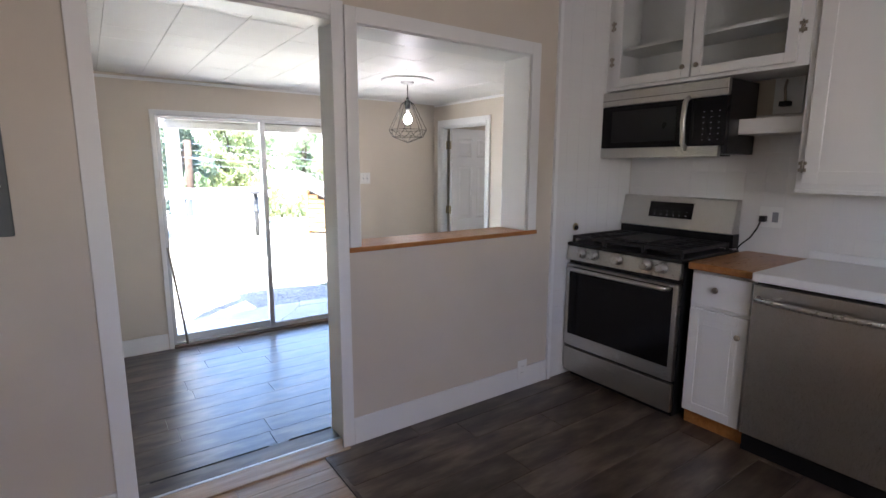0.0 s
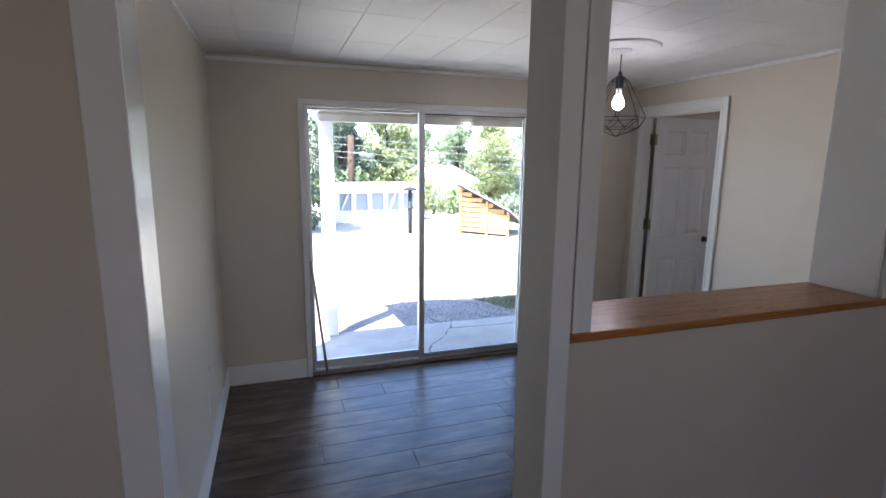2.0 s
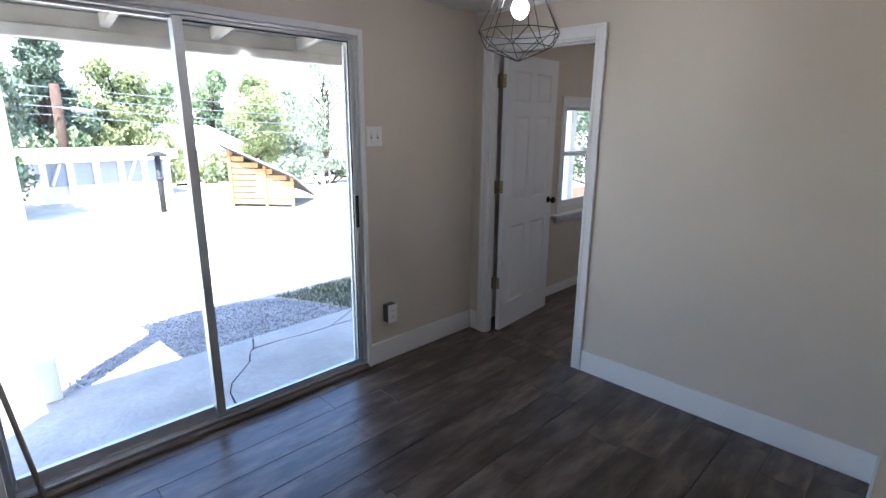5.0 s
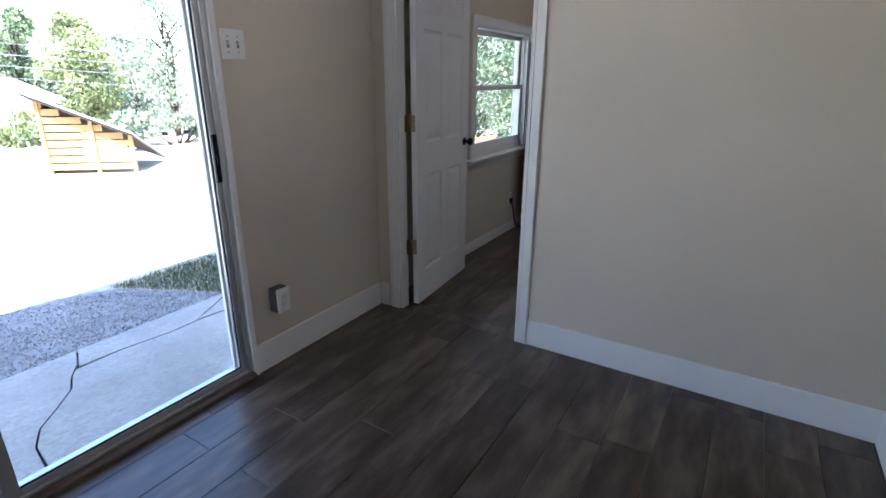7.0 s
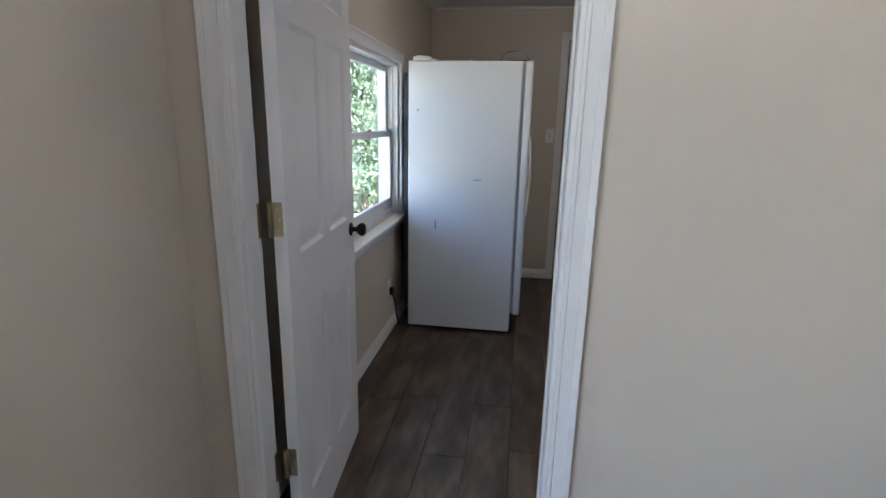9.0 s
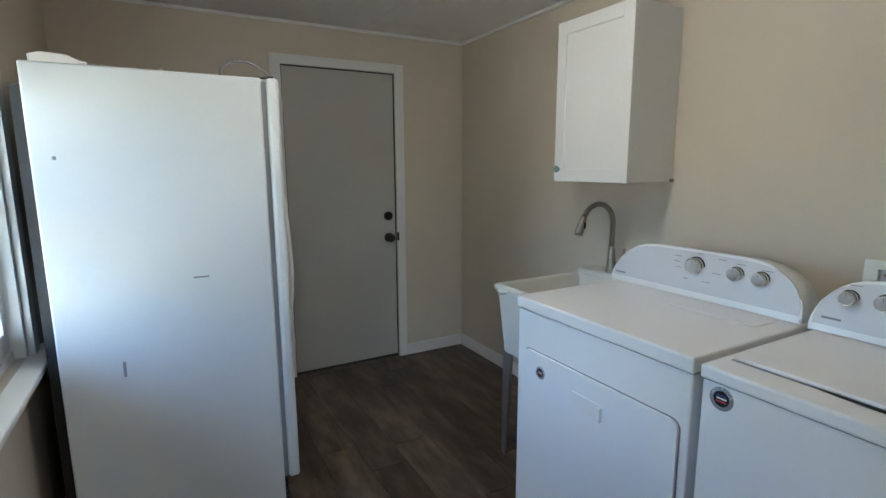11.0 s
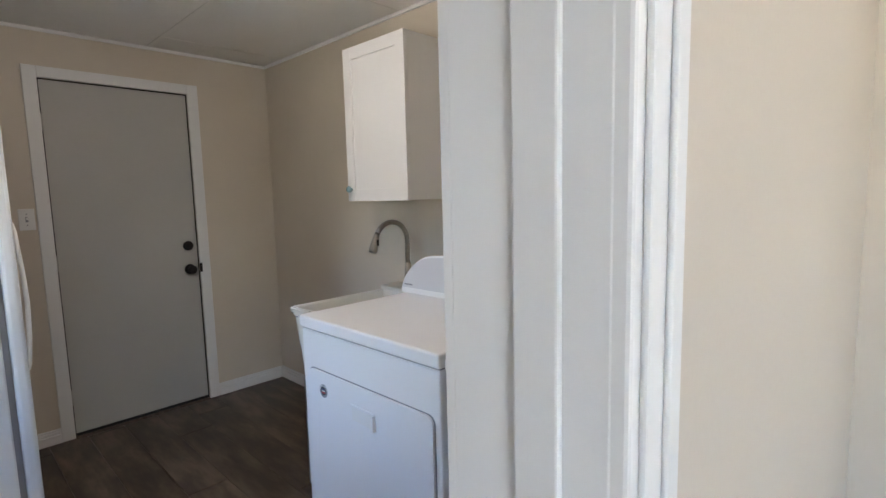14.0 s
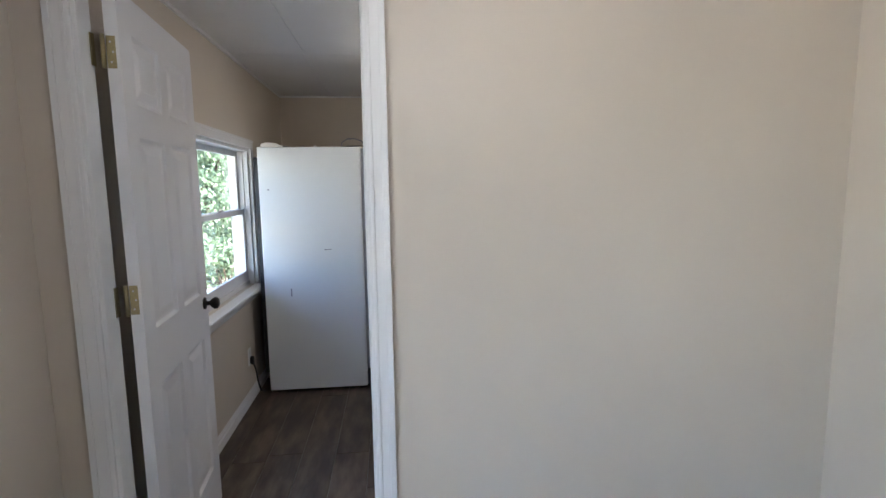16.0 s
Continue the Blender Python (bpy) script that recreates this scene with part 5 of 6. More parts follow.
def round_sticker(t, x, z, y, r, word=""):
    s = part("sticker", turned([(r, 0.0), (r, 0.0009)], (x, y, z), "y", 26), INK, t, "round dark sticker with red, white and blue marks")
    part("disc", turned([(r * 0.66, 0.0), (r * 0.66, 0.0005)], (x, y + 0.0009, z), "y", 24), BLACK, s)
    for k in range(3):
        part("stripe", box(x - r * 0.45, y + 0.0014, z - r * 0.3 + k * r * 0.26, x + r * 0.40, y + 0.0019, z - r * 0.16 + k * r * 0.26), (RED, PLASTIC, BLUE)[k], s)
    for k, sign in enumerate(word):
        a = math.pi * (0.86 - 0.72 * k / (len(word) - 1))
        ob = new("letter", letter_mesh(sign, r * 0.42))
        ob.parent = s
        ob.matrix_basis = Matrix.Translation((x - r * 0.83 * math.cos(a), y + 0.0014, z + r * 0.83 * math.sin(a))) @ Matrix.Rotation(math.pi / 2 - a, 4, "Y").inverted() @ Matrix.Rotation(math.pi, 4, "Z") @ Matrix.Rotation(math.pi / 2, 4, "X")
    for k in range(0 if word else 9):
        a = math.pi * (0.1 + 0.8 * k / 8)
        cx, cz = x + r * 0.83 * math.cos(a), z + r * 0.83 * math.sin(a)
        part("letter_bar", box(cx - r * 0.05, y + 0.0009, cz - r * 0.08, cx + r * 0.05, y + 0.0014, cz + r * 0.08), PLASTIC, s)


def dryer():
    x0, x1, yf, yb, zt = 5.737, 6.464, 4.404, 3.62, 0.930
    t = thing("dryer", (6.09, 4.0, 0), "white enamel clothes dryer beside the utility sink", "dryer")
    part("cabinet", box(x0 + 0.004, yb, 0.02, x1 - 0.004, yf - 0.004, zt - 0.048, 0.006), APPLIANCE, t)
    part("top_panel", box(x0, yb, zt - 0.044, x1, yf + 0.004, zt, 0.007), APPLIANCE, t, "rounded white top")
    part("seam", box(x0 + 0.006, yb + 0.01, zt - 0.048, x1 - 0.006, yf - 0.006, zt - 0.0441), INK, t)
    part("lint_lid", boxes((5.80, 3.90, zt, 6.10, 4.02, zt + 0.004), bevel=0.0018), APPLIANCE, t, "lint screen lid")
    part("lint_lip", box(5.86, 4.022, zt, 6.06, 4.030, zt + 0.006, 0.002), APPLIANCE, t)
    a, b, c, d = 5.768, 6.413, 0.15, 0.742
    def rounded(x0, x1, z0, z1, r):
        return [(cx + r * math.cos(q), cz + r * math.sin(q)) for cx, cz, s in ((x1 - r, z1 - r, 0), (x0 + r, z1 - r, 1), (x0 + r, z0 + r, 2), (x1 - r, z0 + r, 3)) for q in [(s + k / 5) * math.pi / 2 for k in range(6)]]
    part("door_gap", prism(rounded(a - 0.004, b + 0.004, c - 0.004, d + 0.004, 0.028), "y", yf - 0.0042, yf - 0.0028), INK, t)
    door = part("door", prism(rounded(a, b, c, d, 0.025), "y", yf - 0.004, yf + 0.005, 0.003), APPLIANCE, t, "white drop-down door")
    part("handle_recess", box(6.03, yf + 0.005, 0.62, 6.15, yf + 0.0058, 0.672), PLASTIC, door)
    part("handle_lip", boxes((6.025, yf + 0.0055, 0.668, 6.155, yf + 0.010, 0.676), (6.025, yf + 0.0055, 0.618, 6.036, yf + 0.017, 0.668), bevel=0.002), APPLIANCE, door, "moulded door grip")
    round_sticker(door, 6.318, 0.675, yf + 0.005, 0.024)
    sh, face = console(t, x0 + 0.012, x1 + 0.026, zt, 0.170, 3.885, 3.765)
    yo = lambda z: 3.885 - (z - zt) * 0.30
    dial(face, 6.122, 1.045, yo(1.045), 0.030)
    dial(face, 5.972, 1.042, yo(1.042), 0.023)
    dial(face, 5.888, 1.040, yo(1.040), 0.023)
    part("logo_bar", box(6.42, yo(0.966) + 0.0034, 0.961, 6.47, yo(0.966) + 0.0042, 0.970), INK, face)
    print_marks(face, [(6.20, 1.07, 0.03), (6.20, 1.05, 0.03), (6.19, 1.03, 0.024), (6.03, 1.08, 0.03), (6.04, 1.03, 0.03), (6.07, 0.995, 0.03), (6.15, 0.995, 0.02), (5.965, 1.075, 0.035), (5.875, 1.068, 0.035), (6.115, 1.09, 0.02)], yo)
    for xx in (x0 + 0.06, x1 - 0.06):
        for yy in (yb + 0.06, yf - 0.06):
            part("foot", turned([(0.022, 0), (0.022, 0.012), (0.008, 0.014), (0.008, 0.021)], (xx, yy, 0), "z", 12), IRON, t)


def washer():
    x0, x1, yf, yb, zt = 5.082, 5.724, 4.398, 3.62, 0.930
    t = thing("washing_machine", (5.39, 4.0, 0), "white enamel top-loading washer beside the dryer", "washing machine")
    part("cabinet", box(x0 + 0.004, yb, 0.02, x1 - 0.004, yf - 0.004, zt - 0.048, 0.006), APPLIANCE, t)
    part("top_panel", box(x0, yb, zt - 0.044, x1, yf + 0.004, zt - 0.008, 0.007), APPLIANCE, t, "rounded white top")
    part("seam", box(x0 + 0.006, yb + 0.01, zt - 0.048, x1 - 0.006, yf - 0.006, zt - 0.0441), INK, t)
    part("lid_gap", box(x0 + 0.047, 3.907, zt - 0.008, x1 - 0.027, 4.318, zt - 0.0065), INK, t)
    lid = part("lid", box(x0 + 0.05, 3.91, zt - 0.0062, x1 - 0.03, 4.315, zt + 0.004, 0.004), APPLIANCE, t, "white flat lid")
    bm = prism([(5.25, 4.3155), (5.52, 4.3155), (5.46, 4.324), (5.38, 4.328), (5.31, 4.324)], "z", zt - 0.0075, zt - 0.0055)
    part("finger_slot", bm, GAP, lid, "dark finger slot")
    round_sticker(t, 5.668, 0.848, yf - 0.004, 0.03, "AMERICA")
    sh, face = console(t, x0 + 0.020, x1 + 0.012, zt - 0.01, 0.172, 3.875, 3.755)
    yo = lambda z: 3.875 - (z - zt + 0.01) * 0.30
    for xx, zz, r in ((5.649, 1.032, 0.021), (5.564, 1.036, 0.022), (5.414, 1.040, 0.033), (5.270, 1.037, 0.026), (5.189, 1.033, 0.026)):
        dial(face, xx, zz, yo(zz), r)
    part("button", turned([(0.011, 0), (0.011, 0.006), (0.009, 0.008)], (5.348, yo(0.985) + 0.003, 0.985), "y", 18), INK, face)
    for k in range(6):
        part("indicator", box(5.383 + k * 0.0145, yo(0.976) + 0.0034, 0.974, 5.389 + k * 0.0145, yo(0.976) + 0.0042, 0.9775), GAP, face)
    part("logo_bar", box(5.655, yo(0.965) + 0.0034, 0.959, 5.705, yo(0.965) + 0.0042, 0.969), INK, face)
    print_marks(face, [(5.64, 1.068, 0.03), (5.555, 1.07, 0.035), (5.36, 1.085, 0.02), (5.44, 1.085, 0.02), (5.345, 1.06, 0.03), (5.46, 1.06, 0.03), (5.46, 1.04, 0.03), (5.345, 1.035, 0.03), (5.345, 1.015, 0.03), (5.46, 1.015, 0.03), (5.405, 1.0, 0.03), (5.26, 1.072, 0.04), (5.178, 1.066, 0.04), (5.215, 1.05, 0.02), (5.215, 1.035, 0.02), (5.215, 1.02, 0.02), (5.24, 1.0, 0.04), (5.14, 1.05, 0.02), (5.14, 1.03, 0.02)], yo)
    for xx in (x0 + 0.06, x1 - 0.06):
        for yy in (yb + 0.06, yf - 0.06):
            part("foot", turned([(0.022, 0), (0.022, 0.012), (0.008, 0.014), (0.008, 0.021)], (xx, yy, 0), "z", 12), IRON, t)


dryer()
washer()
wb = thing("washer_valve_box", (5.58, 3.545, 1.02), "white recessed washer valve box on the wall", "outlet box")
part("frame", boxes((5.43, 3.538, 1.02, 5.735, 3.552, 1.05), (5.43, 3.538, 1.09, 5.735, 3.552, 1.118), (5.43, 3.538, 1.05, 5.47, 3.552, 1.09), (5.695, 3.538, 1.05, 5.735, 3.552, 1.09), bevel=0.002), PLASTIC, wb)
part("recess", box(5.47, 3.5385, 1.05, 5.695, 3.541, 1.09), CONSOLE, wb, "grey recess with valves")
part("valve", tube([(5.50, 3.545, 1.072), (5.68, 3.545, 1.072)], 0.006, 8), NICKEL, wb)
wb.location.z -= 0.014


def utility_sink():
    x0, x1, y0, y1, zr = 6.475, 6.905, 3.548, 4.205, 0.862
    t = thing("utility_sink", (6.69, 3.88, 0), "cream plastic utility sink on grey steel legs", "utility sink")
    def ring(bm, inset, z, extra=0.0):
        return [bm.verts.new(p) for p in ((x0 + inset, y0 + inset + extra, z), (x1 - inset, y0 + inset + extra, z), (x1 - inset, y1 - inset, z), (x0 + inset, y1 - inset, z))]
    bm = bmesh.new()
    loops = [ring(bm, 0.038, 0.525), ring(bm, 0.014, zr - 0.035), ring(bm, 0.0, zr - 0.032), ring(bm, 0.0, zr), ring(bm, 0.024, zr, 0.11), ring(bm, 0.04, zr - 0.10, 0.11), ring(bm, 0.058, 0.56, 0.10)]
    for A, B in zip(loops, loops[1:]):
        for k in range(4):
            bm.faces.new((A[k], A[(k + 1) % 4], B[(k + 1) % 4], B[k]))
    bm.faces.new(loops[0][::-1])
    bm.faces.new(loops[-1])
    bmesh.ops.bevel(bm, geom=[e for e in bm.edges], offset=0.006, segments=2, affect="EDGES")
    part("tub", bm, SINK_PLASTIC, t, "scuffed cream plastic tub")
    part("back_deck", box(x0 + 0.004, y0, zr - 0.004, x1 - 0.004, y0 + 0.125, zr + 0.022, 0.008), SINK_PLASTIC, t)
    part("drain", turned([(0.032, 0), (0.032, 0.003), (0.02, 0.004)], (6.69, 3.93, 0.566), "z", 20), CHROME, t)
    for k, (xx, zz) in enumerate(((6.88, 0.835), (6.82, 0.828), (6.79, 0.838), (6.845, 0.82))):
        part("scuff", box(xx - 0.008, y1 - 0.0035, zz, xx + 0.006, y1 + 0.0006, zz + 0.004), INK, t)
    for sx, lx in ((1, x1 - 0.065), (-1, x0 + 0.065)):
        for ly in (y1 - 0.065, y0 + 0.065):
            o = 1 if ly > 3.9 else -1
            w = 0.032
            bm = bmesh.new()
            top = [(lx - w, ly - w), (lx + w, ly - w), (lx + w, ly + w), (lx - w, ly + w)]
            # folded angle leg: two tapering flanges
            for flange in (((lx + sx * w, ly + o * w), (lx - sx * w, ly + o * w)), ((lx + sx * w, ly + o * w), (lx + sx * w, ly - o * w))):
                (ax, ay), (bx, by) = flange
                q = 0.42
                pts = [(ax, ay, 0.53), (bx, by, 0.53), (ax + (bx - ax) * q, ay + (by - ay) * q, 0.0), (ax, ay, 0.0)]
                n = Vector((0, -o * 0.003, 0)) if ay == by else Vector((-sx * 0.003, 0, 0))
                a = [bm.verts.new(p) for p in pts]
                b = [bm.verts.new(Vector(p) + n) for p in pts]
                bm.faces.new(a)
                bm.faces.new(b[::-1])
                for i in range(4):
                    bm.faces.new((a[i], a[(i + 1) % 4], b[(i + 1) % 4], b[i]))
            part("leg", bm, ALUMINIUM, t, "grey folded steel leg")
    part("supply_valve", tube([(6.98, 3.60, 0.24), (6.98, 3.545, 0.24)], 0.012, 10), NICKEL, t)
    f = thing("faucet", (6.725, 3.61, zr + 0.022), "brushed nickel pull-down faucet on the utility sink", "faucet")
    yb, zb = 3.625, zr + 0.022
    part("body", tube([(6.725, yb, zb), (6.725, yb, zb + 0.006), (6.725, yb, zb + 0.05), (6.725, yb + 0.002, zb + 0.10), (6.725, yb + 0.003, zb + 0.135)], [0.028, 0.027, 0.023, 0.017, 0.014], 18), NICKEL, f)
    arc = [(6.725, yb + 0.003, zb + 0.13), (6.725, yb + 0.003, zb + 0.22)] + [(6.725, yb + 0.105 - 0.102 * math.cos(a), zb + 0.245 + 0.098 * math.sin(a)) for a in [math.pi * k / 12 for k in range(11)]]
    part("neck", tube(arc, 0.0128, 14), NICKEL, f)
    e = arc[-1]
    part("spray_head", tube([e, (6.725, e[1] + 0.010, e[2] - 0.02), (6.725, e[1] + 0.030, e[2] - 0.075), (6.725, e[1] + 0.036, e[2] - 0.092)], [0.0125, 0.0145, 0.0205, 0.0195], 16), NICKEL, f)
    part("spray_button", box(6.7055, e[1] + 0.008, e[2] - 0.06, 6.711, e[1] + 0.020, e[2] - 0.03, 0.002), BLACK, f)
    lev = part("lever", tube([(6.705, yb, zb + 0.05), (6.67, yb - 0.002, zb + 0.052), (6.66, yb - 0.004, zb + 0.075), (6.655, yb - 0.006, zb + 0.125)], [0.012, 0.012, 0.008, 0.006], 12), NICKEL, f)


utility_sink()


def laundry_cabinet():
    x0, x1, yf, z0, z1 = 6.478, 6.926, 3.835, 1.334, 2.070
    t = thing("laundry_wall_cabinet", (6.70, 3.68, z0), "white shaker wall cabinet with a teal knob above the sink", "wall cabinet")
    part("body", box(x0 + 0.002, 3.5385, z0 + 0.002, x1 - 0.002, yf - 0.022, z1, 0.001), DOOR_WHITE, t)
    r = 0.058
    d = part("door", boxes((x0, yf - 0.02, z0, x0 + r, yf, z1), (x1 - r, yf - 0.02, z0, x1, yf, z1), (x0 + r, yf - 0.02, z0, x1 - r, yf, z0 + r), (x0 + r, yf - 0.02, z1 - r, x1 - r, yf, z1), bevel=0.0015), DOOR_WHITE, t, "white shaker door")
    part("panel", box(x0 + r, yf - 0.016, z0 + r, x1 - r, yf - 0.008, z1 - r), DOOR_WHITE, d)
    part("knob", turned([(0.007, 0), (0.007, 0.008), (0.015, 0.013), (0.016, 0.022), (0.011, 0.028), (0, 0.029)], (6.893, yf, 1.392), "y", 14), TEAL, d, "teal glass knob")
    part("wall_screw_cap", box(x0 - 0.008, 3.54, z0 + 0.0, x0 + 0.001, 3.56, z0 + 0.014, 0.002), OLD_WOOD, t)


laundry_cabinet()
lp = thing("ceiling_light", (6.40, 4.80, 2.18), "flush ceiling light with frosted shade and bronze finial", "ceiling light")
part("pan", turned([(0.16, 0), (0.16, -0.02), (0.13, -0.03)], (6.40, 4.80, 2.293), "z", 32), BRONZE, lp)
part("shade", turned([(0.148, -0.025), (0.145, -0.045), (0.12, -0.075), (0.07, -0.098), (0.02, -0.106), (0, -0.1065)], (6.40, 4.80, 2.293), "z", 32), SHADE_GLOW, lp, "lit frosted glass shade")
part("finial", turned([(0.022, 0.0), (0.02, -0.008), (0.008, -0.012), (0.01, -0.02), (0.004, -0.03)], (6.40, 4.80, 2.187), "z", 16), BRONZE, lp)
# ---- outside ----
GROUND = -0.10


def ground_z(x, y):
    """The lawn is level round the house and falls away to the north and east."""
    def fall(v, a, b):
        k = max(0.0, min(1.0, (v - a) / (b - a)))
        return k * k * (3 - 2 * k)
    return GROUND - 2.2 * max(fall(y, 16.6, 30), fall(x, 11, 19) if y > 0 else 0.0)


def lie_of_land():
    xs = [-600, -200, -60, -20, -6, 0, 4, 8, 9.5, *[11 + k for k in range(9)], 24, 40, 90, 250, 600]
    ys = [-600, -150, -40, -10, -2, 2, 6.141, 7.5, 9, 12, 15, *[16.6 + 1.34 * k for k in range(11)], 40, 80, 200, 500, 900]
    bm = bmesh.new()
    grid = [[bm.verts.new((x, y, ground_z(x, y) - (0.03 if y < 6.2 else 0.0))) for x in xs] for y in ys]
    for r0, r1 in zip(grid, grid[1:]):
        for k in range(len(xs) - 1):
            bm.faces.new((r0[k], r0[k + 1], r1[k + 1], r1[k])).smooth = True
    return bm


structure("ground", lie_of_land(), LAWN, "sunlit dry lawn falling away to the horizon", "ground")
# Concrete slab, poured in pieces that have cracked apart.
slab = structure("patio_slab", box(-1.5, 6.14, GROUND, 8.6, 7.10, -0.075), GAP, "pale concrete patio slab with dark cracks", "patio")
G = 0.006
CRACK_A = [(3.16, 6.14), (3.20, 6.40), (3.26, 6.52), (3.35, 6.60), (3.47, 6.72), (3.52, 6.84), (3.60, 6.95), (3.66, 7.10)]
CRACK_B = [(3.56, 6.90), (3.80, 6.905), (4.05, 6.87), (4.22, 6.875), (4.40, 6.97), (4.52, 7.04), (4.60, 7.10)]
CRACK_C = [(4.22, 6.875), (4.6, 6.84), (5.2, 6.86), (6.5, 6.80), (8.6, 6.83)]


def flag(outline):
    bm = prism(outline, "z", -0.0745, -0.060)
    bmesh.ops.bevel(bm, geom=[e for e in bm.edges if abs(e.verts[0].co.z + 0.06) < 1e-4 and abs(e.verts[1].co.z + 0.06) < 1e-4], offset=0.003, segments=1, affect="EDGES")
    part("slab_piece", bm, CONCRETE, slab)


flag([(-1.5, 6.145), *[(x - G, y) for x, y in CRACK_A], (-1.5, 7.10)])
flag([(8.6, 6.145), (8.6, 6.83 - G), *[(x, y - G) for x, y in CRACK_C[-2::-1]], *[(x, y - G) for x, y in CRACK_B[2::-1]], *[(x + G, y) for x, y in CRACK_A[5::-1]]])
flag([*[(x + G, y + (G if k == 0 else 0)) for k, (x, y) in enumerate([(3.58, 6.912), (3.60, 6.95), (3.66, 7.10)])], *[(x - G, y + G) for x, y in CRACK_B[:0:-1]]])
flag([(4.60 + G, 7.10), *[(x + G, y) for x, y in CRACK_B[5:3:-1]], (4.24, 6.888), *[(x, y + G) for x, y in CRACK_C[1:]], (8.6, 7.10)])

bed = tagged(part("gravel_bed", prism([(2.45, 7.105), (4.62, 7.105), (4.45, 7.45), (4.25, 7.85), (3.6, 8.2), (2.9, 7.75)], "z", GROUND, GROUND + 0.018), GRAVEL), "grey gravel strip beside the patio", "gravel", kind="stuff")
rs = random.Random(4)
bm = bmesh.new()
for _ in range(6500):
    x, y = rs.uniform(2.5, 4.6), rs.uniform(7.09, 8.1)
    if x > 4.62 - (y - 7.1) * 0.5 or y > 7.6 + 0.45 * math.sin((x - 2.5) * 1.6):
        continue
    r = rs.uniform(0.004, 0.011)
    q = Euler((rs.uniform(0, 6), rs.uniform(0, 6), rs.uniform(0, 6))).to_matrix()
    vs = [bm.verts.new(Vector((x, y, GROUND + 0.018 + r * 0.4)) + q @ Vector(p) * r) for p in ((1, 0, 0), (-1, 0.1, 0), (0, 0.8, 0), (0, -0.8, 0.1), (0, 0, 0.6), (0, 0, -0.6))]
    for a, b, c in ((0, 2, 4), (2, 1, 4), (1, 3, 4), (3, 0, 4), (2, 0, 5), (1, 2, 5), (3, 1, 5), (0, 3, 5)):
        bm.faces.new((vs[a], vs[b], vs[c]))
tagged(part("gravel_stones", bm, STONE), "loose grey gravel stones beside the patio", "gravel", kind="stuff")


def grass_patch(x0, x1, y0, y1, count, seed, keep=lambda x, y: True):
    r = random.Random(seed)
    verts, faces = [], []
    while count > 0:
        count -= 1
        x, y = r.uniform(x0, x1), r.uniform(y0, y1)
        if not keep(x, y):
            continue
        a, h, lean, w = r.uniform(0, math.tau), r.uniform(0.015, 0.05), r.uniform(0.0, 0.05), r.uniform(0.002, 0.004)
        dx, dy = math.cos(a), math.sin(a)
        n = len(verts)
        verts += [(x - dy * w, y + dx * w, GROUND), (x + dy * w, y - dx * w, GROUND), (x + dx * lean, y + dy * lean, GROUND + h)]
        faces.append((n, n + 1, n + 2))
    me = bpy.data.meshes.new("grass")
    me.from_pydata(verts, [], faces)
    me.materials.append(GRASS)
    return tagged(new("grass", me), "short dry green grass", "grass", kind="stuff")


grass_patch(4.15, 6.2, 7.1, 7.95, 14000, 5, lambda x, y: x > 4.62 - (y - 7.1) * 0.5 + 0.05)
grass_patch(-1.0, 7.0, 8.0, 12.0, 9000, 6)


def porch():
    t = thing("porch_cover", (4.5, 7.1, GROUND), "white painted porch cover with post, beam and rafters", "porch")
    part("post", box(2.335, 7.02, -0.06, 2.455, 7.14, 1.99, 0.006), WHITE, t)
    part("post", box(7.9, 7.02, -0.06, 8.02, 7.14, 1.99, 0.006), WHITE, t)
    part("beam", box(2.30, 7.03, 1.99, 9.0, 7.13, 2.055, 0.005), GREY_WHITE, t)
    rows = [2.33 + 0.61 * k for k in range(11)]
    for xx in rows:
        part("rafter", prism([(6.16, 2.22), (7.32, 2.030), (7.32, 2.105), (6.16, 2.295)], "x", xx, xx + 0.045), GREY_WHITE, t)
    part("blocking", box(2.345, 7.05, 2.057, 8.9, 7.09, 2.146), GREY_WHITE, t)
    for k in range(8):
        ya, yb = 6.15 + k * 0.15, 6.15 + (k + 1) * 0.15 - 0.004
        za, zb = 2.298 - (ya - 6.16) * 0.1638, 2.298 - (yb - 6.16) * 0.1638
        part("roof_board", prism([(ya, za), (yb, zb), (yb, zb + 0.02), (ya, za + 0.02)], "x", 2.28, 9.05), GREY_WHITE, t)
    part("roofing", prism([(6.15, 2.323), (7.36, 2.125), (7.36, 2.135), (6.15, 2.333)], "x", 2.26, 9.07), DARK_ROOFING, t)


porch()
structure("house_wing", box(8.56, 6.14, GROUND, 8.78, 6.555, 2.12), BLUE_SIDING, "pale blue-grey siding corner of the house", "wall")


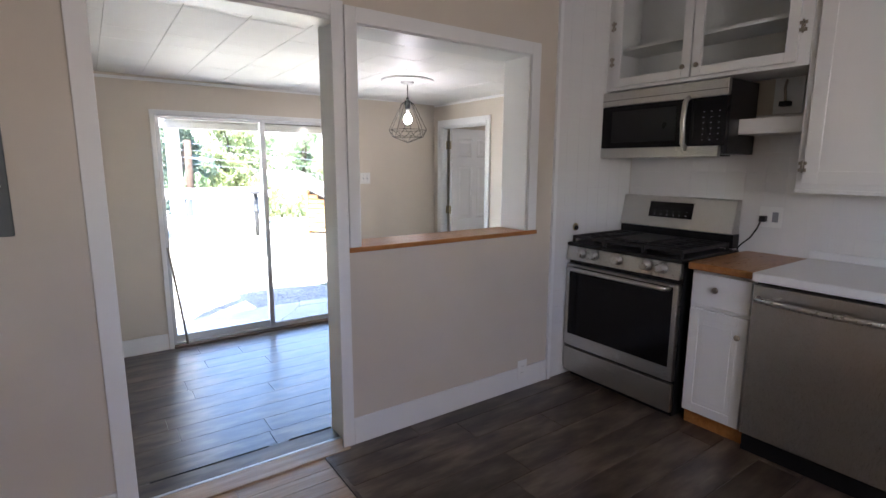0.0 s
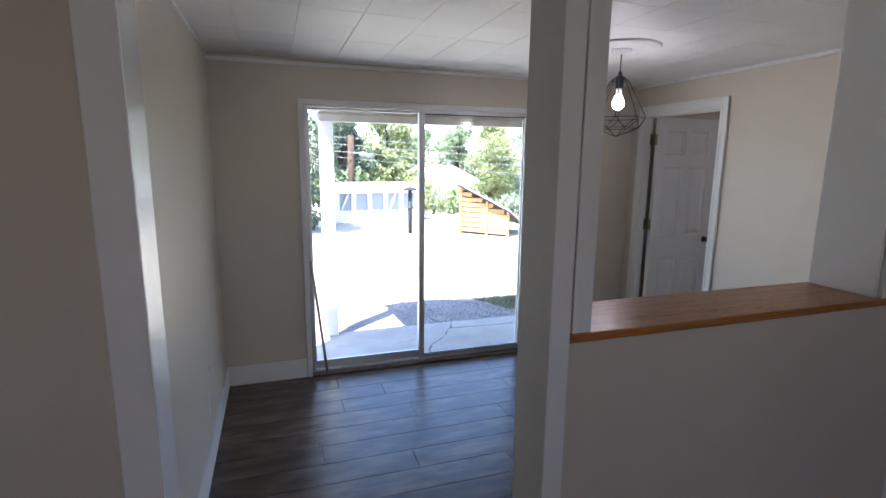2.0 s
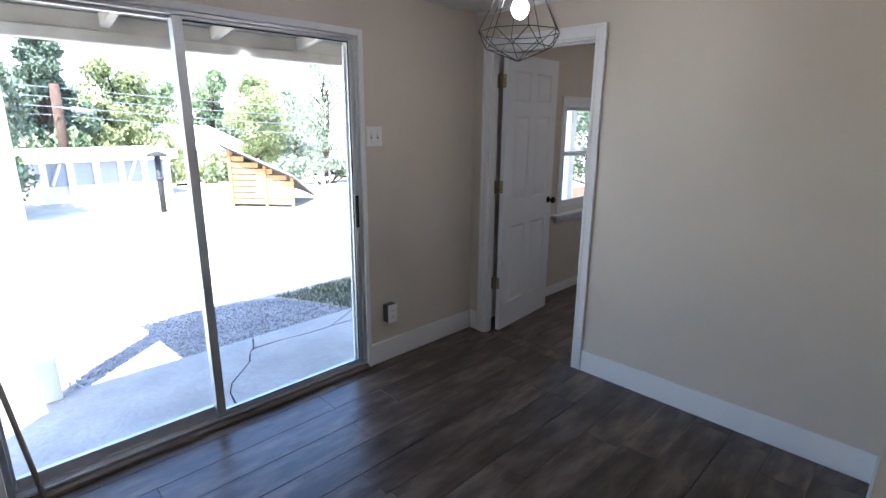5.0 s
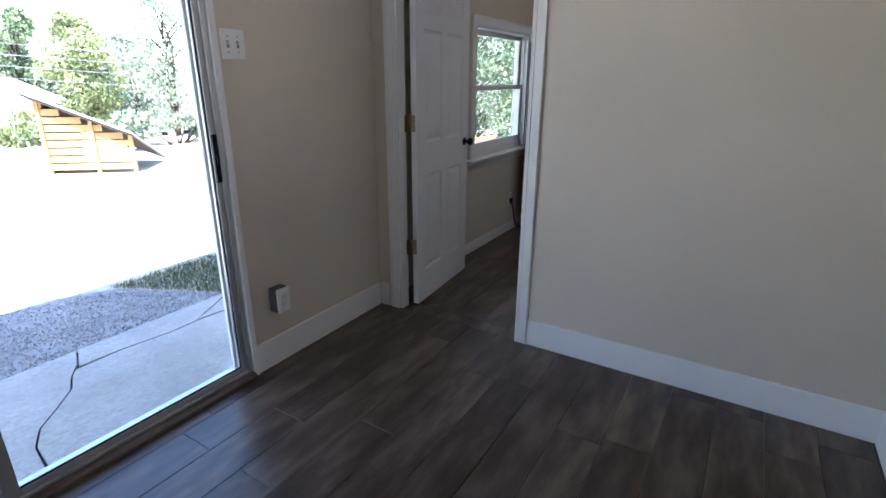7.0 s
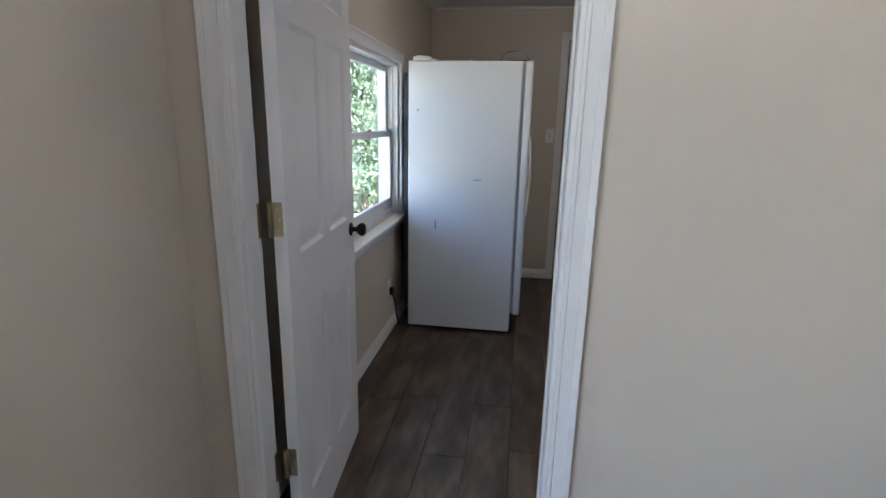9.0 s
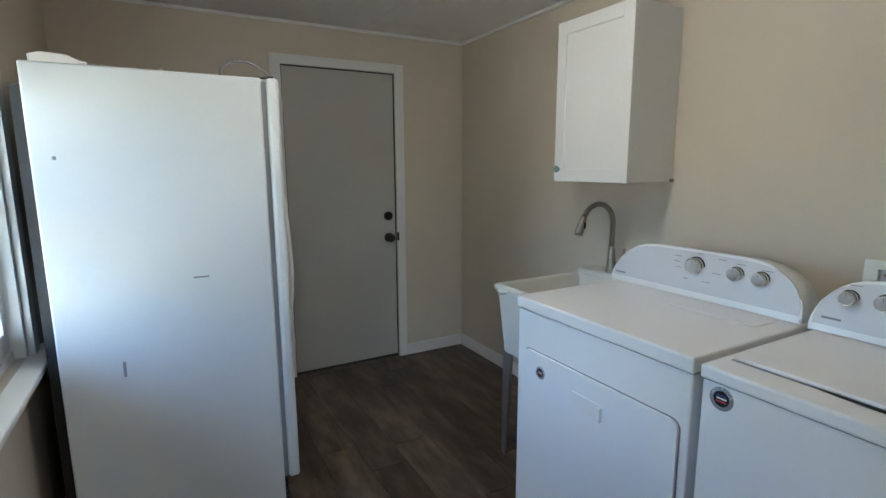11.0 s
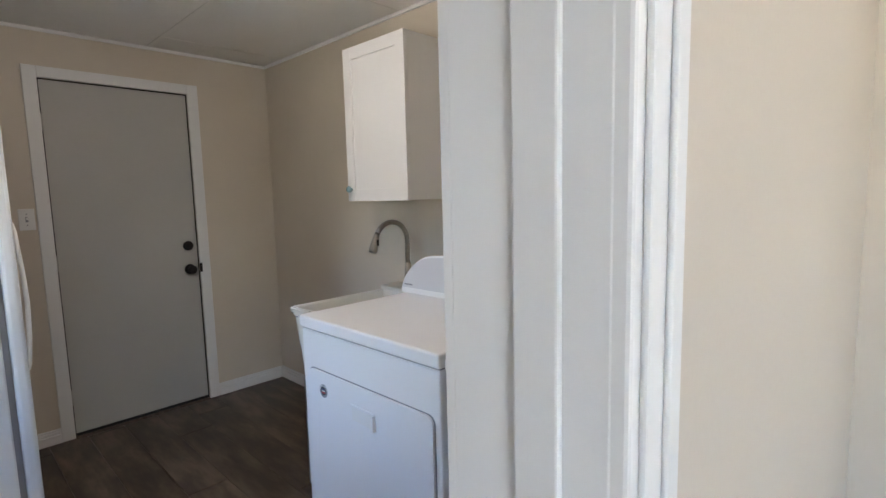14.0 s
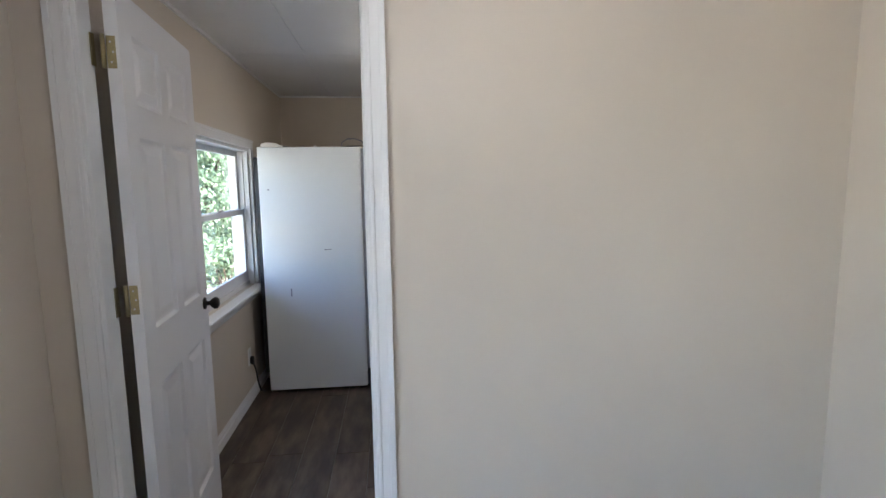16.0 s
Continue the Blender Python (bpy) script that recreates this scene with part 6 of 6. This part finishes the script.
def foliage(name, blobs, count, size, material, parent, seed, droop=0.0):
    """A crown of many small leaf blades, scattered through uneven clumps."""
    r = random.Random(seed)
    verts, faces = [], []
    for (cx, cy, cz, rx, rz) in blobs:
        for _ in range(count):
            u, v, w = r.gauss(0, 1), r.gauss(0, 1), r.gauss(0, 1)
            n = math.sqrt(u * u + v * v + w * w) or 1
            k = r.uniform(0.35, 1.0) ** 0.5 * r.uniform(0.85, 1.1)
            p = Vector((cx + u / n * rx * k, cy + v / n * rx * k, cz + w / n * rz * k))
            q = Euler((r.uniform(0, 6.3), r.uniform(0, 6.3), r.uniform(0, 6.3))).to_matrix()
            s = size * r.uniform(0.6, 1.4)
            i = len(verts)
            verts += [tuple(p + q @ Vector(c) * s) for c in ((-0.5, 0, 0), (0, -0.32, 0.05), (0.6, 0, 0), (0, 0.32, 0.05))]
            faces.append((i, i + 1, i + 2, i + 3))
    me = bpy.data.meshes.new(name)
    me.from_pydata(verts, [], faces)
    me.materials.append(material)
    ob = new(name, me)
    if parent:
        ob.parent = parent
        ob.matrix_parent_inverse = Matrix.Translation(-parent.location)
    return ob


def tree(x, y, top, spread, material, label, seed, low=0.25, clumps=16, leaves=160, size=0.22, cone=False, name="tree"):
    r = random.Random(seed)
    GROUND = ground_z(x, y)
    height = top - GROUND - 0.25
    t = thing(name, (x, y, GROUND), label, "tree")
    bm = tube([(x, y, GROUND - 0.05), (x + r.uniform(-0.1, 0.1), y, GROUND + height * 0.3), (x + r.uniform(-0.3, 0.3), y, GROUND + height * 0.65), (x + r.uniform(-0.3, 0.3), y, GROUND + height * 0.9)], [height * 0.022, height * 0.018, height * 0.010, height * 0.003], 9)
    blobs = []
    for k in range(clumps):
        f = low + (1 - low) * (k + 0.5) / clumps
        prof = (1 - f) ** 0.8 * 1.25 + 0.08 if cone else math.sqrt(max(0.05, 1 - ((f - low) / (1 - low) * 1.7 - 0.75) ** 2))
        a = r.uniform(0, math.tau)
        d = spread * prof * r.uniform(0.25, 0.8)
        cx, cy, cz = x + d * math.cos(a), y + d * math.sin(a), GROUND + height * f
        rad = spread * prof * r.uniform(0.3, 0.5) + 0.12
        blobs.append((cx, cy, cz, rad, rad * r.uniform(0.6, 0.9)))
        tube([(x, y, GROUND + height * max(0.12, f - 0.18)), ((x + cx) / 2, (y + cy) / 2, cz - rad * 0.5), (cx, cy, cz)], [height * 0.007, height * 0.005, height * 0.002], 6, into=bm)
    part("trunk", bm, BARK, t)
    c = foliage("crown", blobs, int(leaves * 2.6), size * 0.58, material, t, seed + 50)
    return t


tree(4.45, 22, 4.45, 1.45, LEAF_DARK, "tall dark green conifer behind the yard", 1, 0.2, 24, 170, 0.2, True)
tree(4.9, 23, 3.2, 0.9, LEAF_DARK, "tall dark green conifer behind the yard", 31, 0.3, 16, 130, 0.2, True)
tree(1.95, 14.5, 3.9, 1.2, LEAF_DARK, "dense dark green tree at the yard's edge", 2, 0.04, 24, 190, 0.16)
tree(0.2, 16, 5.0, 1.9, LEAF_DARK, "dense dark green tree at the yard's edge", 12, 0.04, 20, 150, 0.2)
tree(6.85, 25, 3.65, 1.6, LEAF_LIGHT, "broad yellow-green leafy tree behind the shed", 3, 0.2, 26, 200, 0.19)
tree(8.3, 29, 3.0, 1.5, LEAF_MID, "green leafy tree behind the shed", 13, 0.2, 20, 150, 0.22)
tree(12.5, 31, 4.1, 1.8, LEAF_MID, "green leafy tree far behind the yard", 4, 0.2, 22, 160, 0.24)
tree(10.4, 32.5, 3.45, 1.8, LEAF_MID, "green leafy tree far behind the yard", 34, 0.2, 20, 140, 0.25)
tree(11.5, 24, 3.45, 1.2, LEAF_LIGHT, "round bright green tree above the roofs", 5, 0.3, 26, 210, 0.16)
tree(12.6, 25, 1.7, 0.85, LEAF_DARK, "dark green tree beside the pale roof", 15, 0.2, 16, 160, 0.16)
tree(10.55, 17.2, 3.55, 1.0, LEAF_GREY, "thin grey-green tree with bare branches", 6, 0.25, 26, 90, 0.11)
tree(5.3, 26, 3.0, 1.4, LEAF_MID, "green leafy tree behind the shed", 41, 0.1, 24, 190, 0.2)
tree(6.2, 23.5, 2.4, 1.1, LEAF_LIGHT, "broad yellow-green leafy tree behind the shed", 42, 0.08, 24, 190, 0.18)
tree(13.6, 30, 2.4, 1.6, LEAF_GREY, "hazy grey-green tree far behind the yard", 43, 0.15, 22, 150, 0.22)
tree(15.5, 28, 3.2, 2.2, LEAF_GREY, "hazy grey-green tree far behind the yard", 7, 0.3, 20, 120, 0.24)
tree(18.5, 20, 4.5, 3.0, LEAF_DEEP, "large green leafy tree seen from the laundry window", 8, 0.25, 26, 210, 0.22)
tree(24.0, 15.5, 5.5, 3.4, LEAF_DEEP, "large green leafy tree seen from the laundry window", 9, 0.15, 26, 230, 0.24)
tree(19.5, 10.5, 4.6, 2.3, LEAF_DEEP, "deep green leafy tree seen from the laundry window", 10, 0.2, 26, 230, 0.2)
tree(30.0, 11.0, 6.5, 4.0, LEAF_DEEP, "large green leafy tree seen from the laundry window", 11, 0.05, 26, 230, 0.3)


def shrub(x, y, w, h, material, label, seed, size=0.1):
    r = random.Random(seed)
    GROUND = ground_z(x, y)
    t = thing("bush", (x, y, GROUND), label, "bush")
    bm = bmesh.new()
    blobs = []
    for k in range(9):
        px, py = x + r.uniform(-w, w), y + r.uniform(-0.4, 0.4)
        hz = h * r.uniform(0.4, 0.85)
        tube([(x + (px - x) * 0.3, y, GROUND), (px, py, GROUND + hz)], [0.02, 0.006], 5, into=bm)
        blobs.append((px, py, GROUND + hz, w * 0.35, h * 0.3))
    part("stems", bm, BARK, t)
    foliage("leaves", blobs, 170, size, material, t, seed + 9)


shrub(8.2, 15.2, 0.9, 0.75, LEAF_GREY, "pale green bush beside the yard path", 21)
shrub(9.4, 15.4, 0.8, 0.7, LEAF_GREY, "pale green bush beside the yard path", 22)
shrub(13.2, 8.15, 0.8, 1.0, LEAF_DEEP, "deep green bush on the slope beside the house", 24, 0.1)
shrub(14.6, 8.7, 0.9, 1.3, LEAF_DEEP, "deep green bush on the slope beside the house", 25, 0.1)
shrub(16.5, 9.2, 1.0, 1.8, LEAF_DEEP, "deep green bush on the slope beside the house", 26, 0.12)
shrub(4.2, 20.8, 1.3, 1.7, LEAF_MID, "green hedge bush behind the white shed", 27, 0.15)
shrub(7.6, 21.5, 1.3, 1.1, LEAF_LIGHT, "yellow-green bush behind the white shed", 28, 0.16)
shrub(9.4, 21.0, 1.2, 0.75, LEAF_MID, "green hedge bush behind the hutch", 29, 0.15)
shrub(5.9, 21, 1.6, 1.5, LEAF_LIGHT, "yellow-green bush behind the white shed", 23, 0.16)


def lean_to():
    # low plank hutch: high end towards the shed, roof falling to the east
    t = thing("wooden_hutch", (6.55, 12.9, GROUND), "low orange plank hutch with a slanting dark roof in the yard", "hutch")
    a, b = Vector((6.08, 13.45)), Vector((6.94, 12.5))
    n = Vector((b.y - a.y, a.x - b.x)).normalized()
    h0, h1 = 1.15, 0.60
    def at(u, d, z):
        p = a + (b - a) * u - n * d
        return (p.x, p.y, GROUND + z)
    for k in range(9):
        z0, z1 = 0.06 + k * 0.118, 0.06 + (k + 1) * 0.118 - 0.022
        end = min(1.0, max(0.08, (h0 - 0.03 - z1) / (h0 - h1)))
        bm = bmesh.new()
        vs = [bm.verts.new(at(u, d, z)) for d in (0.0, 0.022) for u, z in ((0.0, z0), (end, z0), (end, z1), (0.0, z1))]
        for q in ((0, 1, 2, 3), (7, 6, 5, 4), (0, 4, 5, 1), (1, 5, 6, 2), (2, 6, 7, 3), (3, 7, 4, 0)):
            bm.faces.new([vs[i] for i in q])
        part("plank", bm, RAW_WOOD, t)
    for u in (0.02, 0.55, 0.96):
        h = h0 + (h1 - h0) * u - 0.04
        bm = bmesh.new()
        vs = [bm.verts.new(at(uu, d, z)) for d in (-0.03, 0.0) for uu, z in ((u, 0), (u + 0.04, 0), (u + 0.04, h), (u, h))]
        for q in ((0, 1, 2, 3), (7, 6, 5, 4), (0, 4, 5, 1), (1, 5, 6, 2), (2, 6, 7, 3), (3, 7, 4, 0)):
            bm.faces.new([vs[i] for i in q])
        part("upright", bm, RAW_WOOD, t)
    for nm, d0, d1, lift, mat in (("roof_panel", -0.08, 1.2, 0.0, OLD_WOOD), ("roofing", -0.09, 1.22, 0.03, ROOFING), ("edge_board", -0.12, -0.095, 0.0, GAP)):
        bm = bmesh.new()
        vs = [bm.verts.new(at(u, d, h0 + (h1 - h0) * u + lift + e - 0.45 * max(0.0, d))) for e in (0.0, 0.028) for u, d in ((-0.06, d0), (1.03, d0), (1.03, d1), (-0.06, d1))]
        for q in ((3, 2, 1, 0), (4, 5, 6, 7), (0, 1, 5, 4), (1, 2, 6, 5), (2, 3, 7, 6), (3, 0, 4, 7)):
            bm.faces.new([vs[i] for i in q])
        part(nm, bm, mat, t)
    bm = bmesh.new()
    vs = [bm.verts.new(at(u, d, z - (0.45 * d if z else 0.0))) for d in (0.03, 1.15) for u, z in ((0.0, 0), (0.03, 0), (0.03, h0 - 0.04), (0.0, h0 - 0.02))]
    for q in ((0, 1, 2, 3), (7, 6, 5, 4), (0, 4, 5, 1), (1, 5, 6, 2), (2, 6, 7, 3), (3, 7, 4, 0)):
        bm.faces.new([vs[i] for i in q])
    part("side_wall", bm, OLD_WOOD, t)


lean_to()


def white_shed():
    x0, x1, y, h = 3.44, 5.78, 16.0, 0.94
    t = thing("white_shed", (4.7, 17.0, GROUND), "long low white shed with a row of windows", "shed")
    part("back_wall", boxes((x0, y + 0.1, GROUND, x1, y + 2.0, GROUND + 0.36), (x0, y + 1.9, GROUND + 0.36, x1, y + 2.0, GROUND + h)), PALE_SIDING, t)
    for k in range(6):
        xx = x0 + (x1 - x0 - 0.12) * k / 5
        part("upright", box(xx, y, GROUND, xx + 0.12, y + 0.1, GROUND + h, 0.004), PALE_SIDING, t)
    for k in range(5):
        xa, xb = x0 + 0.12 + (x1 - x0 - 0.12) * k / 5, x0 + (x1 - x0 - 0.12) * (k + 1) / 5
        part("window", box(xa, y + 0.04, GROUND + 0.34, xb, y + 0.05, GROUND + h - 0.10), SHED_PANE, t, "blue-grey window pane")
        if k in (0, 3):
            part("brace", tube([(xa + 0.05, y + 0.02, GROUND + 0.36), (xb - 0.1, y + 0.02, GROUND + h - 0.15)], 0.035, 6), PALE_SIDING, t)
    part("fascia", box(x0 - 0.2, y - 0.15, GROUND + h - 0.12, x1 + 0.15, y + 0.0, GROUND + h + 0.06, 0.005), PALE_SIDING, t)
    part("roof", box(x0 - 0.2, y, GROUND + h + 0.0, x1 + 0.15, y + 2.2, GROUND + h + 0.06), ROOFING, t)


white_shed()
vp = thing("vent_pipe", (4.93, 13.7, GROUND), "dark grey metal pipe post with a cap in the yard", "post")
part("pipe", tube([(4.93, 13.7, GROUND), (4.93, 13.7, 0.93)], 0.05, 12), IRON, vp)
part("collar", tube([(4.93, 13.7, 0.48), (4.93, 13.7, 0.54)], 0.062, 12), IRON, vp)
part("cap", turned([(0.17, 0), (0.17, 0.03), (0.06, 0.08)], (4.93, 13.7, 0.92), "z", 16), GAP, vp)


def far_house(x0, x1, y, eave, top, label):
    GROUND = ground_z((x0 + x1) / 2, y + 3)
    h, ridge = eave - GROUND, top - GROUND
    t = thing("house", ((x0 + x1) / 2, y, GROUND), label, "house")
    part("wall", box(x0, y, GROUND, x1, y + 6, GROUND + h), PALE_SIDING, t)
    bm = prism([(y - 0.4, GROUND + h - 0.05), (y + 6.4, GROUND + h - 0.05), (y + 3.0, GROUND + ridge)], "x", x0 - 0.35, x1 + 0.35)
    for v in bm.verts:  # hipped ends
        if abs(v.co.z - GROUND - ridge) < 1e-4:
            v.co.x += 1.2 if v.co.x < (x0 + x1) / 2 else -1.0
    part("roof", bm, ROOFING, t)
    for k in range(3):
        xx = x0 + (x1 - x0) * (k + 0.5) / 3
        w = part("window", boxes((xx - 0.35, y - 0.03, GROUND + 0.6, xx - 0.3, y, GROUND + 1.15), (xx + 0.3, y - 0.03, GROUND + 0.6, xx + 0.35, y, GROUND + 1.15), (xx - 0.3, y - 0.03, GROUND + 0.6, xx + 0.3, y, GROUND + 0.65), (xx - 0.3, y - 0.03, GROUND + 1.1, xx + 0.3, y, GROUND + 1.15)), WHITE, t)
        part("pane", box(xx - 0.3, y - 0.012, GROUND + 0.65, xx + 0.3, y - 0.008, GROUND + 1.1), BLACK_GLASS, w)


far_house(9.0, 12.5, 27.5, 0.30, 1.30, "pale one-storey house behind the hutch")
far_house(14.7, 19.0, 29.0, 0.15, 0.95, "pale house beside the bare tree")

pole = thing("utility_pole", (4.45, 20, ground_z(4.45, 20)), "brown wooden utility pole with wires", "utility pole")
part("shaft", tube([(4.45, 20, ground_z(4.45, 20) - 0.05), (4.47, 20, 2.42)], [0.13, 0.11], 12), BARK, pole)
part("transformer", tube([(4.75, 19.9, 1.80), (5.2, 19.9, 1.72)], 0.075, 10), INK, pole)
part("bracket", tube([(4.45, 19.95, 1.84), (4.8, 19.9, 1.80)], 0.03, 8), INK, pole)
for k, (za, zb, dy) in enumerate(((2.33, 2.15, 0.0), (2.1, 1.85, 0.2), (1.85, 1.5, -0.2), (1.65, 1.1, 0.1))):
    wire = [(-14 + 2.3 * i, 20 + dy, (za + (zb - za) * (-14 + 2.3 * i - 4.4) / 12 if -14 + 2.3 * i > 4.4 else za + 0.05 * abs(-14 + 2.3 * i - 4.4)) - 0.25 * math.sin(max(0.0, min(1.0, (-14 + 2.3 * i - 4.4) / 16)) * math.pi)) for i in range(16)]
    part("wire", tube(wire, 0.008, 5), INK, pole)


def fence():
    t = thing("wooden_fence", (19, 14.0, ground_z(19, 14)), "reddish wooden board fence beyond the laundry window", "fence")
    for k in range(50):
        xx = 15.0 + k * 0.17
        g = ground_z(xx, 14)
        part("board", box(xx, 14.0, g - 0.05, xx + 0.155, 14.02, g + 1.32 + 0.015 * (k % 3)), FENCE_WOOD, t)
    for zz in (0.35, 1.0):
        part("rail", box(19.0, 14.025, GROUND - 2.2 + zz, 23.4, 14.07, GROUND - 2.2 + zz + 0.08), FENCE_WOOD, t)


FENCE_WOOD = timber("reddish_fence_board", (0.30, 0.13, 0.08), (0.42, 0.20, 0.13), (0.50, 0.28, 0.19), 0.75, (14, 14, 1.2), tone=0.3)
fence()
# ---- floor planks, tiles and other pieces ----
PLANK_MESHES = {}


def plank_mesh(name, length, width, thick, material):
    key = (name, round(length, 3), round(width, 3))
    if key not in PLANK_MESHES:
        g, c = 0.0007, 0.0016
        bm = bmesh.new()
        lo = [bm.verts.new((x, y, -thick)) for x, y in ((g, g), (length - g, g), (length - g, width - g), (g, width - g))]
        md = [bm.verts.new((x, y, -c)) for x, y in ((g, g), (length - g, g), (length - g, width - g), (g, width - g))]
        hi = [bm.verts.new((x, y, 0)) for x, y in ((g + c, g + c), (length - g - c, g + c), (length - g - c, width - g - c), (g + c, width - g - c))]
        for a, b in ((lo, md), (md, hi)):
            for k in range(4):
                bm.faces.new((a[k], a[(k + 1) % 4], b[(k + 1) % 4], b[k]))
        bm.faces.new(hi)
        PLANK_MESHES[key] = mesh_of(name, bm, material)
    return PLANK_MESHES[key]


def lay_planks(parent, name, x0, x1, y0, y1, z, length, width, material, seam=0.0, rng=1):
    r = random.Random(rng)
    y = y0
    w = min(width, (seam - y0) % width or width)
    while y < y1 - 0.004:
        x, first = x0, r.uniform(0.3, 1.0) * length
        while x < x1 - 0.01:
            n = min(first, x1 - x)
            first = length
            piece(name, plank_mesh(name, n, w, 0.008, material), parent, (x, y, z))
            x += n
        y += w
        w = min(width, y1 - y)


lay_planks(FLOOR_BED, "plank", X_WEST, X_EAST, 3.452, Y_NORTH, 0, 1.22, 0.182, VINYL, 3.9, 3)
lay_planks(FLOOR_BED, "plank", X_EAST, L_WEST, 5.0735, 5.828, 0, 0.2, 0.8, VINYL, 0, 5)
lay_planks(FLOOR_BED, "plank", 5.0, L_WEST, 5.828, 5.99, 0, 0.2, 0.8, VINYL, 0, 15)
lay_planks(FLOOR_BED, "plank", L_WEST, L_EAST, 3.53, Y_NORTH, 0, 1.22, 0.182, VINYL, 3.7, 6)
lay_planks(KITCHEN_BED, "plank", 2.457, K_EAST, K_SOUTH, K_NORTH, K_FLOOR, 1.22, 0.182, VINYL, 0.05, 8)
lay_planks(KITCHEN_BED, "oak_board", K_WEST, 2.44, K_SOUTH, 3.234, K_FLOOR - 0.004, 0.9, 0.083, PALE_OAK, 3.234, 9)


def tile_wall(name, plane, axis, u0, u1, z0, z1, size, seam_u, seam_z, holes, way, bed_label):
    """Square glazed tiles on a grout bed; plane is the wall's face and way the room side."""
    t = 0.004
    if axis == "x":
        bed = structure(name, box(min(plane, plane + way * t), u0, z0, max(plane, plane + way * t), u1, z1), GROUT, bed_label, "wall")
    else:
        bed = structure(name, box(u0, min(plane, plane + way * t), z0, u1, max(plane, plane + way * t), z1), GROUT, bed_label, "wall")
    g = 0.0006
    us = sorted({u0, u1, *[seam_u + size * k for k in range(-60, 60) if u0 + 0.012 < seam_u + size * k < u1 - 0.012]})
    zs = sorted({z0, z1, *[seam_z + size * k for k in range(-60, 60) if z0 + 0.012 < seam_z + size * k < z1 - 0.012]})
    for a, b in zip(us, us[1:]):
        for c, d in zip(zs, zs[1:]):
            if any(h[0] < (a + b) / 2 < h[1] and h[2] < (c + d) / 2 < h[3] for h in holes):
                continue
            key = ("tile", axis, round(b - a, 3), round(d - c, 3))
            if key not in PLANK_MESHES:
                e, w, h = 0.0008, b - a - 2 * g, d - c - 2 * g
                bm = bmesh.new()
                lo = [(0, 0), (w, 0), (w, h), (0, h)]
                hi = [(e, e), (w - e, e), (w - e, h - e), (e, h - e)]
                def p(u, v, k):
                    return (way * k, u, v) if axis == "x" else (u, way * k, v)
                A = [bm.verts.new(p(u, v, 0)) for u, v in lo]
                B = [bm.verts.new(p(u, v, 0.0010)) for u, v in hi]
                for k in range(4):
                    bm.faces.new((A[k], A[(k + 1) % 4], B[(k + 1) % 4], B[k]))
                bm.faces.new(B)
                PLANK_MESHES[key] = mesh_of("tile", bm, TILE)
            at = (plane + way * t, a + g, c + g) if axis == "x" else (a + g, plane + way * t, c + g)
            piece("tile", PLANK_MESHES[key], bed, at)


tile_wall("tiled_wall_side", K_NORTH, "y", 3.986, 4.735, K_FLOOR, K_CEIL, 0.108, 4.07, 1.155, [(4.22, 4.74, 0.2, 1.1), (4.46, 4.74, 2.1, 2.9)], -1, "white glazed tile wall beside the range")
tile_wall("tiled_wall_back", K_EAST, "x", 0.9, 3.263, 1.10, 1.90, 0.108, 2.51, 1.155, [(0.9, 1.8, 1.0, 2.0), (2.6, 3.2, 1.05, 1.4)], -1, "white glazed tile splashback behind the range")
